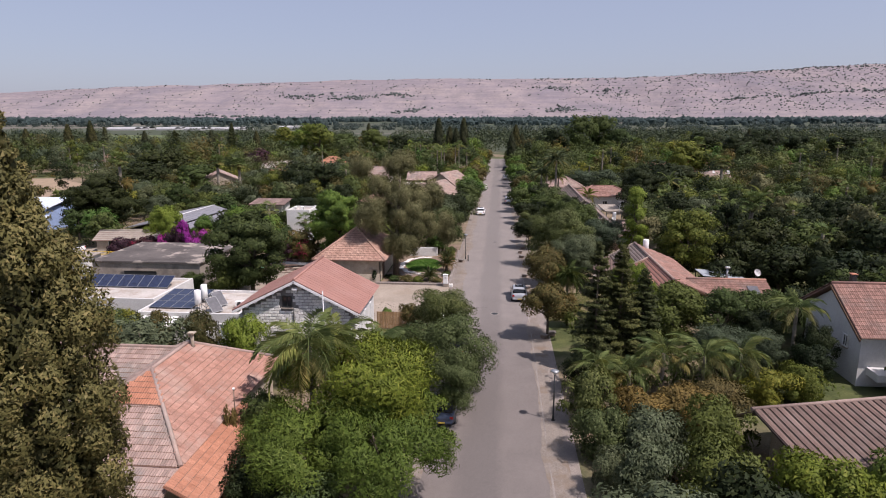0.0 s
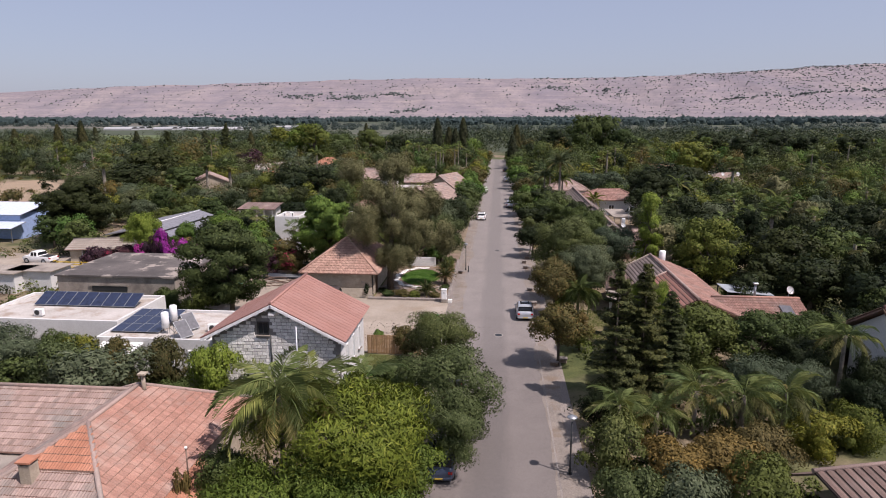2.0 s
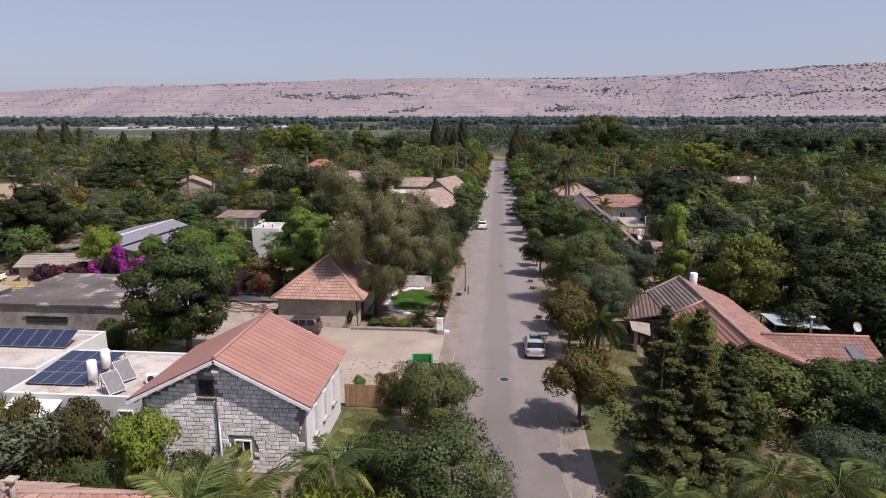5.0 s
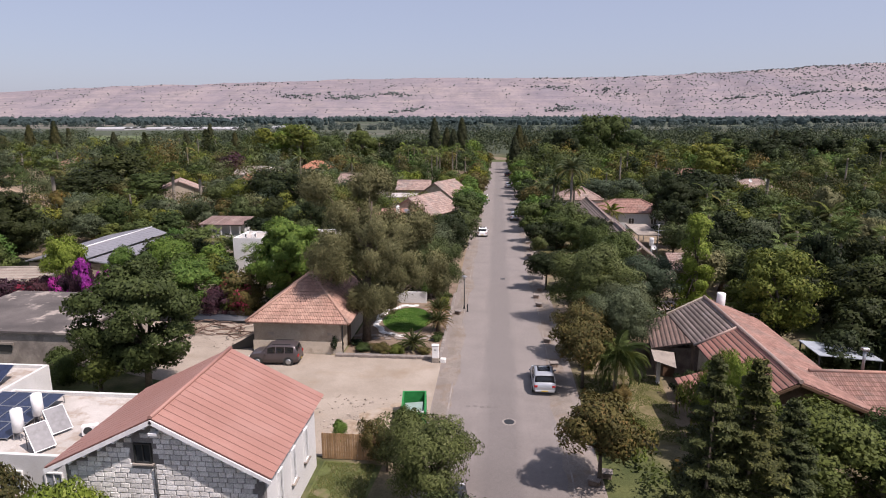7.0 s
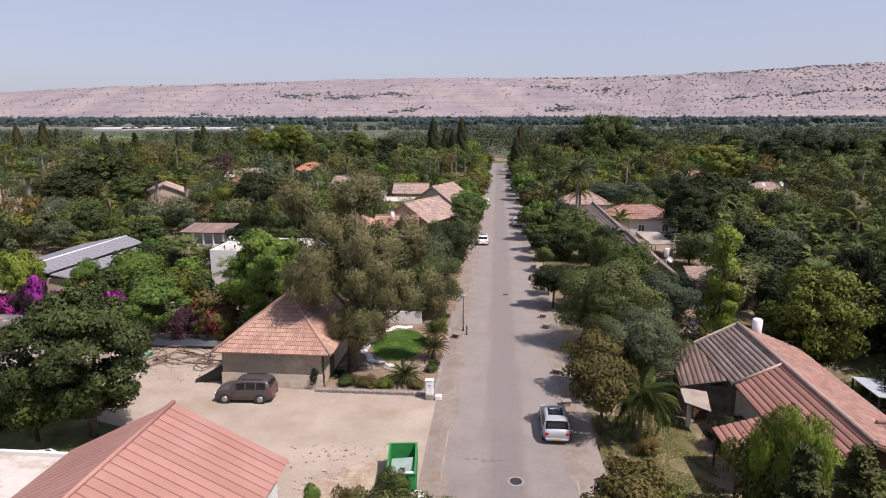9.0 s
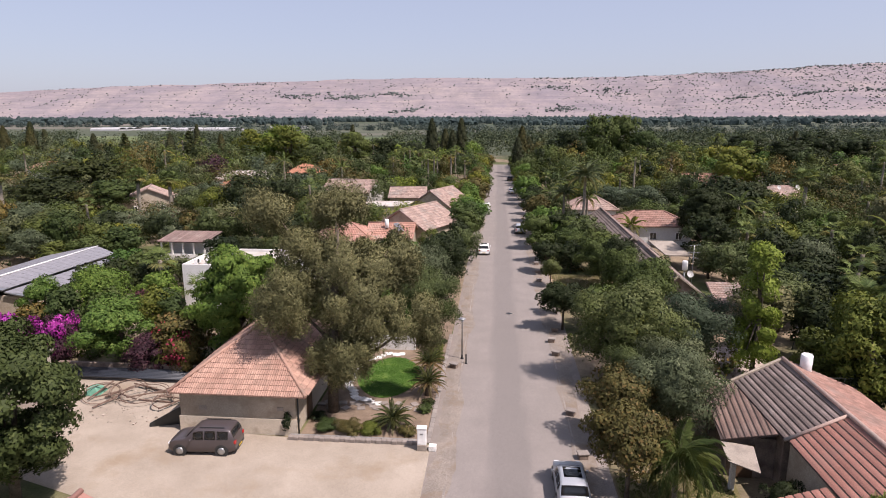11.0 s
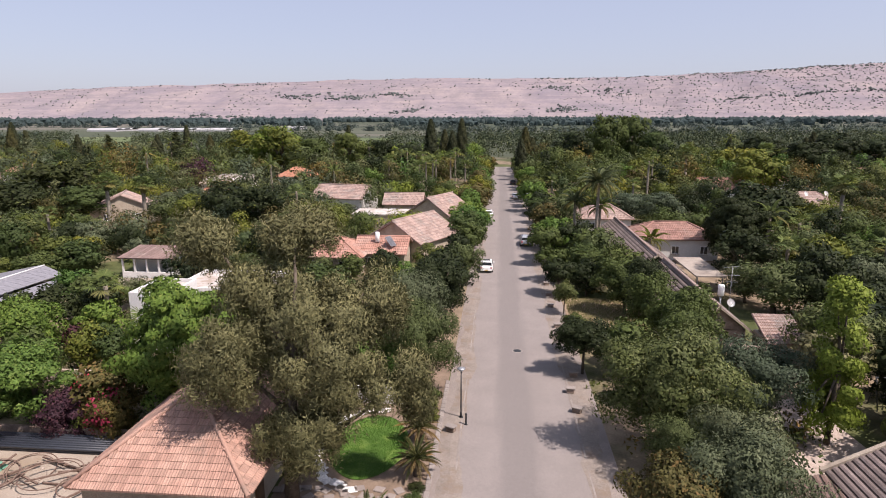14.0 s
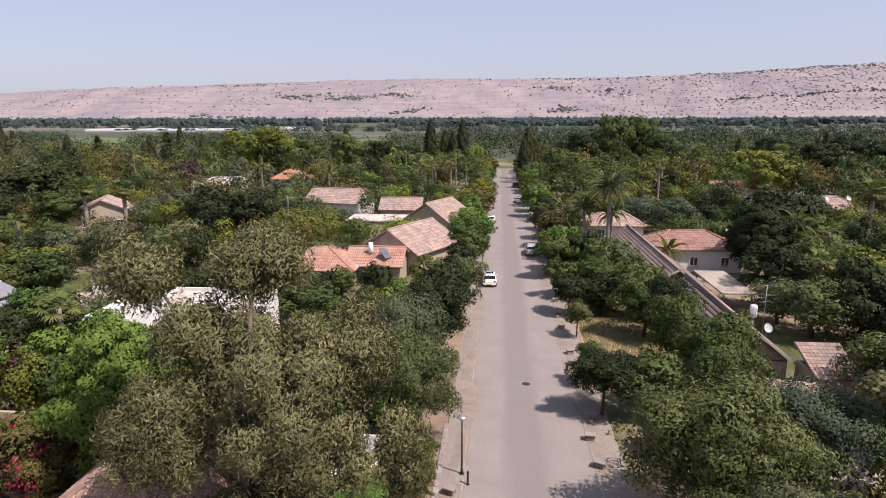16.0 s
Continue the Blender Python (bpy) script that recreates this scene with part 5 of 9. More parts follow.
def water_heater(x, y, z, tanks=2, label="white water tank with a tilted solar collector on the roof"):
    for k in range(tanks):
        ob = thing("solar_water_heater", label, "water heater", pose(x - 0.3 * k, y + 1.9 * k, z), "roof water heaters")
        bm = bmesh.new()
        tube(bm, [(0, 0, 0.45), (0, 0, 0.5), (0, 0, 1.75), (0, 0, 1.8)], [0.22, 0.3, 0.3, 0.22], 18)
        part("tank", bm, WHITE, ob, "white enamelled water tank")
        for sx in (-0.2, 0.2):
            for sy in (-0.18, 0.18):
                part("stand_leg", bbox(sx - 0.02, sx + 0.02, sy - 0.02, sy + 0.02, 0, 0.5), METAL_GREY, ob)
        # the collector faces the morning sun, its lower edge away from the tank
        m = Matrix.Translation((2.4 - 0.1 * k, -1.15, 0.12)) @ Matrix.Rotation(radians(58), 4, "Z")
        col = part("collector", bbox(-0.55, 0.55, 0, 1.6, 0, 0.08, 0.01), METAL_GREY, ob, m=m @ Matrix.Rotation(radians(46), 4, "X"))
        part("collector_glass", bbox(-0.5, 0.5, 0.05, 1.55, 0.082, 0.088), COLLECTOR, col)
        for sx in (-0.5, 0.5):
            part("stand_leg", bbox(sx - 0.02, sx + 0.02, 1.02, 1.06, -0.12, 1.02), METAL_GREY, ob, m=m)
        bm = bmesh.new()
        tube(bm, [(0.2, 0, 0.55), (0.9, -0.3, 0.2), (1.6, -0.7, 0.9)], 0.025, 6)
        part("hose", bm, METAL_DARK, ob)


water_heater(-27.3, 52.9, 2.89)
split_ac(-40.5, 55.6, 3.09, 0)
split_ac(-23.6, 53.6, 2.89, 20)

# the old concrete shed
HK = thing("concrete_shed", "old concrete shed with a patched bitumen flat roof", "shed")
part("wall", wall_mesh([(-47.4, 67.2), (-34.2, 67.2), (-34.2, 77.8), (-47.4, 77.8)], 0, 3.6, 0.25), CONCRETE, HK)
part("roof", bbox(-47.6, -34.0, 67.0, 78.0, 3.6, 3.78), BITUMEN, HK)
part("opening", bbox(-43.5, -39.6, 67.12, 67.19, 2.0, 2.6), METAL_DARK, HK, "dark long window slot")
part("beam", bbox(-43.8, -39.3, 67.05, 67.11, 2.62, 2.8), CONCRETE, HK)

# the ribbed-roof house across the street, with its wings
HD = thing("ribbed_roof_house", "stone house under long ribbed red-brown and dark roofs", "house")
DZ = 4.9
rid = lambda y: (17.25, y, 4.85)
# courses laid along the ridge
panel_roof(HD, [(14.2, 69.7, 3.25), rid(69.7), rid(77.4), (14.2, 77.2, 3.25)], TILE_DARK, GROOVE, 0.36, 0.1, 0.06)
panel_roof(HD, [(11.3, 70.9, 2.5), (14.16, 70.4, 3.22), (14.16, 77.1, 3.22), (12.2, 77.0, 2.72)], TILE_BROWN, GROOVE, 0.36, 0.1, 0.06)
panel_roof(HD, [(14.3, 59.8, 3.3), rid(59.8), rid(69.5), (14.3, 69.5, 3.3)], TILE_DEEP, GROOVE, 0.36, 0.08, 0.04)
tile_roof(HD, [(21.9, 59.8, 2.95), (21.9, 77.4, 2.95), rid(77.4), rid(59.8)], TILE_ROSE)
ridge_cap(HD, [Vector(rid(59.7)) + Vector((0, 0, 0.06)), Vector(rid(77.5)) + Vector((0, 0, 0.06))], TILE_OLD, 0.14)
ridge_cap(HD, [(14.1, 69.6, 3.3), Vector(rid(69.6)) + Vector((0, 0, 0.06))], TILE_OLD, 0.1)
bm = bmesh.new()
slab(bm, [(14.1, 77.3, 3.3), (14.1, 77.55, 3.3), (17.25, 77.55, 5.0), (17.25, 77.3, 5.0)], 0.2)
part("barge_board", bm, PLASTER_BEIGE, HD, "pale edge board of the gable")
panel_roof(HD, [(11.6, 61.6, 2.35), (14.26, 61.6, 3.2), (14.26, 65.4, 3.2), (11.6, 65.4, 2.35)], TILE_DEEP, GROOVE, 0.4, 0.07, 0.05)
part("porch_post", bbox(11.75, 11.87, 65.1, 65.22, 0, 2.25), WOOD_DARK, HD)
part("porch_post", bbox(11.75, 11.87, 61.8, 61.92, 0, 2.25), WOOD_DARK, HD)
part("wall", wall_mesh([(14.5, 70.4), (21.4, 70.4), (21.4, 77.0), (14.5, 77.0)], 0, 3.15, 0.3), BASALT, HD)
part("wall", wall_mesh([(11.9, 71.4), (14.49, 71.2), (14.49, 76.8), (12.6, 76.8)], 0, 2.45, 0.25), BASALT, HD)
part("wall", wall_mesh([(14.7, 60.4), (21.4, 60.4), (21.4, 70.1), (14.7, 70.1)], 0, 3.1, 0.3), PLASTER_BEIGE, HD)
part("gable_wall", gable_wall([(14.9, 3.1), (21.3, 3.1), (17.25, 4.6)], 60.4, 0.2), WOOD_DARK, HD)
bm = bmesh.new()
slab(bm, [(14.2, 59.72, 3.2), (14.2, 59.82, 3.2), (17.25, 59.82, 4.78), (17.25, 59.72, 4.78)], 0.16)
slab(bm, [(21.9, 59.72, 2.86), (21.9, 59.82, 2.86), (17.25, 59.82, 4.78), (17.25, 59.72, 4.78)], 0.16)
part("barge_board", bm, WOOD_DARK, HD)
tile_roof(HD, [(19.6, 60.2, 2.7), (27.4, 60.2, 2.7), (27.4, 63.6, 4.0), (19.6, 63.6, 4.0)], TILE_ROSE)
tile_roof(HD, [(27.4, 67.0, 2.7), (22.2, 67.0, 2.7), (22.2, 63.6, 4.0), (27.4, 63.6, 4.0)], TILE_ROSE)
ridge_cap(HD, [(19.6, 63.6, 4.06), (27.4, 63.6, 4.06)], TILE_RED)
part("wall", wall_mesh([(22.3, 60.8), (26.9, 60.8), (26.9, 66.5), (22.3, 66.5)], 0, 2.7, 0.25), PLASTER_BEIGE, HD)
part("porch_column", bbox(11.6, 11.85, 69.8, 70.05, 0, 2.1), PLASTER, HD)
bm = bmesh.new()
slab(bm, [(11.2, 69.3, 2.1), (12.7, 68.7, 1.8), (13.0, 70.6, 2.3), (11.3, 71.0, 2.4)], 0.06)
part("canopy", bm, CONCRETE, HD, "sagging pale cloth canopy over the door")
part("door", bbox(12.4, 13.3, 71.1, 71.18, 0.05, 2.1), WOOD_DARK, HD)
tank = thing("water_tank", "white cylindrical water tank on the ribbed roof", "water tank", pose(18.5, 77.0, 4.25))
bm = bmesh.new()
tube(bm, [(0, 0, 0.0), (0, 0, 0.06), (0, 0, 1.12), (0, 0, 1.18)], [0.32, 0.36, 0.36, 0.3], 20)
part("tank", bm, WHITE, tank)
pipe = thing("roof_vent", "short grey vent pipe with a cowl", "vent", pose(24.6, 66.4, 3.0))
part("pipe", cyl(0, 0, -0.2, 1.5, 0.1), METAL_GREY, pipe)
part("cowl", bbox(-0.22, 0.22, -0.18, 0.18, 1.5, 1.7, 0.03), METAL_GREY, pipe)


def dish(x, y, z, turn, r=0.45, label="white satellite dish on a roof", post=1.0):
    ob = thing("satellite_dish", label, "satellite dish", pose(x, y, z, 0, 0, turn), "satellite dishes")
    bm = bmesh.new()
    rings = []
    for k in range(5):
        t = k / 4
        rings.append([bm.verts.new((r * t * math.cos(a), -0.28 * r * t * t, r * t * math.sin(a))) for a in np.linspace(0, 2 * math.pi, 17)[:-1]] if k else [bm.verts.new((0, 0, 0))] * 16)
    for a, b in zip(rings, rings[1:]):
        for i in range(16):
            vs = [a[i], b[i], b[(i + 1) % 16], a[(i + 1) % 16]]
            f = bm.faces.new(list(dict.fromkeys(vs)))
            f.smooth = True
    bmesh.ops.solidify(bm, geom=bm.faces[:], thickness=0.02)
    part("bowl", bm, WHITE, ob, m=pose(0, 0, post, -28))
    part("post", cyl(0, 0.08, -0.3, post, 0.03), METAL_GREY, ob)
    bm = bmesh.new()
    tube(bm, [(0, -0.02, post - 0.3), (0, -r * 1.0, post + 0.18)], 0.015, 5)
    part("arm", bm, METAL_GREY, ob)


dish(26.6, 63.9, 3.7, 20, 0.4)
m = Matrix.Translation((25.6, 60.9, 3.06)) @ Matrix.Rotation(radians(21), 4, "X")
part("skylight", bbox(-0.5, 0.5, 0, 1.6, 0, 0.1, 0.02), COLLECTOR, HD, "grey solar collector on the roof slope", m=m)

# the white two-storey house on the east
HF = thing("white_two_storey_house", "white plastered house with a pink tile roof and small balcony", "house")
part("wall", wall_mesh([(27.8, 47.2), (40.2, 47.2), (40.2, 55.6), (27.8, 55.6)], 0, 4.2, 0.3), PLASTER, HF)
for xx in (27.8, 39.9):
    bm = bmesh.new()
    a = [bm.verts.new(p) for p in ((xx, 47.2, 4.2), (xx, 55.6, 4.2), (xx, 51.4, 6.75))]
    b = [bm.verts.new(p) for p in ((xx + 0.3, 47.2, 4.2), (xx + 0.3, 55.6, 4.2), (xx + 0.3, 51.4, 6.75))]
    bm.faces.new(a), bm.faces.new(b[::-1])
    for i in range(3):
        j = (i + 1) % 3
        bm.faces.new((a[j], a[i], b[i], b[j]))
    bmesh.ops.recalc_face_normals(bm, faces=bm.faces)
    part("gable_wall", bm, PLASTER, HF)
gable_roof(HF, 27.3, 40.7, 46.5, 56.3, 4.15, 7.05, TILE_ROSE, TILE_ROSE, "x", singles=150)
bm = bmesh.new()
slab(bm, [(27.2, 46.4, 4.0), (27.3, 46.4, 4.0), (27.3, 51.4, 6.98), (27.2, 51.4, 6.98)], 0.18)
part("barge_board", bm, WOOD_DARK, HF)
window(HF, 30.4, 47.2, 2.4, 1.0, 1.1, 270)
window(HF, 27.8, 49.2, 2.5, 0.7, 1.0, 180)
part("shutter_box", bbox(29.7, 31.1, 46.75, 47.19, 3.4, 3.75, 0.03), WHITE, HF)
part("balcony", bbox(28.4, 34.2, 45.6, 47.19, 1.0, 1.6, 0.02), PLASTER, HF)
chimney(HF, 29.8, 53.0, 6.0, 0.4, 1.3, METAL_DARK)
split_ac(27.1, 50.6, 2.0, 270, "white air-conditioner unit on the gable wall's bracket")

# the brown ribbed roof behind the hedges
HG = thing("ribbed_roof_outbuilding", "low outbuilding with a brown ribbed roof", "shed")
panel_roof(HG, [(16.5, 30.35, 2.4), (28.4, 33.35, 2.4), (27.2, 38.2, 3.5), (15.3, 35.2, 3.5)], TILE_BROWN, GROOVE, 0.5, 0.14, 0.1)
bm = bmesh.new()
slab(bm, [(15.3, 35.25, 3.4), (27.2, 38.25, 3.4), (26.6, 40.6, 1.8), (14.7, 37.6, 1.8)], 0.1)
part("roof", bm, TILE_BROWN, HG)
ridge_cap(HG, [(15.2, 35.2, 3.56), (27.2, 38.25, 3.56)], TILE_OLD, 0.12)
part("wall", wall_mesh([(17.4, 32.0), (26.4, 34.4), (26.2, 37.4), (16.4, 35.0)], 0, 2.45, 0.25), PLASTER_BEIGE, HG)

# the long dark-tiled terrace beyond, with stone gables
STONE_PINK = rough_surface("pink_field_stone", (0.34, 0.26, 0.21), (0.54, 0.44, 0.37), 1.6, 0.95, stain=(0.28, 0.22, 0.18), stain_scale=1.2, bumps=0.9, fine=5)


def terrace(y0, y1, x0, x1, z0, z1, mat, label):
    ob = thing("terrace_house", label, "house")
    part("wall", wall_mesh([(x0 + 0.5, y0 + 0.4), (x1 - 0.5, y0 + 0.4), (x1 - 0.5, y1 - 0.4), (x0 + 0.5, y1 - 0.4)], 0, z0 + 0.1, 0.3), STONE_PINK, ob)
    xm = (x0 + x1) / 2
    for yy in (y0 + 0.4, y1 - 0.7):
        part("gable_wall", gable_wall([(x0 + 0.5, z0), (x1 - 0.5, z0), (xm, z1 - 0.15)], yy, 0.3), STONE_PINK, ob, "rough field-stone gable")
    panel_roof(ob, [(x0, y0, z0), (xm, y0, z1), (xm, y1, z1), (x0, y1, z0)], mat, GROOVE, 0.4, 0.11, 0.06)
    panel_roof(ob, [(xm, y0, z1), (x1, y0, z0), (x1, y1, z0), (xm, y1, z1)], mat, GROOVE, 0.4, 0.11, 0.06)
    bm = bmesh.new()
    tube(bm, [(xm, y0, z1 + 0.06), (xm, y1, z1 + 0.06)], 0.16, 8)
    part("ridge_cap", bm, TILE_OLD, ob)
    for sx in (x0, x1):
        bm = bmesh.new()
        slab(bm, [(sx, y0 - 0.15, z0 + 0.02), (sx, y0 + 0.06, z0 + 0.02), (xm, y0 + 0.06, z1 + 0.1), (xm, y0 - 0.15, z1 + 0.1)], 0.16)
        part("barge_board", bm, PLASTER_BEIGE, ob, "pale cement verge of the gable")
    return ob


terrace(101.4, 120.0, 14.3, 20.3, 2.0, 4.2, TILE_DARK, "long low stone house with a dark ribbed roof")
terrace(120.4, 148.0, 13.2, 20.2, 2.3, 4.5, TILE_DARK, "long low stone house with a dark weathered ribbed roof")
HE3 = thing("tile_roofed_shed", "low shed with a weathered tile lean-to roof", "shed")
tile_roof(HE3, [(20.4, 98.6, 2.0), (23.6, 98.6, 2.0), (23.6, 102.4, 3.4), (20.4, 102.4, 3.4)], TILE_OLD)
part("wall", wall_mesh([(20.6, 99.0), (23.3, 99.0), (23.3, 102.2), (20.6, 102.2)], 0, 2.0, 0.25), PLASTER_BEIGE, HE3)
HE4 = thing("garden_shed", "little hut with patchy red and white tiles", "shed")
tile_roof(HE4, [(16.4, 95.8, 1.5), (19.8, 95.4, 1.5), (20.0, 97.8, 2.1), (16.8, 98.2, 2.1)], TILE_OLD)
part("wall", wall_mesh([(17.0, 96.0), (19.5, 96.0), (19.5, 97.6), (17.0, 97.6)], 0, 1.5, 0.2), STONE_PINK, HE4)
tk = thing("water_tank", "white water tank on a stand beside the terrace", "water tank", pose(20.9, 111.4, 2.2))
bm = bmesh.new()
tube(bm, [(0, 0, 0.2), (0, 0, 0.26), (0, 0, 1.3), (0, 0, 1.36)], [0.26, 0.31, 0.31, 0.25], 18)
part("tank", bm, WHITE, tk)
part("stand", cyl(0, 0, -2.2, 0.2, 0.1), METAL_GREY, tk)
dish(19.7, 105.5, 2.5, 15, 0.4, post=0.9)


def tv_aerial(x, y, z, h, label="tall thin television aerial with crossbars"):
    ob = thing("tv_aerial", label, "aerial", pose(x, y, z))
    part("pole", cyl(0, 0, 0, h, 0.03, n=6), METAL_GREY, ob)
    for k, (zz, ln) in enumerate(((h - 0.1, 1.6), (h - 0.9, 1.3), (h - 1.6, 1.0))):
        bm = bmesh.new()
        tube(bm, [(-ln / 2, 0, zz), (ln / 2, 0.3 * (-1) ** k, zz + 0.1)], 0.018, 5)
        for j in range(5):
            t = -ln / 2 + ln * j / 4
            tube(bm, [(t, -0.3, zz + 0.03), (t, 0.3, zz + 0.03)], 0.01, 4)
        part("crossbar", bm, METAL_GREY, ob)


tv_aerial(21.6, 110.8, 0, 5.6)


# village houses further off, hip or gable, with windows
def far_house(x, y, w, d, h, rh, roof, style="hip", along="x", turn=0, wall=PLASTER, label="pale house with a red tile roof among trees", wins=2, tw=0.52):
    ob = thing("village_house", label, "house", pose(x, y, 0, 0, 0, turn))
    part("wall", wall_mesh([(-w / 2, -d / 2), (w / 2, -d / 2), (w / 2, d / 2), (-w / 2, d / 2)], 0, h, 0.25), wall, ob)
    o = 0.45
    b = (-w / 2 - o, w / 2 + o, -d / 2 - o, d / 2 + o, h - 0.1, h + rh)
    if style == "hip":
        hip_roof(ob, *b, [roof] * 4, along, None, 0, tw, tw * 1.1)
    elif style == "gable":
        gable_roof(ob, *b, roof, roof, along, tw=tw, th=tw * 1.1)
        if along == "x":
            for xx in (-w / 2, w / 2 - 0.25):
                bm = bmesh.new()
                a = [bm.verts.new(p) for p in ((xx, -d / 2, h), (xx, d / 2, h), (xx, 0, h + rh - 0.25))]
                c = [bm.verts.new(p) for p in ((xx + 0.25, -d / 2, h), (xx + 0.25, d / 2, h), (xx + 0.25, 0, h + rh - 0.25))]
                bm.faces.new(a), bm.faces.new(c[::-1])
                for i in range(3):
                    bm.faces.new((a[(i + 1) % 3], a[i], c[i], c[(i + 1) % 3]))
                bmesh.ops.recalc_face_normals(bm, faces=bm.faces)
                part("gable_wall", bm, wall, ob)
        else:
            for yy in (-d / 2, d / 2 - 0.25):
                part("gable_wall", gable_wall([(-w / 2, h), (w / 2, h), (0, h + rh - 0.25)], yy), wall, ob)
    else:
        part("roof", bbox(-w / 2 - 0.15, w / 2 + 0.15, -d / 2 - 0.15, d / 2 + 0.15, h, h + 0.2), roof, ob)
    for k in range(wins):
        xx = -w / 2 + w * (k + 0.5) / wins
        window(ob, xx, -d / 2, 0.9, 1.1, 1.2, 270)
    return ob


far_house(23.6, 141.6, 12.0, 7.4, 3.2, 1.8, TILE_ROSE, "hip", label="white house with a pale red hipped tile roof", wins=3)
far_house(16.8, 161, 9, 7.5, 2.9, 2.2, TILE_OLD, "hip", label="house under a faded hipped tile roof behind palms")
far_house(54, 205, 14, 9, 3.2, 2.4, TILE_RED, "gable", label="far house with a red gabled tile roof among trees")
far_house(61, 180, 11, 8, 3.0, 2.2, TILE_OLD, "hip", label="far house under a weathered hipped tile roof")
far_house(72, 225, 10, 8, 3.2, 2.2, TILE_RED, "hip")
far_house(-24.2, 128.5, 9.0, 7.5, 2.7, 1.9, TILE_RED, "hip", label="house with an orange hipped tile roof", wall=PLASTER_BEIGE)
far_house(-17.6, 130.6, 6.5, 6.5, 2.7, 1.6, TILE_RED, "gable", label="house wing with an orange gabled tile roof", along="x", wall=PLASTER_BEIGE)
far_house(-14.6, 139.5, 9.0, 10.5, 2.9, 2.9, TILE_OLD, "gable", "y", -26, PLASTER_BEIGE, "house with a pale weathered gabled roof beside the street")
far_house(-12.8, 163, 8.5, 9, 3.0, 3.0, TILE_OLD, "gable", "y", -24, PLASTER_BEIGE, "house with a faded brown gabled roof beside the street")
far_house(-21.3, 174.5, 7.5, 6.0, 3.0, 1.9, TILE_OLD, "gable", "x", 0, label="small house with a red gabled roof beyond the gardens", wall=PLASTER_BEIGE)
far_house(-36, 183, 12, 8.5, 3.2, 2.4, TILE_OLD, "gable", "x", -14, label="long house with a faded tile roof beyond the gardens")
far_house(-23.5, 163.5, 11, 7, 2.5, 0.3, WHITE_ROOF, "flat", label="low flat-roofed house with a pale roof", wall=PLASTER_BEIGE)
far_house(-76, 164, 11, 8, 3.2, 2.6, TILE_OLD, "gable", "y", 25, label="white house with a faded red gabled roof among trees", wall=PLASTER_BEIGE)
far_house(-152, 235, 12, 9, 3.4, 2.4, TILE_RED, "hip", label="far white house with a red tile roof")
far_house(-118, 262, 12, 9, 3.2, 2.4, TILE_ORANGE, "gable", label="far house with an orange tile roof")
far_house(-75, 212, 13, 9, 3.0, 2.0, WHITE_ROOF, "gable", label="far house with a pale grey roof")
far_house(-62, 230, 10, 8, 3.2, 2.4, TILE_ORANGE, "hip", label="far house with an orange tile roof among tall trees")
far_house(-70, 196, 7, 6, 3.0, 1.8, TILE_ORANGE, "hip", label="small far house with an orange roof among trees")
far_house(105, 240, 12, 9, 3.2, 2.4, TILE_RED, "hip", label="far house with a red roof among dark trees")

# the flat white boxes beyond the shed
HX = thing("white_box_house", "white flat-roofed two-part house beyond the gardens", "house")
flat_block(HX, -34.4, -30.6, 98.0, 103.0, 5.3, PLASTER, WHITE_ROOF, 0.3)
flat_block(HX, -33.4, -23.4, 103.3, 110.5, 4.3, PLASTER, WHITE_ROOF, 0.3)
split_ac(-33.4, 99.4, 5.01, 90)
split_ac(-32.3, 99.8, 5.01, 90)
# the grey solar roof hall
HS = thing("solar_roof_hall", "long low hall covered by grey solar sheets", "shed")
panel_roof(HS, [(-48.9, 94.0, 2.6), (-47.9, 102.0, 2.6), (-49.9, 111.0, 3.1), (-51.4, 94.0, 3.1)], PANEL_GREY, METAL_GREY, 1.05, 0.05, 0.03)
panel_roof(HS, [(-51.6, 94.0, 3.2), (-50.6, 111.4, 3.2), (-53.6, 112.6, 3.8), (-54.4, 94.0, 3.8)], PANEL_GREY, METAL_GREY, 1.05, 0.05, 0.03)
panel_roof(HS, [(-60.0, 112.0, 2.7), (-60.0, 94.0, 2.7), (-54.45, 94.0, 3.78), (-53.7, 112.6, 3.78)], PANEL_GREY, METAL_GREY, 1.05, 0.05, 0.03)
ridge_cap(HS, [(-54.4, 93.9, 3.86), (-53.65, 112.6, 3.86)], WHITE, 0.08)
part("wall", wall_mesh([(-59.5, 94.3), (-49.4, 94.3), (-48.6, 101.8), (-50.4, 110.6), (-59.5, 111.6)], 0, 2.5, 0.25), PLASTER_BEIGE, HS)
# the pergola hut
HP = thing("veranda_hut", "white hut with a weathered brown roof and a columned veranda", "hut")
panel_roof(HP, [(-50.8, 121.6, 2.7), (-43.2, 121.6, 2.7), (-43.2, 127.0, 3.3), (-50.8, 127.0, 3.3)], TILE_OLD_ROSE, GROOVE, 0.5, 0.08, 0.05)
part("wall", wall_mesh([(-50.2, 124.0), (-43.8, 124.0), (-43.8, 126.8), (-50.2, 126.8)], 0, 2.6, 0.2), PLASTER, HP)
part("parapet", bbox(-50.4, -43.6, 121.9, 122.1, 0, 0.8), PLASTER, HP)
for k in range(5):
    part("column", bbox(-50.4 + k * 1.62, -50.2 + k * 1.62, 121.9, 122.1, 0.804, 2.65), PLASTER, HP)
bm = bmesh.new()
poly(bm, [(-52.5, 112.5, 0.028), (-41.0, 113.5, 0.028), (-40.6, 121.8, 0.028), (-52.0, 121.8, 0.028)])
tagged(part("sandy_yard", bm, DIRT, None), "bare sandy yard before the veranda hut", "ground", kind="structure")
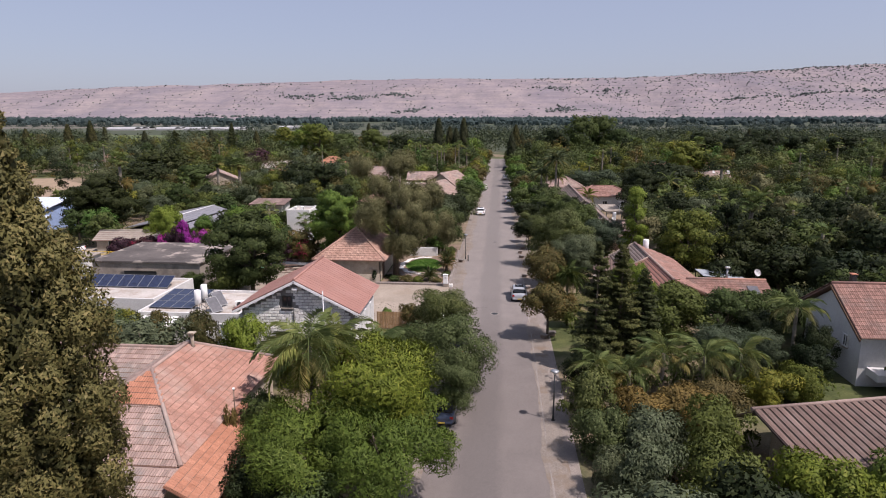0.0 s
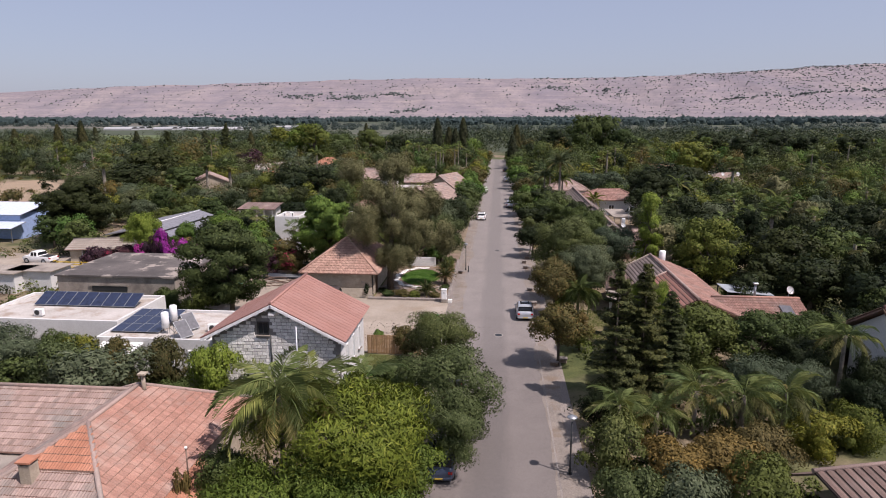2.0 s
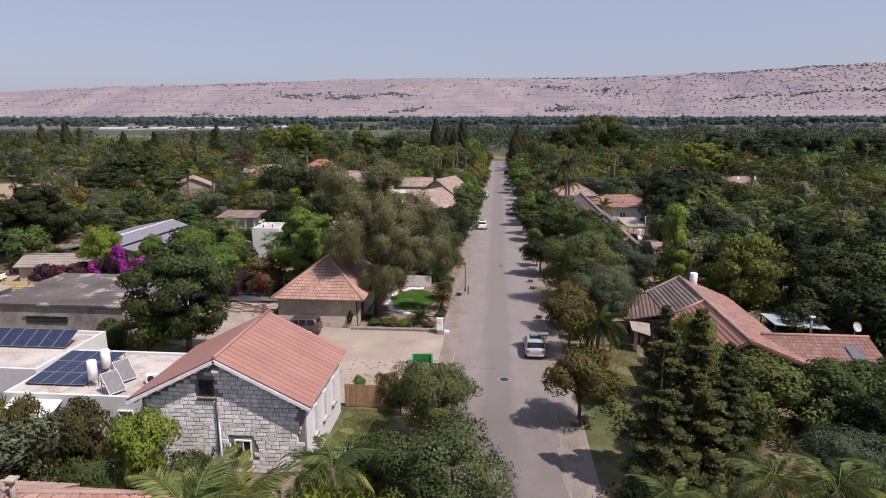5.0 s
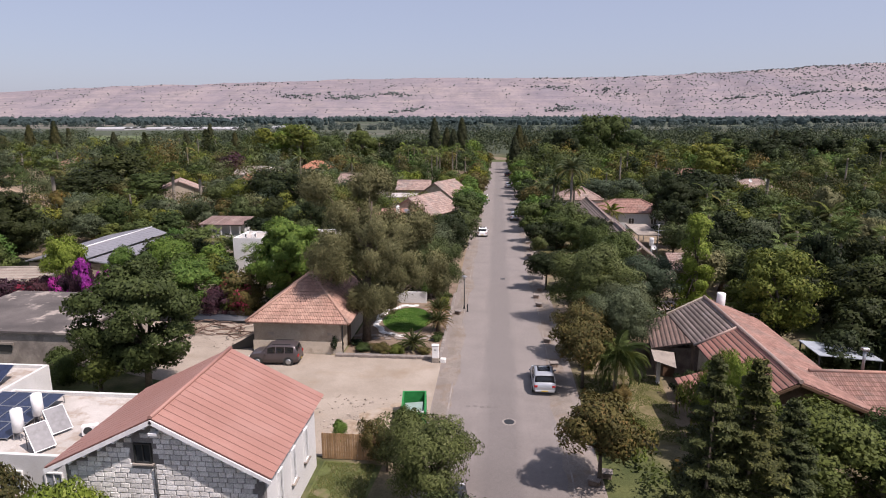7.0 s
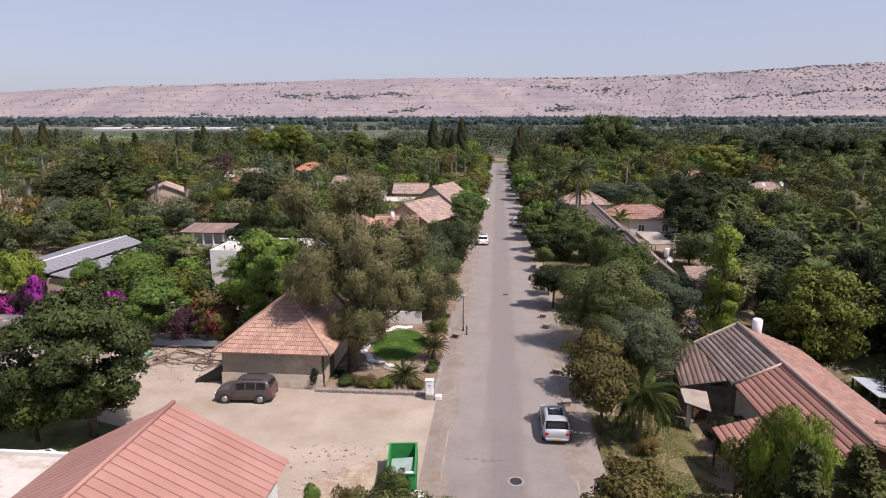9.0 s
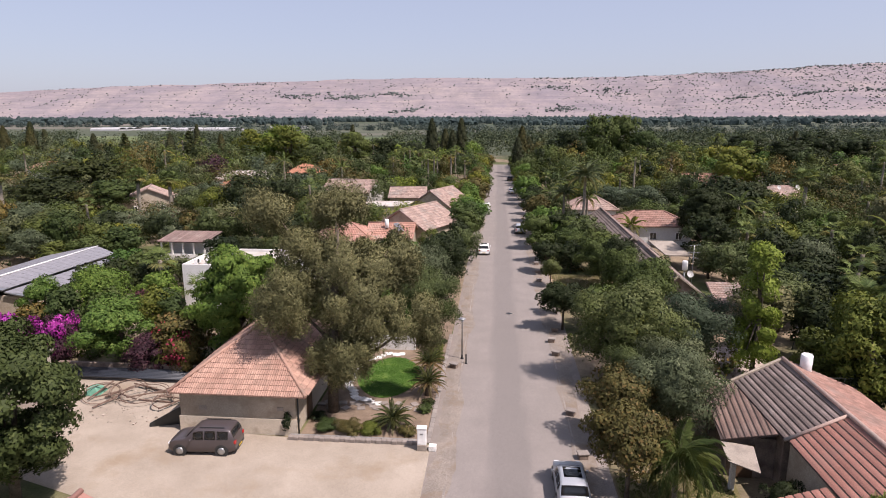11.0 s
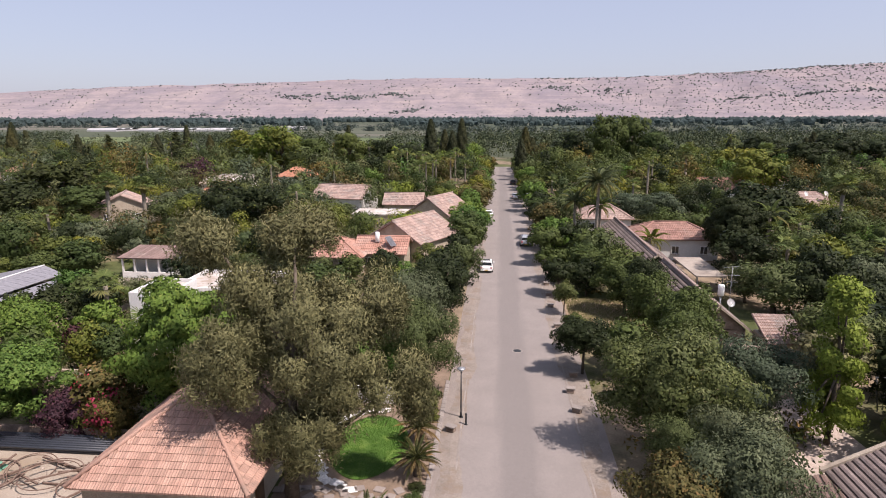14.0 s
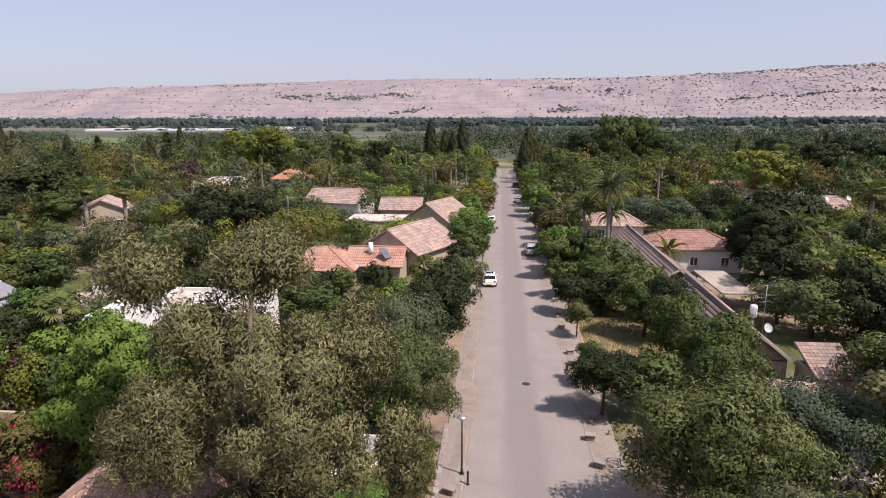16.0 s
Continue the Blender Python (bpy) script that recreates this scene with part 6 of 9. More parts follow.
# the long grey-roofed house beyond the flowers
far_house(-56, 89.5, 9, 4.5, 2.2, 0.9, CONCRETE, "gable", "x", 8, wall=PLASTER_BEIGE, label="low house with a pale grey sheet roof behind flowering shrubs")
# the pale blue hall at the west
HBl = thing("blue_hall", "pale blue hall with a white shallow roof", "shed")
part("wall", wall_mesh([(-98, 103), (-80.5, 103), (-80.5, 116), (-98, 116)], 0, 4.2, 0.25), BLUE_WALL, HBl)
gable_roof(HBl, -98.5, -80, 102.5, 116.5, 4.2, 5.4, BLUE_SHEET, BLUE_SHEET, "x", "panel", under=METAL_GREY, width=1.2, gap=0.05, rise=0.03, caps=False)
panel_roof(HBl, [(-86, 99.5, 2.4), (-79.5, 99.5, 2.4), (-79.5, 102.9, 3.0), (-86, 102.9, 3.0)], BLUE_SHEET, METAL_GREY, 0.9, 0.04, 0.03)
part("canopy_post", bbox(-79.8, -79.7, 99.7, 99.8, 0, 2.4), METAL_GREY, HBl)
part("canopy_post", bbox(-85.8, -85.7, 99.7, 99.8, 0, 2.4), METAL_GREY, HBl)

# ---- things on the street and in the yards ----
def wheel(parent, x, y, r, side):
    w = part("wheel", wheel_bm(r), RUBBER, parent, m=pose(x, y, r, 0, 0, 0 if side > 0 else 180))
    bm = bmesh.new()
    tube(bm, [(0.02, 0, 0), (0.115, 0, 0), (0.125, 0, 0)], [r * 0.66, r * 0.66, r * 0.3], 14)
    part("rim", bm, RIM, w)


def wheel_bm(r):
    bm = bmesh.new()
    tube(bm, [(-0.1, 0, 0), (-0.08, 0, 0), (0.08, 0, 0), (0.1, 0, 0)], [r * 0.86, r, r, r * 0.86], 18)
    return bm


def car(x, y, turn, paint, label, length=4.3, width=1.8, height=1.52, kind="hatch", category="car"):
    """A car that points along its own +y: a shell lofted from a side profile, with panes, wheels, lights and bumpers."""
    ob = thing("car", label, category, pose(x, y, 0.02, 0, 0, turn), "parked cars")
    L, W, H = length, width / 2, height
    # roof profile from tail to nose, as shares of length and height
    if kind == "pickup":
        prof = [(-0.5, 0.5), (-0.49, 0.6), (-0.1, 0.6), (-0.085, 0.9), (-0.03, 0.99), (0.1, 1.0), (0.15, 0.95), (0.27, 0.63), (0.4, 0.58), (0.47, 0.5), (0.5, 0.34)]
        rear, side, front = (-0.097, -0.085), ((-0.06, 0.03), (0.05, 0.15)), (0.165, 0.255)
    elif kind == "suv":
        prof = [(-0.5, 0.42), (-0.49, 0.58), (-0.47, 0.72), (-0.43, 0.93), (-0.38, 0.985), (-0.15, 1.0), (0.04, 0.985), (0.11, 0.93), (0.22, 0.68), (0.26, 0.63), (0.4, 0.575), (0.47, 0.49), (0.495, 0.38), (0.5, 0.3)]
        rear, side, front = (-0.475, -0.435), ((-0.4, -0.24), (-0.22, -0.06), (-0.04, 0.11)), (0.12, 0.215)
    else:
        prof = [(-0.5, 0.42), (-0.495, 0.58), (-0.465, 0.64), (-0.35, 0.91), (-0.29, 0.965), (-0.15, 0.995), (-0.03, 1.0), (0.05, 0.96), (0.1, 0.91), (0.23, 0.66), (0.27, 0.62), (0.4, 0.55), (0.47, 0.47), (0.495, 0.38), (0.5, 0.3)]
        rear, side, front = (-0.452, -0.355), ((-0.33, -0.25), (-0.23, -0.07), (-0.05, 0.12)), (0.105, 0.222)
    fs_, hs_ = [p[0] for p in prof], [p[1] * H for p in prof]
    top = lambda f: float(np.interp(f, fs_, hs_))
    plan = lambda f: W * float(np.interp(f, [-0.5, -0.46, -0.36, 0.3, 0.42, 0.48, 0.5], [0.84, 0.93, 1.0, 1.0, 0.95, 0.84, 0.74]))
    belt = lambda f: min(0.585 * H - 0.03 * f * H, top(f) - 0.04)
    low = lambda f: float(np.interp(f, [-0.5, -0.42, 0.42, 0.5], [0.34, 0.2, 0.2, 0.28]))

    def shoulder(f):
        """Half width of the cabin's roof edge."""
        return plan(f) * (0.97 - 0.24 * max(0.0, top(f) - belt(f) - 0.04) / (0.42 * H))

    stations = sorted(set(fs_) | {-0.42, -0.36, -0.3, -0.1, 0.0, 0.16, 0.34, 0.44})
    bm = bmesh.new()
    rings = []
    for f in stations:
        w, t, be, lo, sw = plan(f), top(f), belt(f), low(f), shoulder(f)
        half = [(0.84 * w, lo), (0.97 * w, lo + 0.09), (w, lo + 0.55 * (be - lo)), (0.97 * w, be), (sw, t - 0.035), (0.8 * sw, t - 0.006), (0.4 * sw, t + 0.012)]
        pts = [(-a, z) for a, z in half] + [(a, z) for a, z in half[::-1]]
        rings.append([bm.verts.new((a, f * L, z)) for a, z in pts])
    n = len(rings[0])
    for a, b in zip(rings, rings[1:]):
        for k in range(n):
            bm.faces.new((a[k], a[(k + 1) % n], b[(k + 1) % n], b[k])).smooth = True
    bm.faces.new(rings[0][::-1])
    bm.faces.new(rings[-1])
    bmesh.ops.recalc_face_normals(bm, faces=bm.faces)
    body = part("body", bm, paint, ob)

    def pane(name, rows):
        """A pane over the shell from rows of points, a hair proud of it."""
        bm = bmesh.new()
        vs = [[bm.verts.new(p) for p in r] for r in rows]
        for a, b in zip(vs, vs[1:]):
            for k in range(len(a) - 1):
                bm.faces.new((a[k], a[k + 1], b[k + 1], b[k])).smooth = True
        bmesh.ops.solidify(bm, geom=bm.faces[:], thickness=0.006)
        part(name, bm, GLASS, body)

    for name, (f0, f1), push in (("rear_window", rear, -0.012), ("windscreen", front, 0.012)):
        rows = []
        for f in np.linspace(f0, f1, 4):
            rows.append([(q * shoulder(f) * 0.93, f * L + push, top(f) - 0.02 * abs(q) ** 3 + 0.02) for q in np.linspace(-1, 1, 7)])
        pane(name, rows)
    for sx in (-1, 1):
        for f0, f1 in side:
            rows = []
            for f in np.linspace(f0, f1, 4):
                w, be, sw, t = 0.97 * plan(f), belt(f), shoulder(f), top(f) - 0.035
                rows.append([(sx * (w + (sw - w) * v + 0.012), f * L, be + (t - be) * v) for v in (0.1, 0.5, 0.86)])
            pane("side_window", rows)
    r = 0.32 if kind == "hatch" else 0.35
    for sy in (-0.3, 0.31):
        for sx in (-1, 1):
            arch = bmesh.new()
            tube(arch, [(sx * (W - 0.1), sy * L, r), (sx * (W + 0.004), sy * L, r)], r * 1.2, 20)
            part("wheel_arch", arch, METAL_DARK, body)
            wheel(ob, sx * (W - 0.09), sy * L, r, sx)
    part("rear_bumper", bbox(-W * 0.8, W * 0.8, -L / 2 - 0.03, -L / 2 + 0.08, 0.3, 0.46, 0.03), METAL_DARK if kind != "hatch" else paint, body)
    part("front_bumper", bbox(-W * 0.7, W * 0.7, L / 2 - 0.1, L / 2 + 0.03, 0.28, 0.42, 0.03), METAL_DARK if kind != "hatch" else paint, body)
    for sx in (-1, 1):
        part("tail_light", bbox(sx * W * 0.74 - 0.12, sx * W * 0.74 + 0.12, -L / 2 - 0.012, -L / 2 + 0.16, 0.44 * H, 0.56 * H, 0.02), LAMP_RED, body)
        part("head_light", bbox(sx * W * 0.68 - 0.15, sx * W * 0.68 + 0.15, L * 0.45, L * 0.487, 0.4 * H, 0.47 * H, 0.02), LAMP_CLEAR, body)
        part("mirror", bbox(sx * (W + 0.08) - 0.08, sx * (W + 0.08) + 0.08, L * 0.13, L * 0.13 + 0.09, 0.57 * H, 0.66 * H, 0.02), paint, body)
    part("plate", bbox(-0.24, 0.24, -L / 2 - 0.045, -L / 2 - 0.03, 0.36, 0.45), YELLOW_PAINT, body)
    if kind == "pickup":
        part("bed", bbox(-W * 0.82, W * 0.82, -0.48 * L, -0.11 * L, 0.6 * H - 0.05, 0.6 * H + 0.02), METAL_DARK, body)
    if kind == "hatch":
        pane("sunroof", [[(q * shoulder(f) * 0.72, f * L, top(f) + 0.018) for q in np.linspace(-1, 1, 5)] for f in np.linspace(-0.22, 0.03, 4)])
    if kind == "suv":
        for sx in (-1, 1):
            part("roof_rail", bbox(sx * W * 0.62 - 0.02, sx * W * 0.62 + 0.02, -0.34 * L, 0.02 * L, H + 0.004, H + 0.05), METAL_DARK, body)
    return ob


def paint(name, c, metal=0.3, rough=0.28):
    return plain(name, c, rough, metal, 0.6, 0.04)


P_GREY, P_SILVER, P_WHITE, P_BLACK, P_BLUE = paint("car_grey_brown", (0.085, 0.07, 0.072)), paint("car_silver", (0.4, 0.42, 0.45)), paint("car_white", (0.75, 0.75, 0.75), 0.0), paint("car_dark", (0.025, 0.027, 0.032)), paint("car_blue", (0.06, 0.08, 0.13))
car(-19.5, 71.6, 93, P_GREY, "dark grey-brown family van parked on packed dirt", 4.25, 1.8, 1.72, "suv")
car(2.75, 68.9, 0, P_SILVER, "silver hatchback parked at the kerb under a tree", 4.2, 1.78, 1.5)
car(-3.3, 52.0, 0, P_BLACK, "dark car parked under roadside trees", 4.3, 1.8, 1.5)
car(-8.0, 49.2, 80, P_SILVER, "silver car parked in a shady yard", 4.2, 1.76, 1.48)
car(-3.3, 40.0, 0, P_BLUE, "dark blue car half hidden under foliage at the kerb", 4.3, 1.8, 1.5)
car(-3.4, 130.0, 0, P_WHITE, "white car parked by the street", 4.1, 1.74, 1.48)
car(2.6, 147.5, 0, P_SILVER, "silver estate car parked in the shade of the street", 4.4, 1.8, 1.6, "suv")
car(-3.9, 175.5, 0, P_WHITE, "white car parked far along the street", 4.2, 1.76, 1.5)
car(2.4, 205.0, 0, P_SILVER, "silver car parked far along the street", 4.2, 1.76, 1.5)
car(2.5, 238.0, 0, P_BLACK, "dark car parked far along the street", 4.2, 1.76, 1.5)
car(-65.0, 87.0, 80, P_WHITE, "white pickup truck on a dusty yard", 4.9, 1.8, 1.75, "pickup", "pickup truck")
car(-27.3, 60.8, 60, P_WHITE, "white car behind the red-roofed house", 4.2, 1.78, 1.48)
car(-31.5, 58.9, 20, P_WHITE, "white van parked by the yard's shrubs", 4.6, 1.8, 1.9, "suv")


def street_lamp(x, y, label, turn=0, h=3.35):
    ob = thing("street_lamp", label, "street lamp", pose(x, y, 0.02, 0, 0, turn), "street lamps")
    bm = bmesh.new()
    tube(bm, [(0, 0, 0), (0, 0, 0.35), (0, 0, 0.4), (0, 0, h * 0.5), (0, 0, h)], [0.09, 0.08, 0.055, 0.05, 0.04], 10)
    part("pole", bm, METAL_DARK, ob)
    part("base_plate", bbox(-0.14, 0.14, -0.14, 0.14, 0, 0.03), METAL_DARK, ob)
    bm = bmesh.new()
    tube(bm, [(0, 0, h), (0, 0, h + 0.1), (0, 0, h + 0.24)], [0.05, 0.13, 0.17], 10)
    part("lantern", bm, LAMP_CLEAR, ob, "clear glass lantern")
    bm = bmesh.new()
    tube(bm, [(0, 0, h + 0.24), (0, 0, h + 0.28), (0, 0, h + 0.36)], [0.3, 0.28, 0.06], 14)
    part("hood", bm, METAL_GREY, ob, "pale grey round lamp hood")


street_lamp(4.2, 39.6, "short dark street lamp with a pale round hood")
street_lamp(-4.35, 87.6, "dark street lamp with a pale hood beside the garden")
for x, y in ((4.3, 136.0), (-4.6, 140.0), (4.4, 186.0), (-4.6, 192.0)):
    street_lamp(x, y, "dark street lamp standing at the kerb")


def stone_seat(x, y, turn=0, w=0.6):
    ob = thing("roadside_bollard", "small rough stone bollard seat at the roadside", "bollard", pose(x, y, 0.02, 0, 0, turn), "roadside bollards")
    part("block", bbox(-w / 2, w / 2, -0.22, 0.22, 0, 0.34, 0.05), BASALT, ob)
    part("slab", bbox(-w / 2 - 0.06, w / 2 + 0.06, -0.27, 0.27, 0.345, 0.44, 0.03), KERB, ob)


for k, (x, y) in enumerate(((3.75, 89.0), (3.65, 92.2), (3.9, 72.4), (-4.9, 85.6), (3.9, 104.6), (4.0, 107.0), (3.9, 113.6), (4.0, 118.0), (4.1, 122.6), (4.7, 55.6), (5.5, 56.4), (4.2, 95.2), (3.8, 78.0))):
    stone_seat(x, y, 17 * k % 50 - 25)
bol = thing("bollard", "short dark iron bollard at the kerb", "bollard", pose(-3.95, 86.6, 0.02))
bm = bmesh.new()
tube(bm, [(0, 0, 0), (0, 0, 0.05), (0, 0, 0.7), (0, 0, 0.76), (0, 0, 0.86)], [0.12, 0.07, 0.06, 0.09, 0.03], 10)
part("post", bm, METAL_DARK, bol)

# open-topped green waste trailer at the forecourt's edge
sk = thing("waste_skip", "green open-topped steel skip with debris inside", "skip", pose(-6.4, 62.0, 0.03, 0, 0, 6))
W_, L_, H_ = 0.78, 1.6, 1.45
for a in ((-W_, -W_ + 0.06, -L_, L_), (W_ - 0.06, W_, -L_, L_), (-W_ + 0.06, W_ - 0.06, -L_, -L_ + 0.06), (-W_ + 0.06, W_ - 0.06, L_ - 0.06, L_)):
    part("side_panel", bbox(*a, 0.35, H_), GREEN_STEEL, sk)
part("floor_pan", bbox(-W_ + 0.06, W_ - 0.06, -L_ + 0.06, L_ - 0.06, 0.35, 0.42), GREEN_STEEL, sk)
bm = bmesh.new()
for a in ((-W_ - 0.05, -W_ + 0.07, -L_ - 0.05, L_ + 0.05), (W_ - 0.07, W_ + 0.05, -L_ - 0.05, L_ + 0.05), (-W_ + 0.07, W_ - 0.07, -L_ - 0.05, -L_ + 0.07), (-W_ + 0.07, W_ - 0.07, L_ - 0.07, L_ + 0.05)):
    box(bm, *a, H_ + 0.002, H_ + 0.08)
part("rim", bm, GREEN_STEEL, sk, "paler green top rim")
for k in range(5):
    for sx in (-1, 1):
        yy = -L_ + 0.35 + k * (2 * L_ - 0.7) / 4
        part("rib", bbox(sx * W_ + (0.0 if sx > 0 else -0.06), sx * W_ + (0.06 if sx > 0 else 0.0), yy - 0.04, yy + 0.04, 0.36, H_), GREEN_STEEL, sk)
for sx in (-1, 1):
    part("skid", bbox(sx * 0.6 - 0.06, sx * 0.6 + 0.06, -L_ + 0.1, L_ - 0.1, 0.0, 0.349), METAL_DARK, sk)
bm = bmesh.new()
slab(bm, [(-0.66, -0.75, 1.06), (0.66, -0.7, 1.12), (0.6, 0.35, 1.34), (-0.6, 0.3, 1.28)], 0.03)
part("debris", bm, plain("cloudy_sheet", (0.22, 0.3, 0.26), 0.35), sk, "cloudy plastic sheet lying on the debris")
part("debris", bbox(-0.68, 0.68, -1.2, -0.8, 0.42, 1.0, 0.04), CONCRETE, sk, "broken boxes")
part("debris", bbox(-0.5, 0.3, 0.4, 1.1, 0.42, 0.62, 0.04), WOOD_DARK, sk, "dark boards")
part("front_rail", bbox(-W_ + 0.1, W_ - 0.1, -L_ - 0.03, -L_ + 0.1, H_ + 0.081, H_ + 0.14, 0.01), WHITE, sk, "white rail across the end")
part("sign_plate", bbox(0.08, 0.4, -L_ - 0.02, -L_ - 0.004, 1.05, 1.35), METAL_DARK, sk, "dark square plate")
part("sign_plate", bbox(-0.45, 0.0, -L_ - 0.02, -L_ - 0.004, 1.1, 1.3), WHITE, sk, "white notice plate")
bag = thing("white_sack", "white sack beside the green skip", "sack", pose(-5.3, 60.2, 0.02))
bm = bmesh.new()
bmesh.ops.create_icosphere(bm, subdivisions=2, radius=0.42)
for v in bm.verts:
    v.co = (v.co.x * (1 + 0.15 * noise.noise(v.co * 4)), v.co.y * 0.8, max(0.0, v.co.z * 0.9 + 0.32 + 0.1 * noise.noise(v.co * 3)))
part("sack", bm, WHITE, bag)

# rubble and stones on the forecourt
rng = np.random.default_rng(6)
vs, fs = [], []
ico = bmesh.new()
bmesh.ops.create_icosphere(ico, subdivisions=1, radius=1)
bv, bf = np.array([v.co for v in ico.verts]), [[v.index for v in f.verts] for f in ico.faces]
ico.free()
for k in range(900):
    u = rng.random()
    x, y = (rng.normal(-9.6, 1.2), rng.normal(60.6, 1.1)) if u < 0.6 else (rng.uniform(-14, -6), rng.uniform(58.6, 66)) if u < 0.85 else (rng.uniform(-30, -23), rng.uniform(74, 80))
    s = 0.03 + 0.1 * rng.random() ** 3
    o = len(vs)
    vs.extend((bv * s * (1 + rng.normal(0, 0.2, (len(bv), 1))) * np.array([1, 1, 0.6]) + np.array([x, y, 0.03 + s * 0.3])).tolist())
    fs.extend([[i + o for i in f] for f in bf])
me = bpy.data.meshes.new("rubble")
me.from_pydata(vs, [], fs)
tagged(part("rubble", me, RUBBLE, None), "scattered stones and rubble on the bare dirt", "rubble", kind="stuff")
bm = bmesh.new()
for cx, cy, r in ((-8.4, 62.6, 1.9), (-9.8, 60.8, 2.0), (-7.2, 64.2, 1.2)):
    vv = [bm.verts.new((cx + r * (1 + 0.25 * noise.noise((a * 1.3, cx, 0))) * math.cos(a), cy + 0.7 * r * (1 + 0.3 * noise.noise((a, cy, 3))) * math.sin(a), 0.03 + 0.002 * r)) for a in np.linspace(0, 6.283, 25)[:-1]]
    c = bm.verts.new((cx, cy, 0.03 + 0.12 * r))
    for i in range(24):
        f = bm.faces.new((vv[i], vv[(i + 1) % 24], c))
        f.smooth = True
tagged(part("soil_mound", bm, rough_surface("loose_soil", (0.3, 0.225, 0.155), (0.41, 0.335, 0.255), 1.4, 0.95, stain=(0.42, 0.36, 0.29), stain_scale=0.7, bumps=0.9, fine=6), None), "low mounds of loose brown soil on the dirt", "soil", kind="structure")

# plank fence and side garden of the stone house
fence = thing("plank_fence", "honey-brown wooden plank fence", "fence", pose(-11.4, 57.0, 0))
me = mesh_of(bbox(-0.065, 0.065, -0.012, 0.012, 0.05, 1.75, 0.004), "slat")
for i in range(32):
    part("slat", me, WOOD, fence, m=pose(0.1 + i * 0.145, 0, 0.012 * math.sin(i * 3.1), 0, 0, 0))
for zz in (0.45, 1.4):
    part("rail", bbox(0, 4.7, 0.013, 0.06, zz, zz + 0.08), WOOD, fence)
for xx in (0.0, 2.3, 4.65):
    part("post", bbox(xx, xx + 0.08, 0.061, 0.14, 0, 1.7), WOOD, fence)
bm = bmesh.new()
poly(bm, [(-11.2, 49.2, 0.022), (-8.2, 49.4, 0.022), (-7.6, 56.6, 0.022), (-11.2, 56.8, 0.022)])
tagged(part("side_lawn", bm, rough_surface("side_turf", (0.07, 0.09, 0.03), (0.13, 0.15, 0.05), 0.9, 0.95, stain=(0.22, 0.17, 0.11), stain_scale=0.5, bumps=0.6), None), "small green lawn beside the stone house", "lawn", kind="structure")

# ---- the garden with the oval lawn ----
gd = thing("garden_bed", "stone-edged front garden bed beside the street", "garden", kind="structure")
bm = bmesh.new()
poly(bm, [(-14.2, 73.5, 0.03), (-5.75, 73.3, 0.03), (-5.65, 98, 0.03), (-14.2, 98, 0.03)])
part("soil", bm, rough_surface("garden_soil", (0.17, 0.125, 0.09), (0.27, 0.2, 0.145), 0.8, 0.95, bumps=0.6), gd)
bm = bmesh.new()
ov = [(-9.9 + 2.3 * math.cos(a) * (1.0 + 0.1 * math.cos(2 * a)), 83.4 + 3.9 * math.sin(a)) for a in np.linspace(0, 6.283, 41)[:-1]]
poly(bm, [(x, y, 0.075) for x, y in ov])
part("lawn", bm, LAWN, gd, "bright green oval lawn")
rng = np.random.default_rng(9)
gp = np.stack([-9.9 + 2.25 * np.sqrt(rng.random(9000)) * np.cos(rng.uniform(0, 6.28, 9000)), 0 * np.arange(9000.0), np.full(9000, 0.1)], 1)
aa, rr = rng.uniform(0, 6.283, 9000), np.sqrt(rng.random(9000))
gp[:, 0], gp[:, 1] = -9.9 + 2.3 * rr * np.cos(aa), 83.4 + 3.9 * rr * np.sin(aa)
tagged(part("grass", leaf_mesh("grass", gp, np.tile([0, -1.0, 0.2], (9000, 1)), 0.12, 0.03, rng, 0.0, 2.0), LEAF["grass"], gd), kind="stuff")
flag = mesh_of(bbox(-0.3, 0.3, -0.26, 0.26, 0, 0.07, 0.04), "paving_stone")
for i in range(30):
    a = radians(85 + i * 6.4)
    k = 1.22 + 0.05 * math.sin(i * 5)
    part("paving_stone", flag, STONE, gd, m=pose(-9.9 + 2.5 * k * math.cos(a), 83.4 + 3.9 * k * math.sin(a), 0.035, 0, 0, math.degrees(a) + 20 * math.sin(i * 7)))
for i in range(22):
    part("edging_stone", flag, PAVING, gd, m=pose(-14.0 + 0.55 * (i % 22) * 0.68, 78.2 + 0.5 * math.sin(i * 2.2), 0.035, 0, 0, i * 47))
# low wall along the forecourt
low = thing("low_wall", "low pale stone retaining wall along the garden", "wall", kind="structure")
cop = mesh_of(bbox(-0.33, 0.33, -0.16, 0.16, 0, 0.26, 0.03), "coping_stone")
for i in range(26):
    part("coping_stone", cop, PAVING, low, m=pose(-14.6 + i * 0.345 * 0.98 + 0.0, 73.2 + 0.03 * math.sin(i * 4), 0.0, 0, 0, 2 * math.sin(i * 3)) @ Matrix.Diagonal((0.5, 1, 1, 1)))
part("wall_core", bbox(-14.7, -5.9, 73.36, 73.5, 0, 0.24), MORTAR, low)
for i in range(30):
    part("coping_stone", cop, KERB, low, m=pose(-5.72, 73.7 + i * 0.67, -0.16, 0, 0, 90 + 2 * math.sin(i * 5)))
bw = thing("white_garden_wall", "white plastered wall behind the lawn", "wall", kind="structure")
part("wall", bbox(-12.8, -8.6, 89.2, 89.4, 0, 1.3, 0.02), PLASTER, bw)
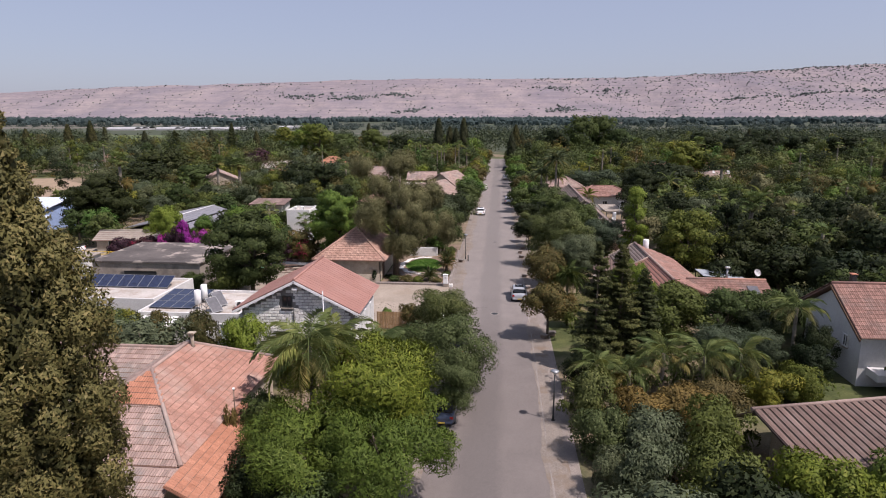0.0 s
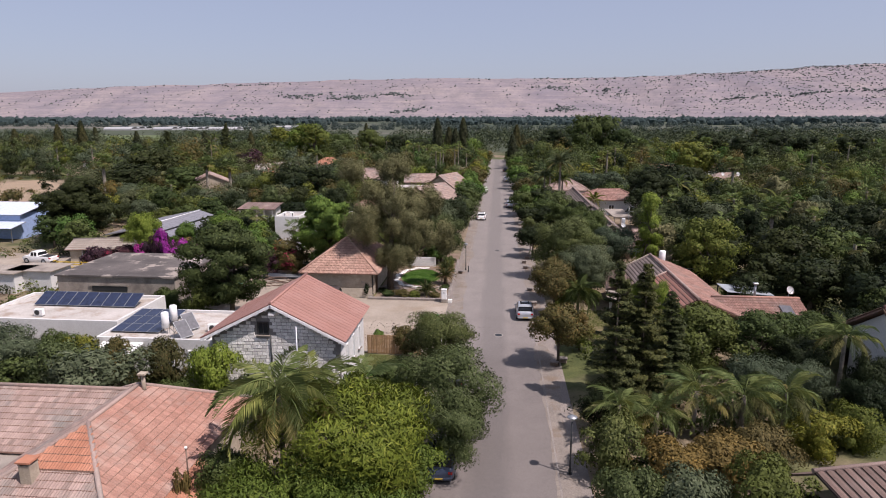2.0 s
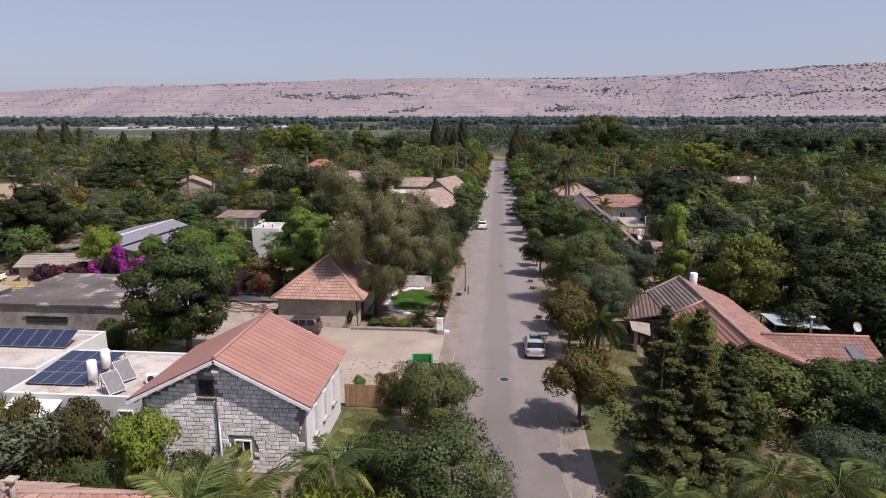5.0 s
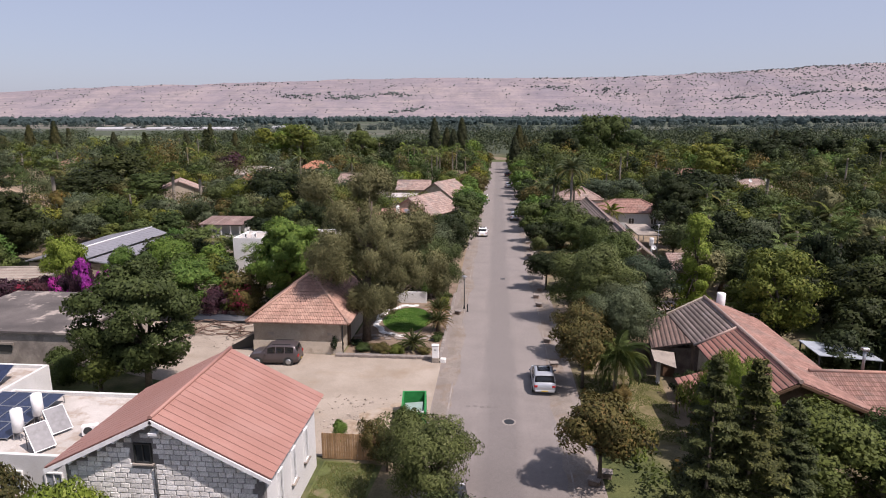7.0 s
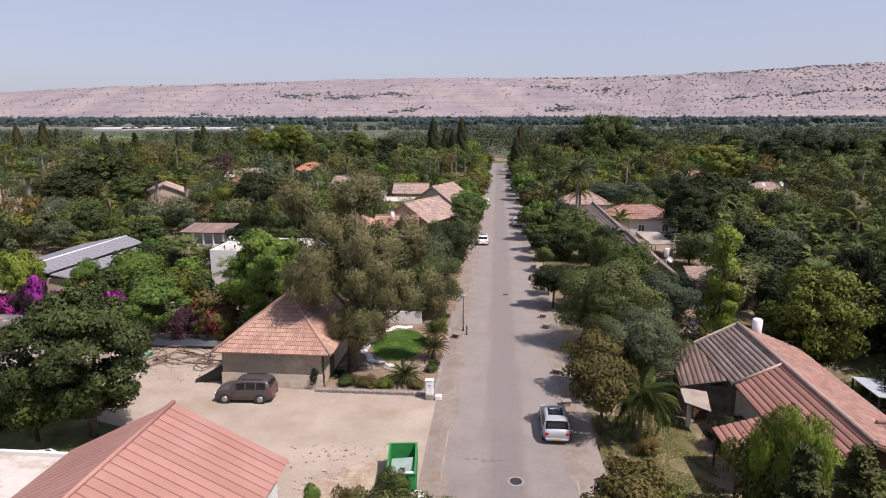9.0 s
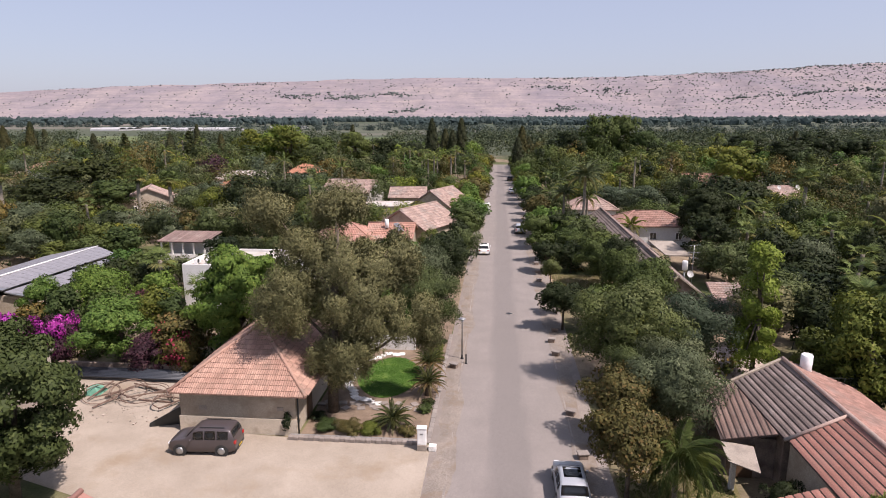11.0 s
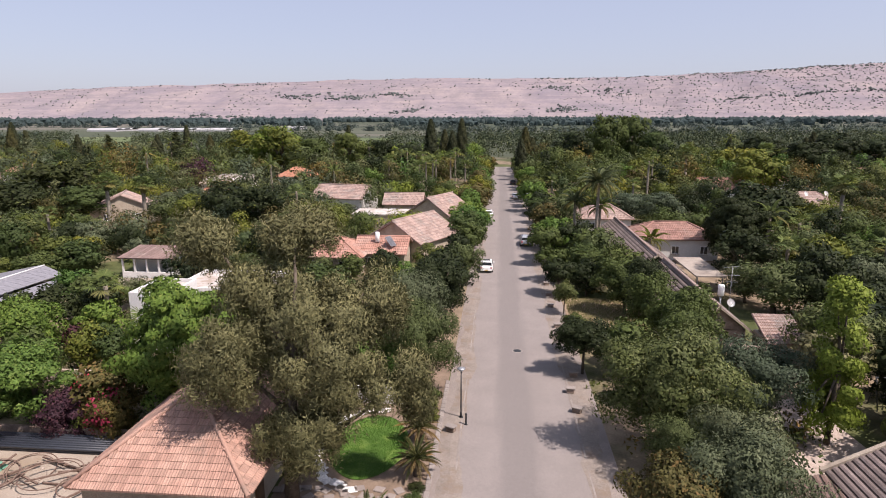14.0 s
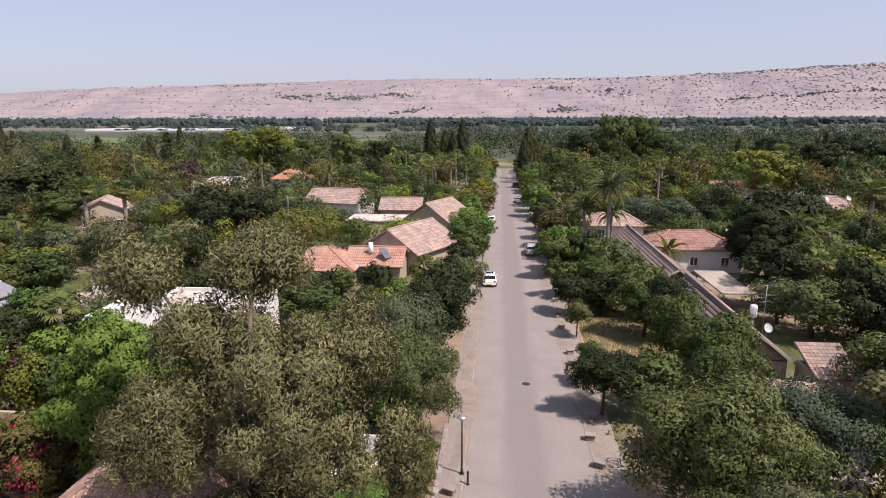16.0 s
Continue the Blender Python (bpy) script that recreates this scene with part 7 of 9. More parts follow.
# white service cabinet at the corner
cab = thing("service_cabinet", "white utility cabinet on a plinth at the kerb", "cabinet", pose(-6.0, 72.6, 0.02))
part("plinth", bbox(-0.3, 0.3, -0.2, 0.2, 0, 0.4, 0.02), CONCRETE, cab)
bd = part("body", bbox(-0.28, 0.28, -0.17, 0.17, 0.404, 1.5, 0.02), WHITE, cab)
part("door", bbox(-0.24, 0.24, -0.186, -0.172, 0.46, 1.44), WHITE, bd)
part("label_plate", bbox(-0.1, 0.1, -0.196, -0.188, 1.1, 1.2), METAL_GREY, bd)
part("roof_cap", bbox(-0.32, 0.32, -0.22, 0.22, 1.504, 1.56, 0.015), WHITE, bd)
part("plinth_pair", bbox(0.42, 0.9, -0.2, 0.2, 0, 0.36, 0.03), STONE, cab)
palm("small", -8.25, 75.2, 0.7, 1.1, 44, "pine", "low cycad with a ring of stiff dark fronds", trunk_r=0.2, dry=0.08, dryleaf="cycadbrown")
palm("small", -6.5, 80.3, 1.1, 1.1, 44, "pine", "low cycad with browning lower fronds", trunk_r=0.2, dry=0.5, dryleaf="cycadbrown")
palm("small", -6.8, 84.0, 1.1, 1.1, 44, "pine", "low cycad with browning lower fronds", trunk_r=0.2, dry=0.5, dryleaf="cycadbrown")
for x, y, h, r, lf in ((-12.6, 74.6, 0.8, 1.0, "mid"), (-11.0, 74.4, 0.9, 1.1, "rust"), (-9.6, 74.4, 0.8, 1.0, "yellow"), (-7.2, 74.4, 0.7, 0.8, "rust"), (-6.4, 77.6, 0.6, 0.7, "mid"), (-6.3, 78.8, 0.5, 0.6, "dark"), (-6.5, 87.2, 1.4, 1.0, "yellow"), (-6.8, 88.8, 1.8, 1.1, "mid"), (-14.9, 74.0, 1.8, 0.7, "dark"), (-13.6, 76.0, 0.6, 0.7, "dark")):
    shrub(lf, x, y, h, r, 1 if r < 1 else 0, "low clipped shrub in the front garden bed")

# ---- pipe yard beside the shed ----
yard = thing("pipe_stack", "long black pipes stacked on the ground", "pipes", pose(-29.5, 81.5, 0))
for i in range(15):
    bm = bmesh.new()
    zz = 0.12 if i < 8 else 0.33
    tube(bm, [(-7.0 + 0.3 * math.sin(i), 0.26 * (i % 8) - 0.6 - 0.1 * (i > 7), zz), (6.2 + 0.4 * math.sin(i * 2), 0.26 * (i % 8) - 0.6 - 0.1 * (i > 7), zz)], 0.1, 8)
    part("pipe", bm, PIPE_BLACK, yard)
for i, (x, y, r, t) in enumerate(((-30.4, 77.6, 1.3, 70), (-27.2, 77.8, 1.5, 80), (-28.8, 78.4, 1.2, 62), (-25.4, 77.0, 0.8, 75))):
    ob = thing("coiled_pipe", "large loose ring of rusty pipe leaning in the yard", "pipe", pose(x, y, 0.05 + r * math.sin(radians(90 - t)) * 0.0 + r * 0.28, 90 - t, 0, 30 * i), "coiled pipes")
    bm = bmesh.new()
    tube(bm, [(r * math.cos(a) * (1 + 0.02 * a), r * 0.8 * math.sin(a), 0.02 * a) for a in np.linspace(0, 9.5, 40)], 0.032, 6)
    part("coil", bm, RUST, ob)
rng = np.random.default_rng(15)
for i in range(16):
    ob = thing("scrap_bar", "rusty scrap steel bar lying in the yard", "scrap metal", pose(rng.uniform(-31.5, -24), rng.uniform(76.4, 79.6), 0.08 + 0.03 * i, 0, rng.uniform(-6, 6), rng.uniform(0, 180)), "scrap metal")
    part("bar", bbox(-rng.uniform(0.8, 1.6), rng.uniform(0.8, 1.6), -0.05, 0.05, -0.04, 0.04), RUST, ob)
tarp = thing("green_tarp", "green tarpaulin thrown over a heap", "tarpaulin", pose(-31.6, 78.6, 0.02))
bm = bmesh.new()
bmesh.ops.create_grid(bm, x_segments=10, y_segments=10, size=0.6)
for v in bm.verts:
    d = max(abs(v.co.x), abs(v.co.y)) / 0.6
    v.co.z = 0.6 * (1 - d ** 3) + 0.08 * noise.noise(v.co * 3) + 0.03
part("sheet", bm, plain("tarp_green", (0.12, 0.3, 0.22), 0.6), tarp)
bm = bmesh.new()
slab(bm, [(-24.6, 73.9, 0.04), (-22.3, 74.6, 0.04), (-22.3, 74.6, 1.5), (-24.6, 73.9, 0.3)], 0.05)
pl = thing("steel_sheet", "dark steel sheet propped by the shed's corner", "sheet")
part("sheet", bm, METAL_DARK, pl)
yw = thing("stone_yard_wall", "low broken field-stone wall behind the pipe yard", "wall", kind="structure")
part("wall", bbox(-37.5, -22.6, 82.6, 82.9, 0, 0.7, 0.03), BASALT, yw)
gw2 = thing("garden_wall", "pale plastered garden wall among shrubs", "wall", kind="structure")
part("wall", bbox(-46.0, -29.8, 90.2, 90.45, 0, 1.3, 0.02), PLASTER_BEIGE, gw2)
part("wall", bbox(-52.0, -47.0, 81.4, 81.7, 0, 1.5, 0.02), PLASTER_BEIGE, gw2)
ye = thing("yellow_barrier", "low yellow steel barrier at the yard's edge", "barrier", pose(-56.5, 83.6, 0))
for zz in (0.25, 0.6, 0.95):
    part("rail", bbox(-3.5, 3.5, -0.04, 0.04, zz, zz + 0.12), YELLOW_PAINT, ye)
for xx in (-3.4, 0, 3.3):
    part("post", bbox(xx, xx + 0.1, 0.041, 0.12, 0, 1.1), YELLOW_PAINT, ye)
bm = bmesh.new()
poly(bm, [(-76, 80, 0.026), (-49, 80, 0.026), (-49, 88, 0.026), (-76, 93, 0.026)])
tagged(part("dusty_yard", bm, DIRT, None), "bare dusty yard west of the sheds", "ground", kind="structure")
for i, (x, y) in enumerate(((-59, 81.6), (-55.5, 81.0))):
    flat = thing("flat_shed", "low shed with a pale flat roof in the yard", "shed", pose(x, y - 8 + i * 2, 0))
    part("wall", wall_mesh([(-2.6, -1.8), (2.6, -1.8), (2.6, 1.8), (-2.6, 1.8)], 0, 2.4, 0.2), PLASTER, flat)
    part("roof", bbox(-2.9, 2.9, -2.1, 2.1, 2.4, 2.52), CONCRETE, flat)
bm = bmesh.new()
poly(bm, [(-175, 158, 0.03), (-92, 130, 0.03), (-92, 156, 0.03), (-150, 196, 0.03)])
tagged(part("bare_field", bm, rough_surface("stubble_field", (0.3, 0.22, 0.15), (0.38, 0.29, 0.2), 0.1, 0.95), None), "bare stubble field among trees", "field", kind="structure")

# short worn turf: tufts standing on the two lawns
rng = np.random.default_rng(23)
TURF = foliage("worn_turf", (0.09, 0.1, 0.03), (0.2, 0.19, 0.07), (0.32, 0.26, 0.13))
for x0, x1, y0, y1, k, label in ((5.5, 11.8, 60.7, 71.0, 9000, "tufts of worn dry grass before the ribbed-roof house"), (-11.1, -8.0, 49.4, 56.6, 4000, "short grass tufts beside the stone house")):
    gp = np.stack([rng.uniform(x0, x1, k), rng.uniform(y0, y1, k), np.full(k, 0.07)], 1)
    gp = gp[[noise.noise((p[0] * 0.5, p[1] * 0.5, 3.0)) > -0.12 for p in gp]]
    tagged(part("turf", leaf_mesh("turf", gp, np.tile([0, -1.0, 0.6], (len(gp), 1)), 0.17, 0.06, rng, 0.0, 1.2), TURF, None), label, "grass", kind="stuff")

# ---- the gardens across the street ----
bm = bmesh.new()
poly(bm, [(5.4, 60.6, 0.022), (11.0, 60.4, 0.022), (12.2, 71.0, 0.022), (5.4, 71.2, 0.022)])
tagged(part("dry_lawn", bm, rough_surface("dry_lawn_turf", (0.1, 0.092, 0.036), (0.19, 0.16, 0.075), 0.7, 0.95, stain=(0.25, 0.185, 0.12), stain_scale=0.5, bumps=0.7), None), "dry patchy lawn before the ribbed-roof house", "lawn", kind="structure")
bm = bmesh.new()
poly(bm, [(5.4, 102.5, 0.022), (13.4, 102.0, 0.022), (13.4, 117.5, 0.022), (5.4, 117.0, 0.022)])
tagged(part("dry_yard", bm, rough_surface("dry_grass_ground", (0.3, 0.215, 0.14), (0.42, 0.32, 0.22), 0.8, 0.95, bumps=0.7), None), "bare yard of dry straw-coloured grass", "ground", kind="structure")
rng = np.random.default_rng(19)
gp = np.stack([rng.uniform(5.6, 13.2, 9000), rng.uniform(102.6, 117, 9000), np.full(9000, 0.12)], 1)
tagged(part("dry_grass", leaf_mesh("dry_grass", gp, np.tile([0, -1.0, 0.3], (9000, 1)), 0.3, 0.06, rng, 0.0, 1.6), LEAF["grassdry"], None), "dry straw grass in the bare yard", "grass", kind="stuff")
bm = bmesh.new()
poly(bm, [(15.6, 82.0, 0.022), (21.5, 83.2, 0.022), (20.6, 92.5, 0.022), (16.2, 92.0, 0.022)])
tagged(part("paved_yard", bm, rough_surface("pink_gravel", (0.4, 0.32, 0.27), (0.5, 0.42, 0.36), 1.5, 0.95, bumps=0.8), None), "pale pink gravel patch behind the ribbed-roof house", "ground", kind="structure")
sw = thing("garden_swing", "tall dark swing frame with hanging seats", "swing", pose(26.4, 91.6, 0))
for xx in (-1.5, 1.5):
    for yy in (-0.6, 0.6):
        bm = bmesh.new()
        tube(bm, [(xx, yy, 0), (xx, 0, 2.3)], 0.04, 6)
        part("leg", bm, METAL_DARK, sw)
bm = bmesh.new()
tube(bm, [(-1.6, 0, 2.3), (1.6, 0, 2.3)], 0.05, 8)
part("top_bar", bm, METAL_GREY, sw)
for xx in (-0.6, 0.6):
    st = part("seat", bbox(xx - 0.22, xx + 0.22, -0.1, 0.1, 0.5, 0.54), TERRACOTTA, sw, "red swing seat")
    for s in (-0.2, 0.2):
        part("chain", bbox(xx + s - 0.012, xx + s + 0.012, -0.012, 0.012, 0.54, 2.26), METAL_GREY, st)
rail = thing("roof_railing", "grey metal railing behind the ribbed roof", "railing", pose(21.2, 79.4, 0))
for i in range(7):
    part("baluster", bbox(i * 0.4 - 0.015, i * 0.4 + 0.015, -0.015, 0.015, 0, 2.8), METAL_GREY, rail)
part("top_rail", bbox(-0.05, 2.45, -0.03, 0.03, 2.8, 2.86), METAL_GREY, rail)
can = thing("shade_canopy", "dark lean-to canopy with pale sheets behind the house", "canopy", pose(24.2, 70.0, 0))
bm = bmesh.new()
slab(bm, [(-1.0, -0.6, 2.9), (3.6, -0.6, 2.6), (3.6, 2.6, 2.6), (-1.0, 2.6, 2.9)], 0.06)
part("sheet", bm, SHUTTER, can)
for xx, yy, zz in ((-0.9, -0.5, 2.82), (3.5, -0.5, 2.53), (3.5, 2.5, 2.53), (-0.9, 2.5, 2.82)):
    part("post", bbox(xx - 0.05, xx + 0.05, yy - 0.05, yy + 0.05, 0, zz), METAL_DARK, can)
cov = thing("carport", "pale grey flat carport beside the white house", "carport", pose(20.4, 122.8, 0))
part("roof", bbox(0.0, 3.4, -4.8, 4.8, 2.6, 2.78, 0.02), CONCRETE, cov)
for xx in (0.3, 3.1):
    for yy in (-4.4, 4.4):
        part("post", bbox(xx - 0.06, xx + 0.06, yy - 0.06, yy + 0.06, 0, 2.5), METAL_GREY, cov)
palm("date", 19.5, 135.2, 3.6, 0.9, 18, "yellow", "small palm with golden-yellow fronds", trunk_r=0.14)
dish(28.6, 140.4, 4.2, 10, 0.45)
dish(63.0, 176.8, 4.2, 25, 0.6)
dish(59.0, 176.4, 4.2, 25, 0.5)
water_heater(-18.2, 129.2, 3.35, 1, "white water tank on the orange roof")
red = tree("round", "red", -6.6, 186, 5.0, 2.6, 1, label="bougainvillea tree covered in dusky pink flowers", name="bougainvillea")
red = tree("round", "rust", -7.0, 200, 5.2, 2.8, 1, label="reddish-brown leafy tree beside the street")


# ---- stones of the gable wall, built last ----
def stone_wall(parent, outline, y, row=0.26, seed=3, limit=300, skip=()):
    """Rough limestone blocks in courses over a wall face in the plane y, looking towards -y."""
    rnd = random.Random(seed)
    shapes = []
    for w in (0.34, 0.44, 0.55):
        bm = bmesh.new()
        vv = box(bm, -w / 2, w / 2, -0.05, 0.0, -row / 2 + 0.014, row / 2 - 0.014)
        for v in bm.verts:
            if v.co.y < -0.01:
                v.co.x *= 0.9
                v.co.z *= 0.86
                v.co.y += rnd.uniform(-0.012, 0.012)
        shapes.append((w, mesh_of(bm, "stone")))
    zmax, made, rest_v, rest_f = max(p[1] for p in outline), 0, [], []
    cells = []
    z, r = row / 2 + 0.02, 0
    while z < zmax:
        x = min(p[0] for p in outline) + rnd.uniform(0.05, 0.3)
        while x < max(p[0] for p in outline):
            w, me = rnd.choice(shapes)
            cx = x + w / 2
            if all(inside(outline, cx + s * w * 0.5, z + t * row * 0.45) for s in (-1, 1) for t in (-1, 1)) and not any(a < cx + w / 2 and cx - w / 2 < b and c < z + row / 2 and z - row / 2 < d for a, b, c, d in skip):
                cells.append((z, cx, w, me))
            x += w + 0.022
        z += row
    cells.sort(key=lambda c: -c[0])
    for z, cx, w, me in cells:
        m = Matrix.Translation((cx, y - 0.001 - rnd.uniform(0, 0.012), z))
        if made < limit:
            part("stone", me, STONE, parent, m=m)
            made += 1
        else:
            o = len(rest_v)
            rest_v.extend([tuple(m @ v.co) for v in me.vertices])
            rest_f.extend([tuple(i + o for i in p.vertices) for p in me.polygons])
    if rest_v:
        me = bpy.data.meshes.new("stones")
        me.from_pydata(rest_v, [], rest_f)
        tagged(part("stones", me, STONE, parent), kind="stuff")


stone_wall(front, [(-21.1, 0), (-11.5, 0), (-11.5, 4.55), (-16.35, 6.85), (-21.1, 4.55)], 48.3, skip=((-17.62, -16.68, 4.66, 5.8), (-15.75, -14.65, 0.8, 2.15)))

# ---- trees, the near ones first ----
def big_cypress():
    """The broad old cypress close to the start of the flight."""
    rng = np.random.default_rng(77)
    h = 21.4
    ob = thing("cypress_tree", "huge old cypress, dull green with brown cones", "tree", pose(-15.0, 17.8, 0))
    bm = bmesh.new()
    tube(bm, [(0, 0, -0.2), (0, 0, h * 0.85)], [0.4, 0.05], 8)
    part("trunk", bm, BARK, ob)
    k = 640
    z = rng.uniform(0.6, h - 0.3, k)
    prof = np.interp(z, [0, 3, 9.5, 13.4, 16, 17.6, 20.6, 21.4], [1.9, 2.5, 2.75, 2.8, 2.1, 1.15, 0.35, 0.1])
    a = rng.uniform(0, 6.283, k)
    rr = prof * rng.uniform(0.5, 0.95, k)
    c = np.stack([rr * np.cos(a), rr * np.sin(a), z], 1)
    rad = rng.uniform(0.3, 0.55, k) * np.clip(prof / 3 + 0.2, 0.3, 1)
    p, n = puff_points(rng, c, rad, 150000, 1.5, 0.0)
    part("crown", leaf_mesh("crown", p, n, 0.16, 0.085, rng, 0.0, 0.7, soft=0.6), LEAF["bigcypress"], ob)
    # larger, darker leaves fill the inside so the crown is not see-through
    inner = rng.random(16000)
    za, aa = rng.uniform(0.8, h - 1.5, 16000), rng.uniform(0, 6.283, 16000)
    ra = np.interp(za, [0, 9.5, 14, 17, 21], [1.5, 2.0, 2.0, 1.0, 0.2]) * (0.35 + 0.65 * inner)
    part("inner_crown", leaf_mesh("inner_crown", np.stack([ra * np.cos(aa), ra * np.sin(aa), za], 1), np.stack([np.cos(aa), np.sin(aa), 0.2 + 0 * aa], 1), 0.26, 0.15, rng, 0.0, 0.5), LEAF["cypress"], ob, "darker leaves inside the cypress crown")
    p, n = puff_points(rng, c, rad, 2600, 1.7, 0.0)
    part("cones", leaf_mesh("cones", p + n * 0.04, n, 0.1, 0.09, rng), LEAF["dry"], ob, "small brown cones")


def casuarina(x, y):
    """The large feathery tree over the shed: forked stems, hanging tufts in separate tiers."""
    rng = np.random.default_rng(42)
    ob = thing("feathery_pine_tree", "large brownish-green feathery tree with forked stems and hanging tufts", "tree", pose(x, y, 0))
    bm = bmesh.new()
    tube(bm, [(0, 0, -0.2), (0.05, 0, 2.6), (0.2, 0.2, 6.0), (0.5, 0.4, 9.5), (0.7, 0.5, 13.0)], [0.46, 0.36, 0.3, 0.2, 0.06], 9)
    # tiers of foliage: centre from the trunk's foot, half extents, tufts
    tiers = (((0.9, -0.5, 4.7), (2.4, 2.1, 1.1), 34), ((1.1, 1.4, 9.3), (4.1, 3.8, 3.1), 66), ((-2.9, -0.4, 8.5), (2.1, 2.1, 2.3), 34), ((3.6, 3.0, 10.6), (2.5, 2.5, 2.1), 36),
             ((-4.6, 2.0, 14.5), (1.5, 1.4, 0.9), 18), ((0.1, 2.6, 14.7), (1.9, 1.6, 1.0), 22), ((-2.2, 1.2, 12.0), (1.6, 1.5, 1.0), 16), ((0.4, 1.4, 12.2), (1.6, 1.5, 0.9), 9), ((6.5, 2.0, 6.4), (0.8, 1.0, 2.3), 18), ((3.6, 0.6, 7.0), (1.9, 2.0, 1.4), 20))
    cs, rs = [], []
    for (cx, cy, cz), (ex, ey, ez), k in tiers:
        foot = (0.3, 0.2, max(2.2, min(8.5, cz - 3.6)))
        tube(bm, [foot, (cx * 0.5 + 0.2, cy * 0.5 + 0.1, cz * 0.55 + foot[2] * 0.4), (cx, cy, cz + ez * 0.2)], [0.17, 0.1, 0.03], 6)
        d = sphere_dirs(rng, k)
        t = 0.35 + 0.6 * rng.random(k) ** 0.5
        c = np.array([cx, cy, cz]) + d * t[:, None] * np.array([ex, ey, ez])
        r = rng.uniform(0.45, 0.95, k)
        for i in range(0, k, 5):
            tube(bm, [(cx, cy, cz - 0.4), tuple((np.array([cx, cy, cz]) + c[i]) / 2 + rng.normal(0, 0.15, 3)), tuple(c[i])], [0.06, 0.035, 0.012], 4, False)
        cs += [c, c - np.stack([rng.normal(0, 0.25, k), rng.normal(0, 0.25, k), rng.uniform(0.5, 1.1, k)], 1)]
        rs += [r, r * 0.62]
    part("trunk", bm, BARK, ob)
    p, n = puff_points(rng, np.concatenate(cs), np.concatenate(rs), 150000, 0.85, 0.1)
    p += rng.normal(0, 0.13, p.shape) - np.array([0, 0, 0.55]) * rng.random((len(p), 1)) ** 2
    part("crown", leaf_mesh("crown", p, n, 0.25, 0.07, rng, 0.6, loose=0.34, soft=0.62), LEAF["brown"], ob)


big_cypress()
casuarina(-12.88, 77.23)

# west side
tree("feather", "feather", -7.4, 34.0, 8.1, 4.6, 0, 40)
shrub("feather", -5.0, 36.6, 3.4, 2.2, 0, "feathery yellow-green shrub at the roadside")
tree("feather", "feather", -9.6, 29.6, 5.8, 3.8, 0, 140)
tree("feather", "feather", -5.4, 28.6, 6.0, 3.4, 0, 250)
tree("olive", "olive", -2.6, 39.6, 5.0, 2.6, 0)
tree("round", "mid", -13.6, 33.4, 4.6, 2.0, 0)
palm("queen", -10.9, 34.4, 6.9, 1.35, 22, "palmlight")
palm("queen", -9.6, 35.4, 7.0, 1.0, 14, "palmlight")
palm("queen", -8.2, 42.2, 4.4, 1.0, 14, "palmlight")
tree("olive", "olive", -4.3, 52.6, 5.9, 3.3, 0)
tree("olive", "olive", -2.9, 43.8, 6.2, 3.8, 0)
tree("round", "mid", -6.6, 46.0, 4.2, 2.4, 0)
tree("round", "rust", -7.2, 56.0, 2.9, 1.0, 0)
tree("broad", "deep", -27.3, 65.4, 11.0, 4.7, 0, label="dense dark green broadleaf tree beside the dirt yard", name="broadleaf_tree")
tree("round", "mid", -30.5, 64.5, 5.0, 2.3, 1)
tree("broad", "bright", -22.9, 85.2, 11.2, 4.4, 0, label="tall bright green leafy tree behind the tiled shed", name="broadleaf_tree")
tree("round", "mid", -25.0, 92.8, 6.6, 2.6, 0)
tree("round", "dark", -24.0, 96.6, 7.6, 2.8, 1)
tree("round", "deep", -19.6, 88.6, 8.6, 2.8, 0, label="dense green broadleaf tree behind the tiled shed", name="broadleaf_tree")
tree("round", "bright", -36.8, 97.5, 5.0, 2.6, 1)
tree("round", "mid", -33.6, 93.4, 4.2, 2.2, 1)
tree("round", "bright", -32.5, 83.5, 6.4, 3.6, 0)
tree("round", "mid", -36.5, 88.0, 5.6, 2.6, 1)
tree("round", "lime", -48.3, 86.6, 8.1, 2.6, 0)
tree("round", "lime", -52.4, 90.6, 6.4, 2.6, 0)
tree("round", "mid", -62.0, 91.6, 6.0, 3.0, 1)
tree("round", "bright", -47.0, 108.4, 5.0, 2.5, 1)
tree("round", "bright", -65.0, 94.6, 6.2, 3.2, 1)
tree("round", "mid", -70.0, 96.5, 6.0, 3.0, 1)
tree("round", "bright", -45.5, 92.0, 5.6, 2.2, 0)
tree("round", "bright", -39.6, 91.8, 6.8, 3.4, 0)
tree("round", "yellow", -34.5, 92.5, 4.6, 2.0, 1)
tree("round", "purple", -37.5, 95.0, 3.6, 1.7, 1)
tree("round", "rust", -28.0, 85.0, 5.0, 2.8, 1)
tree("broad", "dark", -68.5, 101.0, 11.8, 5.8, 0, label="broad dark grey-green tree beside the blue hall", name="broadleaf_tree")
tree("round", "dark", -74.0, 104.0, 8.6, 5.0, 1)
tree("olive", "greygreen", -37.5, 47.2, 5.2, 4.2, 0)
tree("olive", "greygreen", -43.5, 48.6, 5.0, 4.0, 0)
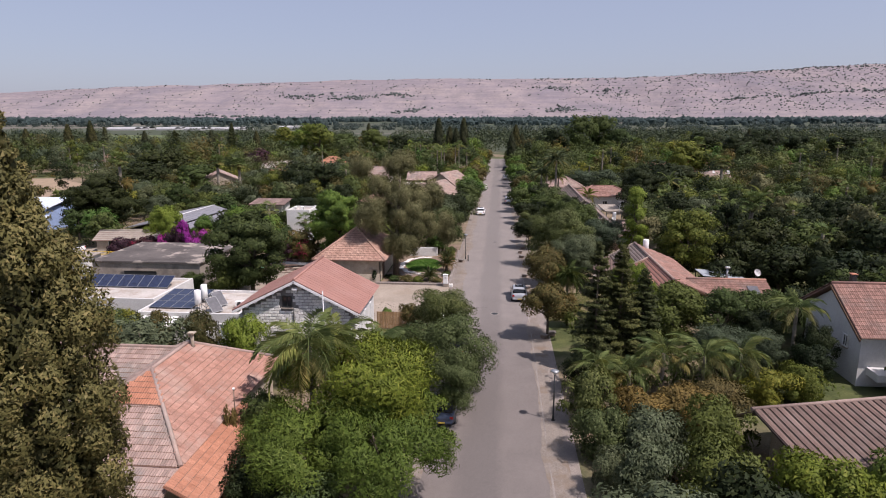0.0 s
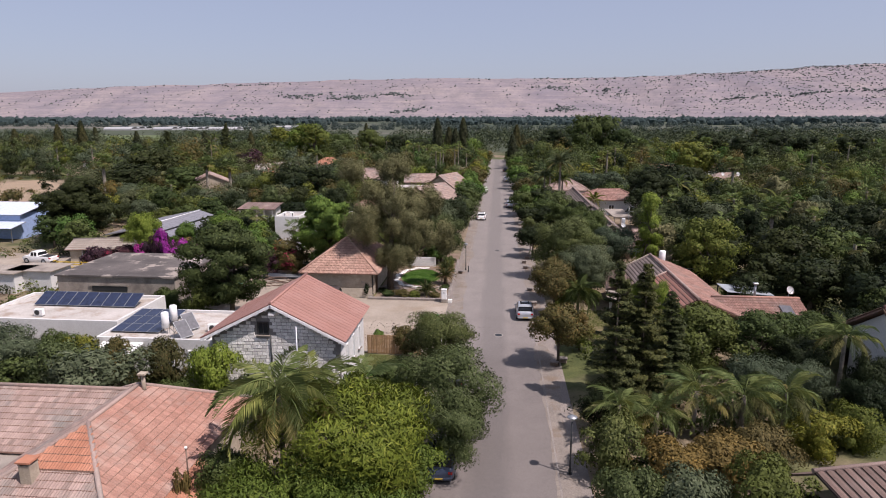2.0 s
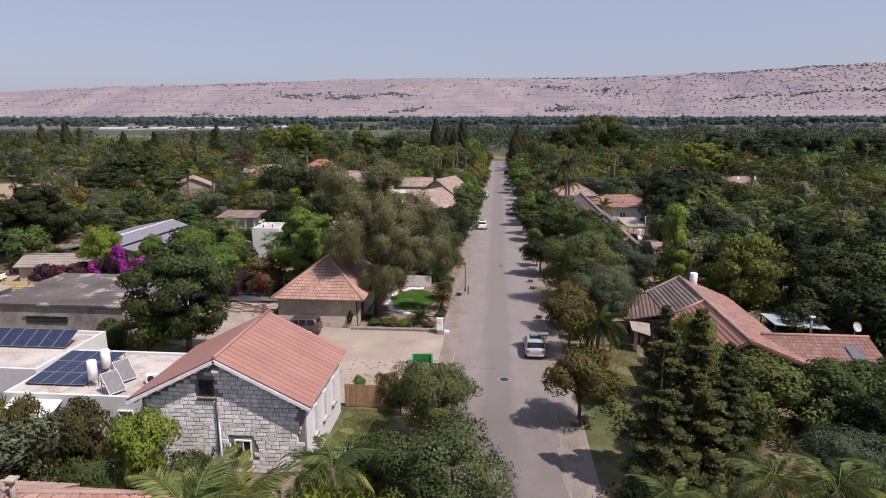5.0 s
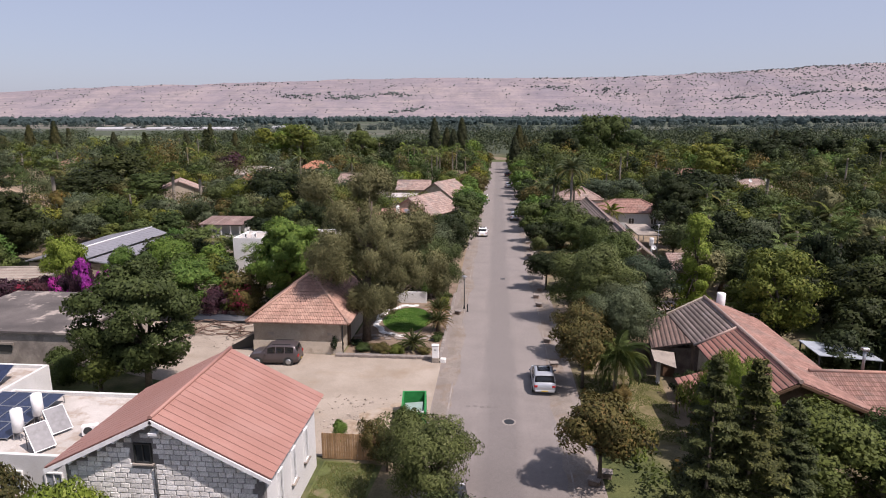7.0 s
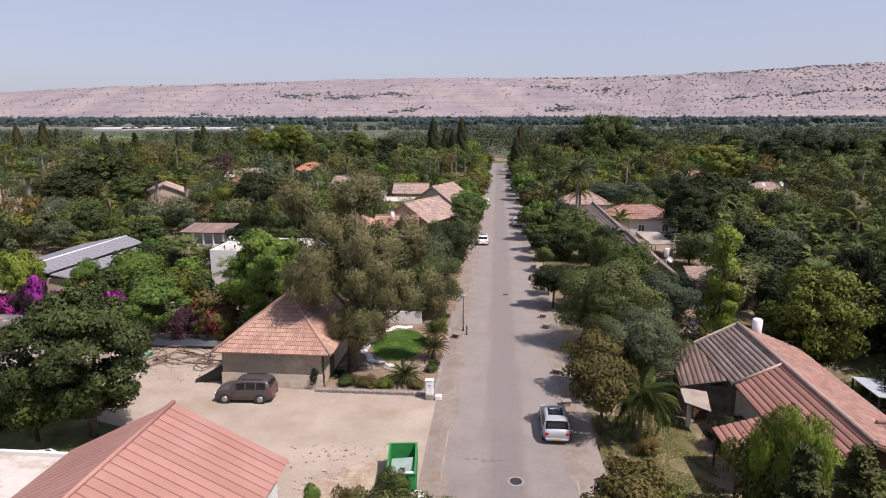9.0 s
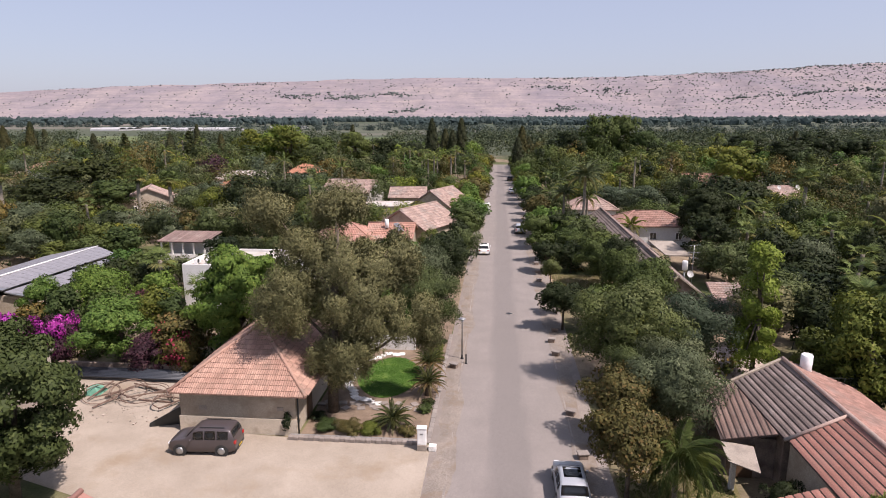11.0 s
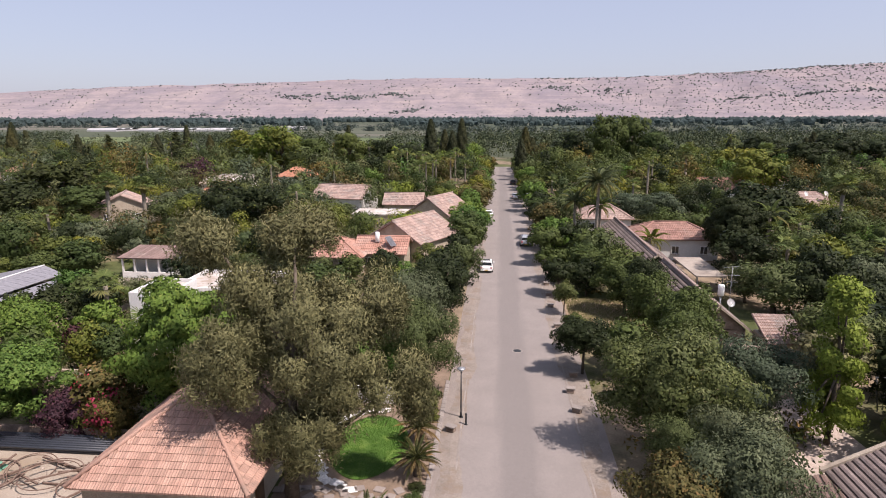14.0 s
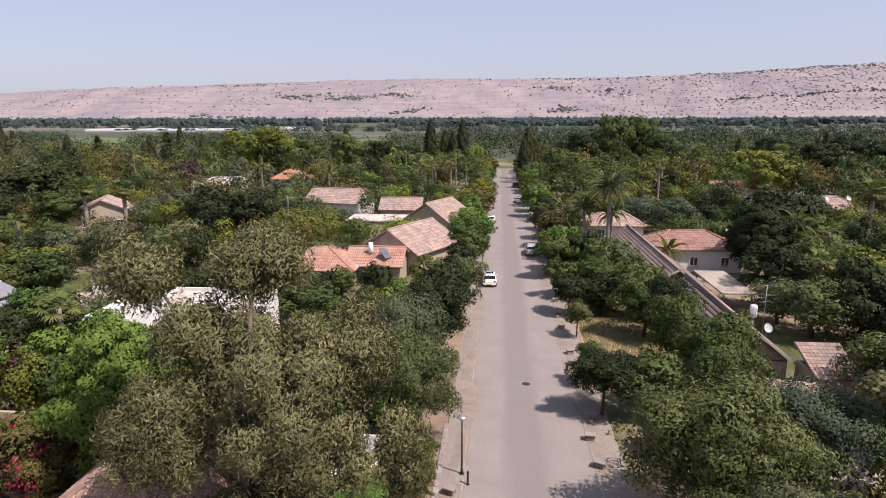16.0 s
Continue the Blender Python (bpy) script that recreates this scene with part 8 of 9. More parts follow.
for x, y, h, r, lf in ((-31.8, 48.8, 4.4, 2.2, "yellow"), (-28.8, 48.4, 4.2, 1.7, "rust"), (-24.9, 48.0, 4.5, 1.9, "rust"), (-20.6, 46.8, 4.9, 2.2, "lime"), (-34.6, 49.6, 4.2, 1.9, "mid"), (-17.0, 45.2, 3.0, 1.8, "mid"), (-22.6, 45.0, 2.6, 1.6, "mid"), (-14.6, 43.4, 3.0, 1.9, "bright"), (-6.4, 38.4, 3.2, 2.2, "mid"), (-12.2, 30.4, 3.6, 2.0, "mid"), (-11.8, 27.4, 3.8, 2.0, "dark"), (-14.2, 23.6, 2.4, 1.4, "bright"), (-8.6, 25.6, 3.8, 2.6, "mid"), (-6.2, 40.8, 4.4, 2.4, "mid"), (-9.4, 45.6, 3.6, 2.0, "bright")):
    shrub(lf, x, y, h, r, 0, "leafy garden shrub in a loose hedge" if lf != "rust" else "reddish-brown garden shrub in a loose hedge")
for x, y, h, r, lf in ((-8.2, 57.4, 2.6, 1.2, "rust"), (-6.6, 59.6, 2.4, 1.2, "mid"), (-10.8, 59.0, 1.6, 0.7, "bright"), (-31, 69.5, 3.2, 2.2, "mid"), (-34.5, 66.2, 3.0, 1.9, "mid"), (-27.5, 58.8, 1.6, 1.2, "mid")):
    shrub(lf, x, y, h, r, 0, "leafy shrub at the edge of the dirt forecourt")
tree("olive", "olive", -8.0, 91.5, 7.4, 3.4, 0)
tree("olive", "greygreen", -9.2, 97.5, 8.4, 3.8, 0)
tree("round", "dark", -8.2, 105.0, 7.6, 3.6, 0)
tree("round", "yellow", -12.0, 103.0, 7.0, 3.0, 1)
tree("round", "dark", -7.6, 113.5, 7.0, 3.4, 1)
tree("olive", "olive", -6.2, 122.0, 5.8, 2.9, 1)
tree("round", "dark", -7.4, 131.0, 5.2, 2.6, 1)
for x, y, h, r, lf in ((-27.6, 122.4, 3.6, 2.3, "mid"), (-24.0, 121.8, 3.4, 2.2, "olive"), (-20.4, 122.6, 3.8, 2.4, "mid"), (-16.6, 124.4, 3.6, 2.2, "yellow"), (-10.6, 127.0, 4.4, 2.4, "mid"), (-12.0, 150.0, 4.2, 2.6, "mid"), (-19.0, 154.6, 3.8, 2.6, "bright"), (-26.0, 155.0, 4.0, 2.8, "mid"), (-33.0, 168.0, 4.0, 3.0, "olive")):
    tree("round", lf, x, y, h, r, 1)
tree("round", "bright", -8.6, 91.0, 4.4, 2.2, 0)
tree("round", "bright", -12.5, 92.5, 5.6, 2.8, 1)
def flowering(leaf, flower, x, y, h, r, label, share=900):
    """A shrub with flowers scattered over its crown."""
    ob = shrub(leaf, x, y, h, r, 0, label, "bougainvillea")
    rng = np.random.default_rng(int(abs(x * 7 + y)))
    c, rad = crown_clumps(rng, 2.0, 0.3, 2.6, 14, 0.15, 0.3)
    p, n = puff_points(rng, c, rad, share)
    tagged(part("blossom", leaf_mesh("blossom", p * 1.04, n, 0.16, 0.14, rng), LEAF[flower], ob), "clusters of bright papery flowers", kind="stuff")
    return ob


flowering("rust", "red", -26.8, 83.2, 3.4, 2.2, "leafy bougainvillea with scattered crimson flowers", 420)
flowering("mid", "red", -28.8, 84.6, 3.8, 2.0, "leafy bougainvillea with scattered crimson flowers", 300)
shrub("purple", -30.0, 83.5, 3.2, 2.4, 0, "dark reddish shrub beside the pipe yard")
flowering("purple", "magenta", -44.2, 82.8, 5.7, 1.7, "bougainvillea thick with magenta flowers", 3400)
flowering("purple", "magenta", -41.6, 82.2, 4.4, 2.3, "bougainvillea thick with magenta flowers", 3400)
flowering("purple", "magenta", -38.6, 84.6, 4.2, 2.2, "bougainvillea with purple and magenta flowers", 1500)
flowering("purple", "magenta", -47.2, 84.0, 4.0, 1.8, "bougainvillea with purple and magenta flowers", 1400)
flowering("purple", "red", -51.6, 86.4, 3.0, 2.4, "dark reddish bougainvillea along a wall", 600)
shrub("purple", -55.4, 85.6, 3.0, 2.6, 1, "dark purple flowering shrub by a wall", "bougainvillea")

# east side
tree("street", "rust", 5.0, 55.7, 5.4, 2.7, 0)
tree("street", "rust", 6.4, 74.4, 5.2, 2.6, 0)
palm("queen", 8.1, 68.0, 2.9, 0.95, 44, "mid", "weeping green palm with long fine fronds beside the lawn", dry=0.05)
tree("street", "rust", 5.7, 68.4, 5.6, 2.6, 0)
# bush added only to make the courtyard darker
shrub("dark", 13.2, 67.0, 2.4, 1.3, 0, "dark bush added to darken the shaded courtyard")
tree("olive", "greygreen", 9.9, 75.4, 6.4, 3.4, 0)
tree("olive", "greygreen", 10.9, 78.6, 6.2, 3.2, 0)
tree("olive", "olive", 8.6, 79.8, 5.0, 2.8, 0)
tree("olive", "olive", 9.0, 83.8, 8.5, 4.9, 0)
tree("olive", "greygreen", 14.6, 87.4, 6.6, 4.0, 0)
tree("street", "dark", 5.0, 95.8, 4.8, 2.7, 0)
tree("street", "mid", 4.9, 100.6, 3.6, 1.5, 0)
tree("street", "dark", 5.0, 117.8, 4.4, 2.5, 1)
tree("street", "mid", 5.0, 124.6, 4.6, 2.6, 1)
tree("round", "mid", 12.6, 94.4, 6.8, 3.0, 0)
tree("round", "mid", 11.4, 111.8, 6.4, 3.4, 0)
tree("round", "mid", 9.6, 121.0, 5.6, 3.4, 1)
tree("broad", "dark", 30.4, 134.6, 10.8, 4.9, 0, label="dark dense tree beside the white house", name="broadleaf_tree")
tree("olive", "greygreen", 25.6, 117.0, 5.0, 3.0, 1)
tree("olive", "olive", 27.0, 113.0, 6.4, 4.4, 1)
tree("round", "yellow", 36.0, 122.0, 7.2, 4.2, 1)
tree("olive", "olive", 25.5, 97.0, 6.2, 4.2, 1)
tree("street", "olive", 5.1, 111.5, 3.8, 1.5, 1)
tree("round", "mid", 13.4, 98.0, 7.4, 3.2, 0)
tree("round", "mid", 12.3, 103.6, 7.0, 2.9, 0)
tree("round", "dark", 12.6, 110.2, 6.8, 2.8, 0)
tree("round", "mid", 11.8, 117.4, 6.6, 3.2, 1)
tree("round", "olive", 11.2, 126.5, 6.6, 3.2, 1)
tree("round", "mid", 10.6, 131.6, 6.2, 3.0, 1)
tree("street", "mid", 5.0, 133.0, 5.6, 2.7, 1)
tree("round", "dark", 9.0, 136.0, 6.4, 3.6, 1)
tree("conifer", "pine", 8.2, 48.5, 10.8, 2.4, 0)
tree("conifer", "pine", 10.2, 49.2, 10.6, 2.4, 0)
tree("round", "dark", 25.6, 48.6, 4.6, 1.7, 0)
tree("round", "dark", 24.2, 46.6, 3.6, 1.8, 0)
tree("column", "lime", 19.0, 86.0, 10.9, 2.5, 0)
tree("round", "yellow", 24.6, 79.6, 9.2, 4.2, 0)
tree("round", "mid", 15.4, 53.2, 6.4, 3.8, 0)
tree("round", "mid", 20.5, 55.0, 5.6, 3.2, 0)
tree("olive", "greygreen", 17.6, 47.6, 4.6, 2.8, 0)
tree("round", "dark", 6.6, 44.6, 3.2, 1.6, 0)
for x, y, h, s in ((12.6, 44.6, 3.2, 1.05), (15.4, 44.2, 3.2, 1.05), (7.6, 43.4, 2.6, 0.95), (18.2, 44.8, 3.2, 1.0), (24.4, 50.4, 5.2, 0.9), (10.0, 43.6, 2.2, 0.85)):
    palm("queen", x, y, h, s, 16, "palmlight", dry=0.4)
for x, y, h, r, lf in ((9.8, 38.6, 3.0, 2.4, "dry"), (12.8, 39.4, 3.2, 2.6, "dry"), (15.6, 41.6, 2.8, 2.2, "dry"), (19.6, 43.2, 2.8, 2.2, "yellow"), (22.4, 44.2, 2.8, 2.0, "yellow"), (6.7, 39.6, 3.8, 2.2, "olive"), (6.6, 35.0, 3.6, 2.2, "olive"), (9.6, 34.6, 3.8, 2.6, "greygreen"), (13.2, 35.4, 4.2, 2.5, "mid"), (12.0, 30.6, 4.0, 2.8, "mid"), (16.4, 29.4, 4.4, 3.0, "feather"), (8.4, 30.6, 3.6, 2.2, "greygreen"), (6.6, 31.6, 2.8, 1.4, "greygreen"), (20.5, 28.8, 4.4, 3.2, "feather"), (24.4, 30.2, 4.0, 2.8, "feather")):
    shrub(lf, x, y, h, r, 0, "dry brown overgrown hedge bush beside the road" if lf == "dry" else "overgrown dusty grey-green bush beside the road" if lf in ("olive", "greygreen") else "overgrown leafy green hedge bush beside the road")
shrub("yellow", 6.9, 72.2, 2.4, 1.2, 0, "yellow-green leafy shrub at the roadside")
shrub("dry", 8.2, 66.2, 1.4, 1.0, 0, "dry brown shrub in the front garden")
shrub("yellow", 12.6, 59.6, 5.4, 2.4, 0, "yellow-green leafy shrub before the ribbed roof")
tree("feather", "lime", 12.9, 58.4, 7.8, 1.7, 0, label="light yellow-green feathery tree before the ribbed roof", name="feathery_tree")
shrub("lime", 14.6, 59.2, 5.4, 1.7, 0, "yellow-green leafy shrub before the ribbed roof")
for x, y in ((22.6, 74.0), (24.4, 73.0), (26.0, 74.6)):
    rosette(x, y, 1.2, 1.7, 46, "palm", "yucca", "spiky yucca with stiff pale green leaves")
palm("date", 13.4, 144.9, 10.4, 1.35, 34, trunk_r=0.26, leaf="palmgrey")
palm("date", 10.3, 147.9, 7.2, 1.0, 26, trunk_r=0.2, leaf="palmgrey")
palm("date", 14.2, 147.0, 6.5, 0.95, 22, trunk_r=0.2)
palm("date", 13.0, 166.0, 6.0, 0.95, 22, trunk_r=0.2)
palm("fan", 39, 98, 7.6, 1.25, 30, trunk_r=0.3, skirt=True)
palm("fan", 30.5, 92, 5.2, 1.2, 26, trunk_r=0.25, skirt=True)
palm("fan", 52, 150, 10, 1.3, 26, trunk_r=0.3, skirt=True)
palm("fan", -70, 150, 9.5, 1.3, 26, trunk_r=0.32, skirt=True)
palm("fan", -88.4, 138.4, 10.6, 1.4, 26, trunk_r=0.36, skirt=True)
for k, (x, y) in enumerate(((-22, 205), (-18, 207), (-14, 204), (-10.5, 208), (-30, 206))):
    palm("fan", x, y, 8.5 + k % 3, 1.1, 18, trunk_r=0.2)
for x, y, h in ((-24.0, 251, 19.5), (-20.4, 262, 16), (-14.6, 262, 19.6), (-17.5, 258, 15.5), (7.0, 262, 16.8), (5.2, 250, 13.5), (9.8, 270, 13), (-190, 262, 17), (-182, 266, 18.5), (-176, 258, 16.5), (-210, 262, 15), (-158, 268, 14), (-128, 270, 14), (-111, 238, 13), (-104, 262, 14), (100, 262, 15), (113, 268, 14.5), (104, 275, 13)):
    tree("cypress", "cypress", x, y, h, 1.2 + h * 0.045, 1)

for x, y, h, r, k, lf in ((26.0, 71.5, 4.5, 2.6, "round", "dark"), (29.5, 75.5, 6.0, 3.4, "round", "dark"), (31.5, 70.0, 6.5, 3.4, "tall", "dark"), (23.5, 84.0, 5.0, 2.8, "round", "mid"), (29.0, 87.0, 6.5, 3.4, "round", "dark"), (33.5, 80.0, 8.0, 4.0, "tall", "dark"), (35.0, 64.5, 7.5, 4.0, "tall", "dark"), (33.0, 58.5, 6.0, 3.4, "round", "dark"), (25.0, 57.0, 5.0, 2.8, "round", "mid"), (29.0, 58.0, 5.0, 2.6, "round", "dark"), (22.5, 52.0, 4.6, 2.4, "round", "dark"), (24.0, 79.5, 3.6, 2.0, "round", "dark"), (18.0, 57.8, 4.4, 2.2, "round", "mid"), (12.6, 55.6, 4.6, 2.4, "round", "dark"), (7.2, 59.4, 2.6, 1.6, "round", "mid"), (21.0, 48.6, 4.2, 2.2, "olive", "greygreen"), (10.2, 52.6, 4.2, 2.0, "round", "dark"), (12.2, 50.0, 8.4, 2.2, "conifer", "pine"), (-90, 152, 9.5, 7.0, "tall", "dark"), (-80, 158, 8.6, 6.0, "tall", "mid"), (-43, 150, 9.4, 5.6, "tall", "dark"), (42, 152, 10.0, 6.4, "tall", "dark"), (39, 150, 8.5, 5.0, "tall", "dark"), (-76, 247, 18.5, 10.0, "tall", "lime"), (-86, 250, 17.0, 8.5, "tall", "yellow"), (-61, 245, 15.0, 6.5, "tall", "mid"), (-39, 247, 14.0, 8.0, "tall", "dark"), (-30, 245, 13.0, 6.0, "tall", "dark"), (22, 250, 16.5, 7.0, "tall", "dark"), (33, 255, 22.0, 7.0, "tall", "mid"), (41, 258, 22.5, 7.0, "tall", "mid"), (47, 250, 17.0, 7.0, "tall", "mid"), (14, 240, 12.0, 5.0, "tall", "mid"), (64, 225, 13.0, 7.5, "tall", "yellow"), (78, 247, 15.5, 8.0, "tall", "dark"), (90, 243, 14.0, 8.0, "tall", "dark"), (100, 247, 16.0, 8.0, "tall", "dark"), (115, 250, 14.5, 9.0, "tall", "dark"), (130, 248, 14.5, 9.0, "tall", "dark")):
    tree(k, lf, x, y, h, r, 0 if k == "conifer" or y < 60 else 1)

# trees that close in over the far street
_r = random.Random(31)
yy = 138.0
while yy < 300:
    for sx in (-1, 1):
        x = 5.9 + _r.uniform(-0.4, 0.8) if sx > 0 else -6.6 - _r.uniform(-0.3, 0.8)
        tree("round", _r.choice(("dark", "mid", "mid", "yellow", "bright", "rust") if sx > 0 else ("mid", "bright", "yellow", "rust", "mid")), x, yy + _r.uniform(-2, 2), _r.uniform(5.0, 7.5), _r.uniform(3.0, 4.3), 1, label="leafy roadside tree leaning over the far street")
    yy += 7.5

# marked trees further off
for k, lf, x, y, h, r in (("round", "dark", -98.6, 176.3, 12.0, 9.0), ("round", "purple", -82.7, 210.5, 10.0, 5.5), ("round", "dark", -50.4, 154.5, 9.5, 5.6), ("olive", "greygreen", -65.5, 161.5, 6.4, 4.6), ("conifer", "pine", -108.0, 246.0, 16.0, 4.6), ("round", "yellow", 59.7, 203.9, 13.0, 7.5), ("round", "lime", -86.0, 222.0, 9.5, 6.0), ("conifer", "pine", -134.0, 250.0, 15.0, 4.6), ("round", "dark", 39.0, 149.9, 10.4, 6.2), ("olive", "greygreen", 22.0, 168.0, 7.0, 5.0), ("olive", "greygreen", 28.0, 164.0, 7.0, 5.0), ("round", "yellow", 47.0, 158.0, 7.4, 4.6), ("tall", "yellow", -70.0, 238.0, 18.5, 8.5), ("tall", "mid", -49.0, 240.0, 17.0, 6.5), ("round", "yellow", -120.0, 205.0, 9.0, 5.5), ("olive", "greygreen", -84.0, 138.0, 6.0, 5.0), ("olive", "olive", -74.0, 132.0, 6.0, 5.0), ("olive", "greygreen", -64.0, 134.0, 5.6, 4.6)):
    tree(k, lf, x, y, h, r, 1)
palm("fan", -67.0, 156.0, 8.4, 1.35, 28, trunk_r=0.34, skirt=True)
palm("fan", 45.5, 211.0, 11.5, 1.5, 28, trunk_r=0.36, skirt=True)
palm("fan", 66.0, 214.0, 12.0, 1.4, 26, trunk_r=0.34, skirt=True)
for k in range(5):
    palm("queen", -33.5 + 2.3 * k, 231 + (k % 2) * 3, 9.0 + 0.5 * (k % 3), 0.95, 12, "palmlight", trunk_r=0.2)

# ---- the wooded gardens between the houses ----
CLEAR = [(-6.6, 6.4, -50, 310), (-25, -14, 28, 42), (-33, -20, 28.5, 43), (-22.5, -10, 43, 73), (-47, -22, 50, 63), (-36, -5, 57, 90), (-49, -33, 66, 80), (-23.5, -5.5, 72.5, 90), (10, 32, 59, 79.5),
         (26, 40, 45, 57), (13.5, 28.5, 30, 43), (11.5, 24.5, 95, 150), (20, 27, 96, 116), (6, 14, 100, 117), (16.5, 31, 129, 146), (11.5, 22, 156, 166), (46, 62, 198, 211), (55, 67, 174, 186), (-29.5, -9, 122, 146), (-29.5, -8, 157, 168),
         (-26, -17, 170, 179), (-43, -29, 178, 189), (-83, -69, 158, 170), (-34, -19, 95, 112), (-68, -46, 96, 115), (-50, -37, 111, 124), (-62, -49, 88, 97), (-100, -78, 97, 118), (-78, -50, 80, 88), (6, 30, 30, 60), (-22, 0, 20, 60),
         (-158, -146, 229, 241), (-125, -112, 256, 268), (-82, -68, 207, 217), (-68, -56, 226, 234), (-130, -90, 128, 158), (-185, -120, 165, 195), (66, 78, 220, 230), (12, 20, 80, 92), (8, 31, 55, 82), (-66, -47.5, 60, 82), (-84, -60, 74, 97), (-75, -47, 56, 62), (-50, -33, 62, 67), (-40, -33, 79, 84), (-62, -46, 94, 113), (-54, -42, 120, 129), (-22, -8, 20, 28), (14, 24, 92, 99)]
ROUGH = {(6, 30, 30, 60), (-22, 0, 20, 60), (8, 31, 55, 82), (12, 20, 80, 92), (-66, -47.5, 60, 82), (-84, -60, 74, 97), (-36, -5, 57, 90)}
BUILT = [c for c in CLEAR if c not in ROUGH] + [(10.5, 12.5, 61, 78), (-22.5, -5, 57, 74), (-38, -22, 66, 83), (-14, -5.5, 73, 89), (6, 12, 61, 71)]
rnd = random.Random(20)
placed = []
grid_pts = {}


def free(x, y, d):
    if any(a - 1.2 < x < b + 1.2 and c - (17 if c > 190 else 7 if c > 118 else 1.2) < y < e + 1.2 for a, b, c, e in CLEAR):
        return False
    gx, gy = int(x // 8), int(y // 8)
    for i in (-1, 0, 1):
        for j in (-1, 0, 1):
            for px, py, pd in grid_pts.get((gx + i, gy + j), ()):
                if (px - x) ** 2 + (py - y) ** 2 < ((d + pd) * 0.56) ** 2:
                    return False
    return True


for ob in list(scene.objects):
    if ob.parent is None and ob.get("category") in ("tree", "palm", "bush"):
        x, y = ob.location.x, ob.location.y
        grid_pts.setdefault((int(x // 8), int(y // 8)), []).append((x, y, 3.0))
FAR = []
count = 0
for attempt in range(16000):
    y = 24 + 276 * rnd.random() ** 0.9
    x = rnd.uniform(-(0.84 * y + 10), 0.67 * y + 10)
    east = x > 0
    r = rnd.uniform(2.2, 4.2) if y < 140 else rnd.uniform(3.0, 6.0)
    if not free(x, y, r):
        continue
    grid_pts.setdefault((int(x // 8), int(y // 8)), []).append((x, y, r))
    u = rnd.random()
    h = rnd.uniform(3.2, 6.2) + (1.6 if east and x > 22 else 0) + (1.2 if y > 170 else 0)
    if y > 150:
        h = rnd.uniform(4.5, 8.5) if y < 200 else rnd.uniform(7.0, 12.5)
    if rnd.random() < 0.22 and y > 175 and abs(x) > 12:
        h, r = rnd.uniform(8.5, 12.5), r * 1.2
    if abs(x) < 30 and y < 140:
        h = min(h, 6.0)
    w = ("dark", "mid", "mid", "mid", "rust", "yellow", "dark", "olive", "olive", "bright") if east else ("dark", "mid", "mid", "bright", "rust", "lime", "dark", "yellow", "olive", "olive")
    if 20 < x and y < 125:
        w = ("dark", "dark", "dark", "dark", "mid", "olive")
    if x < -36 and y > 108:
        w = ("olive", "greygreen", "olive", "mid", "yellow", "rust", "dark", "greygreen")
    lf = rnd.choice(w)
    if u < 0.012 and y > 140 and abs(x) > 12:
        tree("cypress", "cypress", x, y, h * 1.5, 1.5, 1 if y < 120 else 2)
    elif u < 0.1 and y > 70:
        palm("fan" if u < 0.08 else "date", x, y, h * 0.9, 1.1, 12, trunk_r=0.22)
    elif y > 128 or abs(x) > 70:
        FAR.append((x, y, h * (1.3 if u > 0.75 else 1.0), r, lf))
    elif u < 0.2:
        tree("olive", rnd.choice(("olive", "greygreen")), x, y, h * 0.9, r, 1)
    elif u < 0.32 and y > 60:
        tree("tall", rnd.choice(("dark", "mid", "brown", "dark")), x, y, h * 1.3, r, 1)
    else:
        tree("round", "mid" if lf in ("olive", "greygreen") else lf, x, y, h, r, 1)
    count += 1

# gardens further off: crowns joined by colour, each tree with a tone of its own
rng = np.random.default_rng(5)
for lf in sorted({f[4] for f in FAR}):
    for near in (True, False):
        ps, ns, ts = [], [], []
        for x, y, h, r, _ in (f for f in FAR if f[4] == lf and (f[1] < 185) == near):
            c, rad = crown_clumps(rng, r, 0.2, h, 16, 0.22, 0.46)
            p, n = puff_points(rng, c + np.array([x, y, 0]), rad, 1750 if near else 800)
            ps.append(p), ns.append(n), ts.append(np.full(3 * len(p), rng.random()))
        if not ps:
            continue
        size = 0.34 if near else 0.5
        me = leaf_mesh("garden_trees", np.concatenate(ps), np.concatenate(ns), size, size * 0.78, rng, 0.2, loose=0.25, soft=0.82)
        me.attributes.new("tree_tone", "FLOAT", "POINT").data.foreach_set("value", np.concatenate(ts).astype(np.float32))
        tagged(part("garden_trees", me, LEAF[lf], None), "crowded garden trees between the houses further off", "trees", kind="stuff")

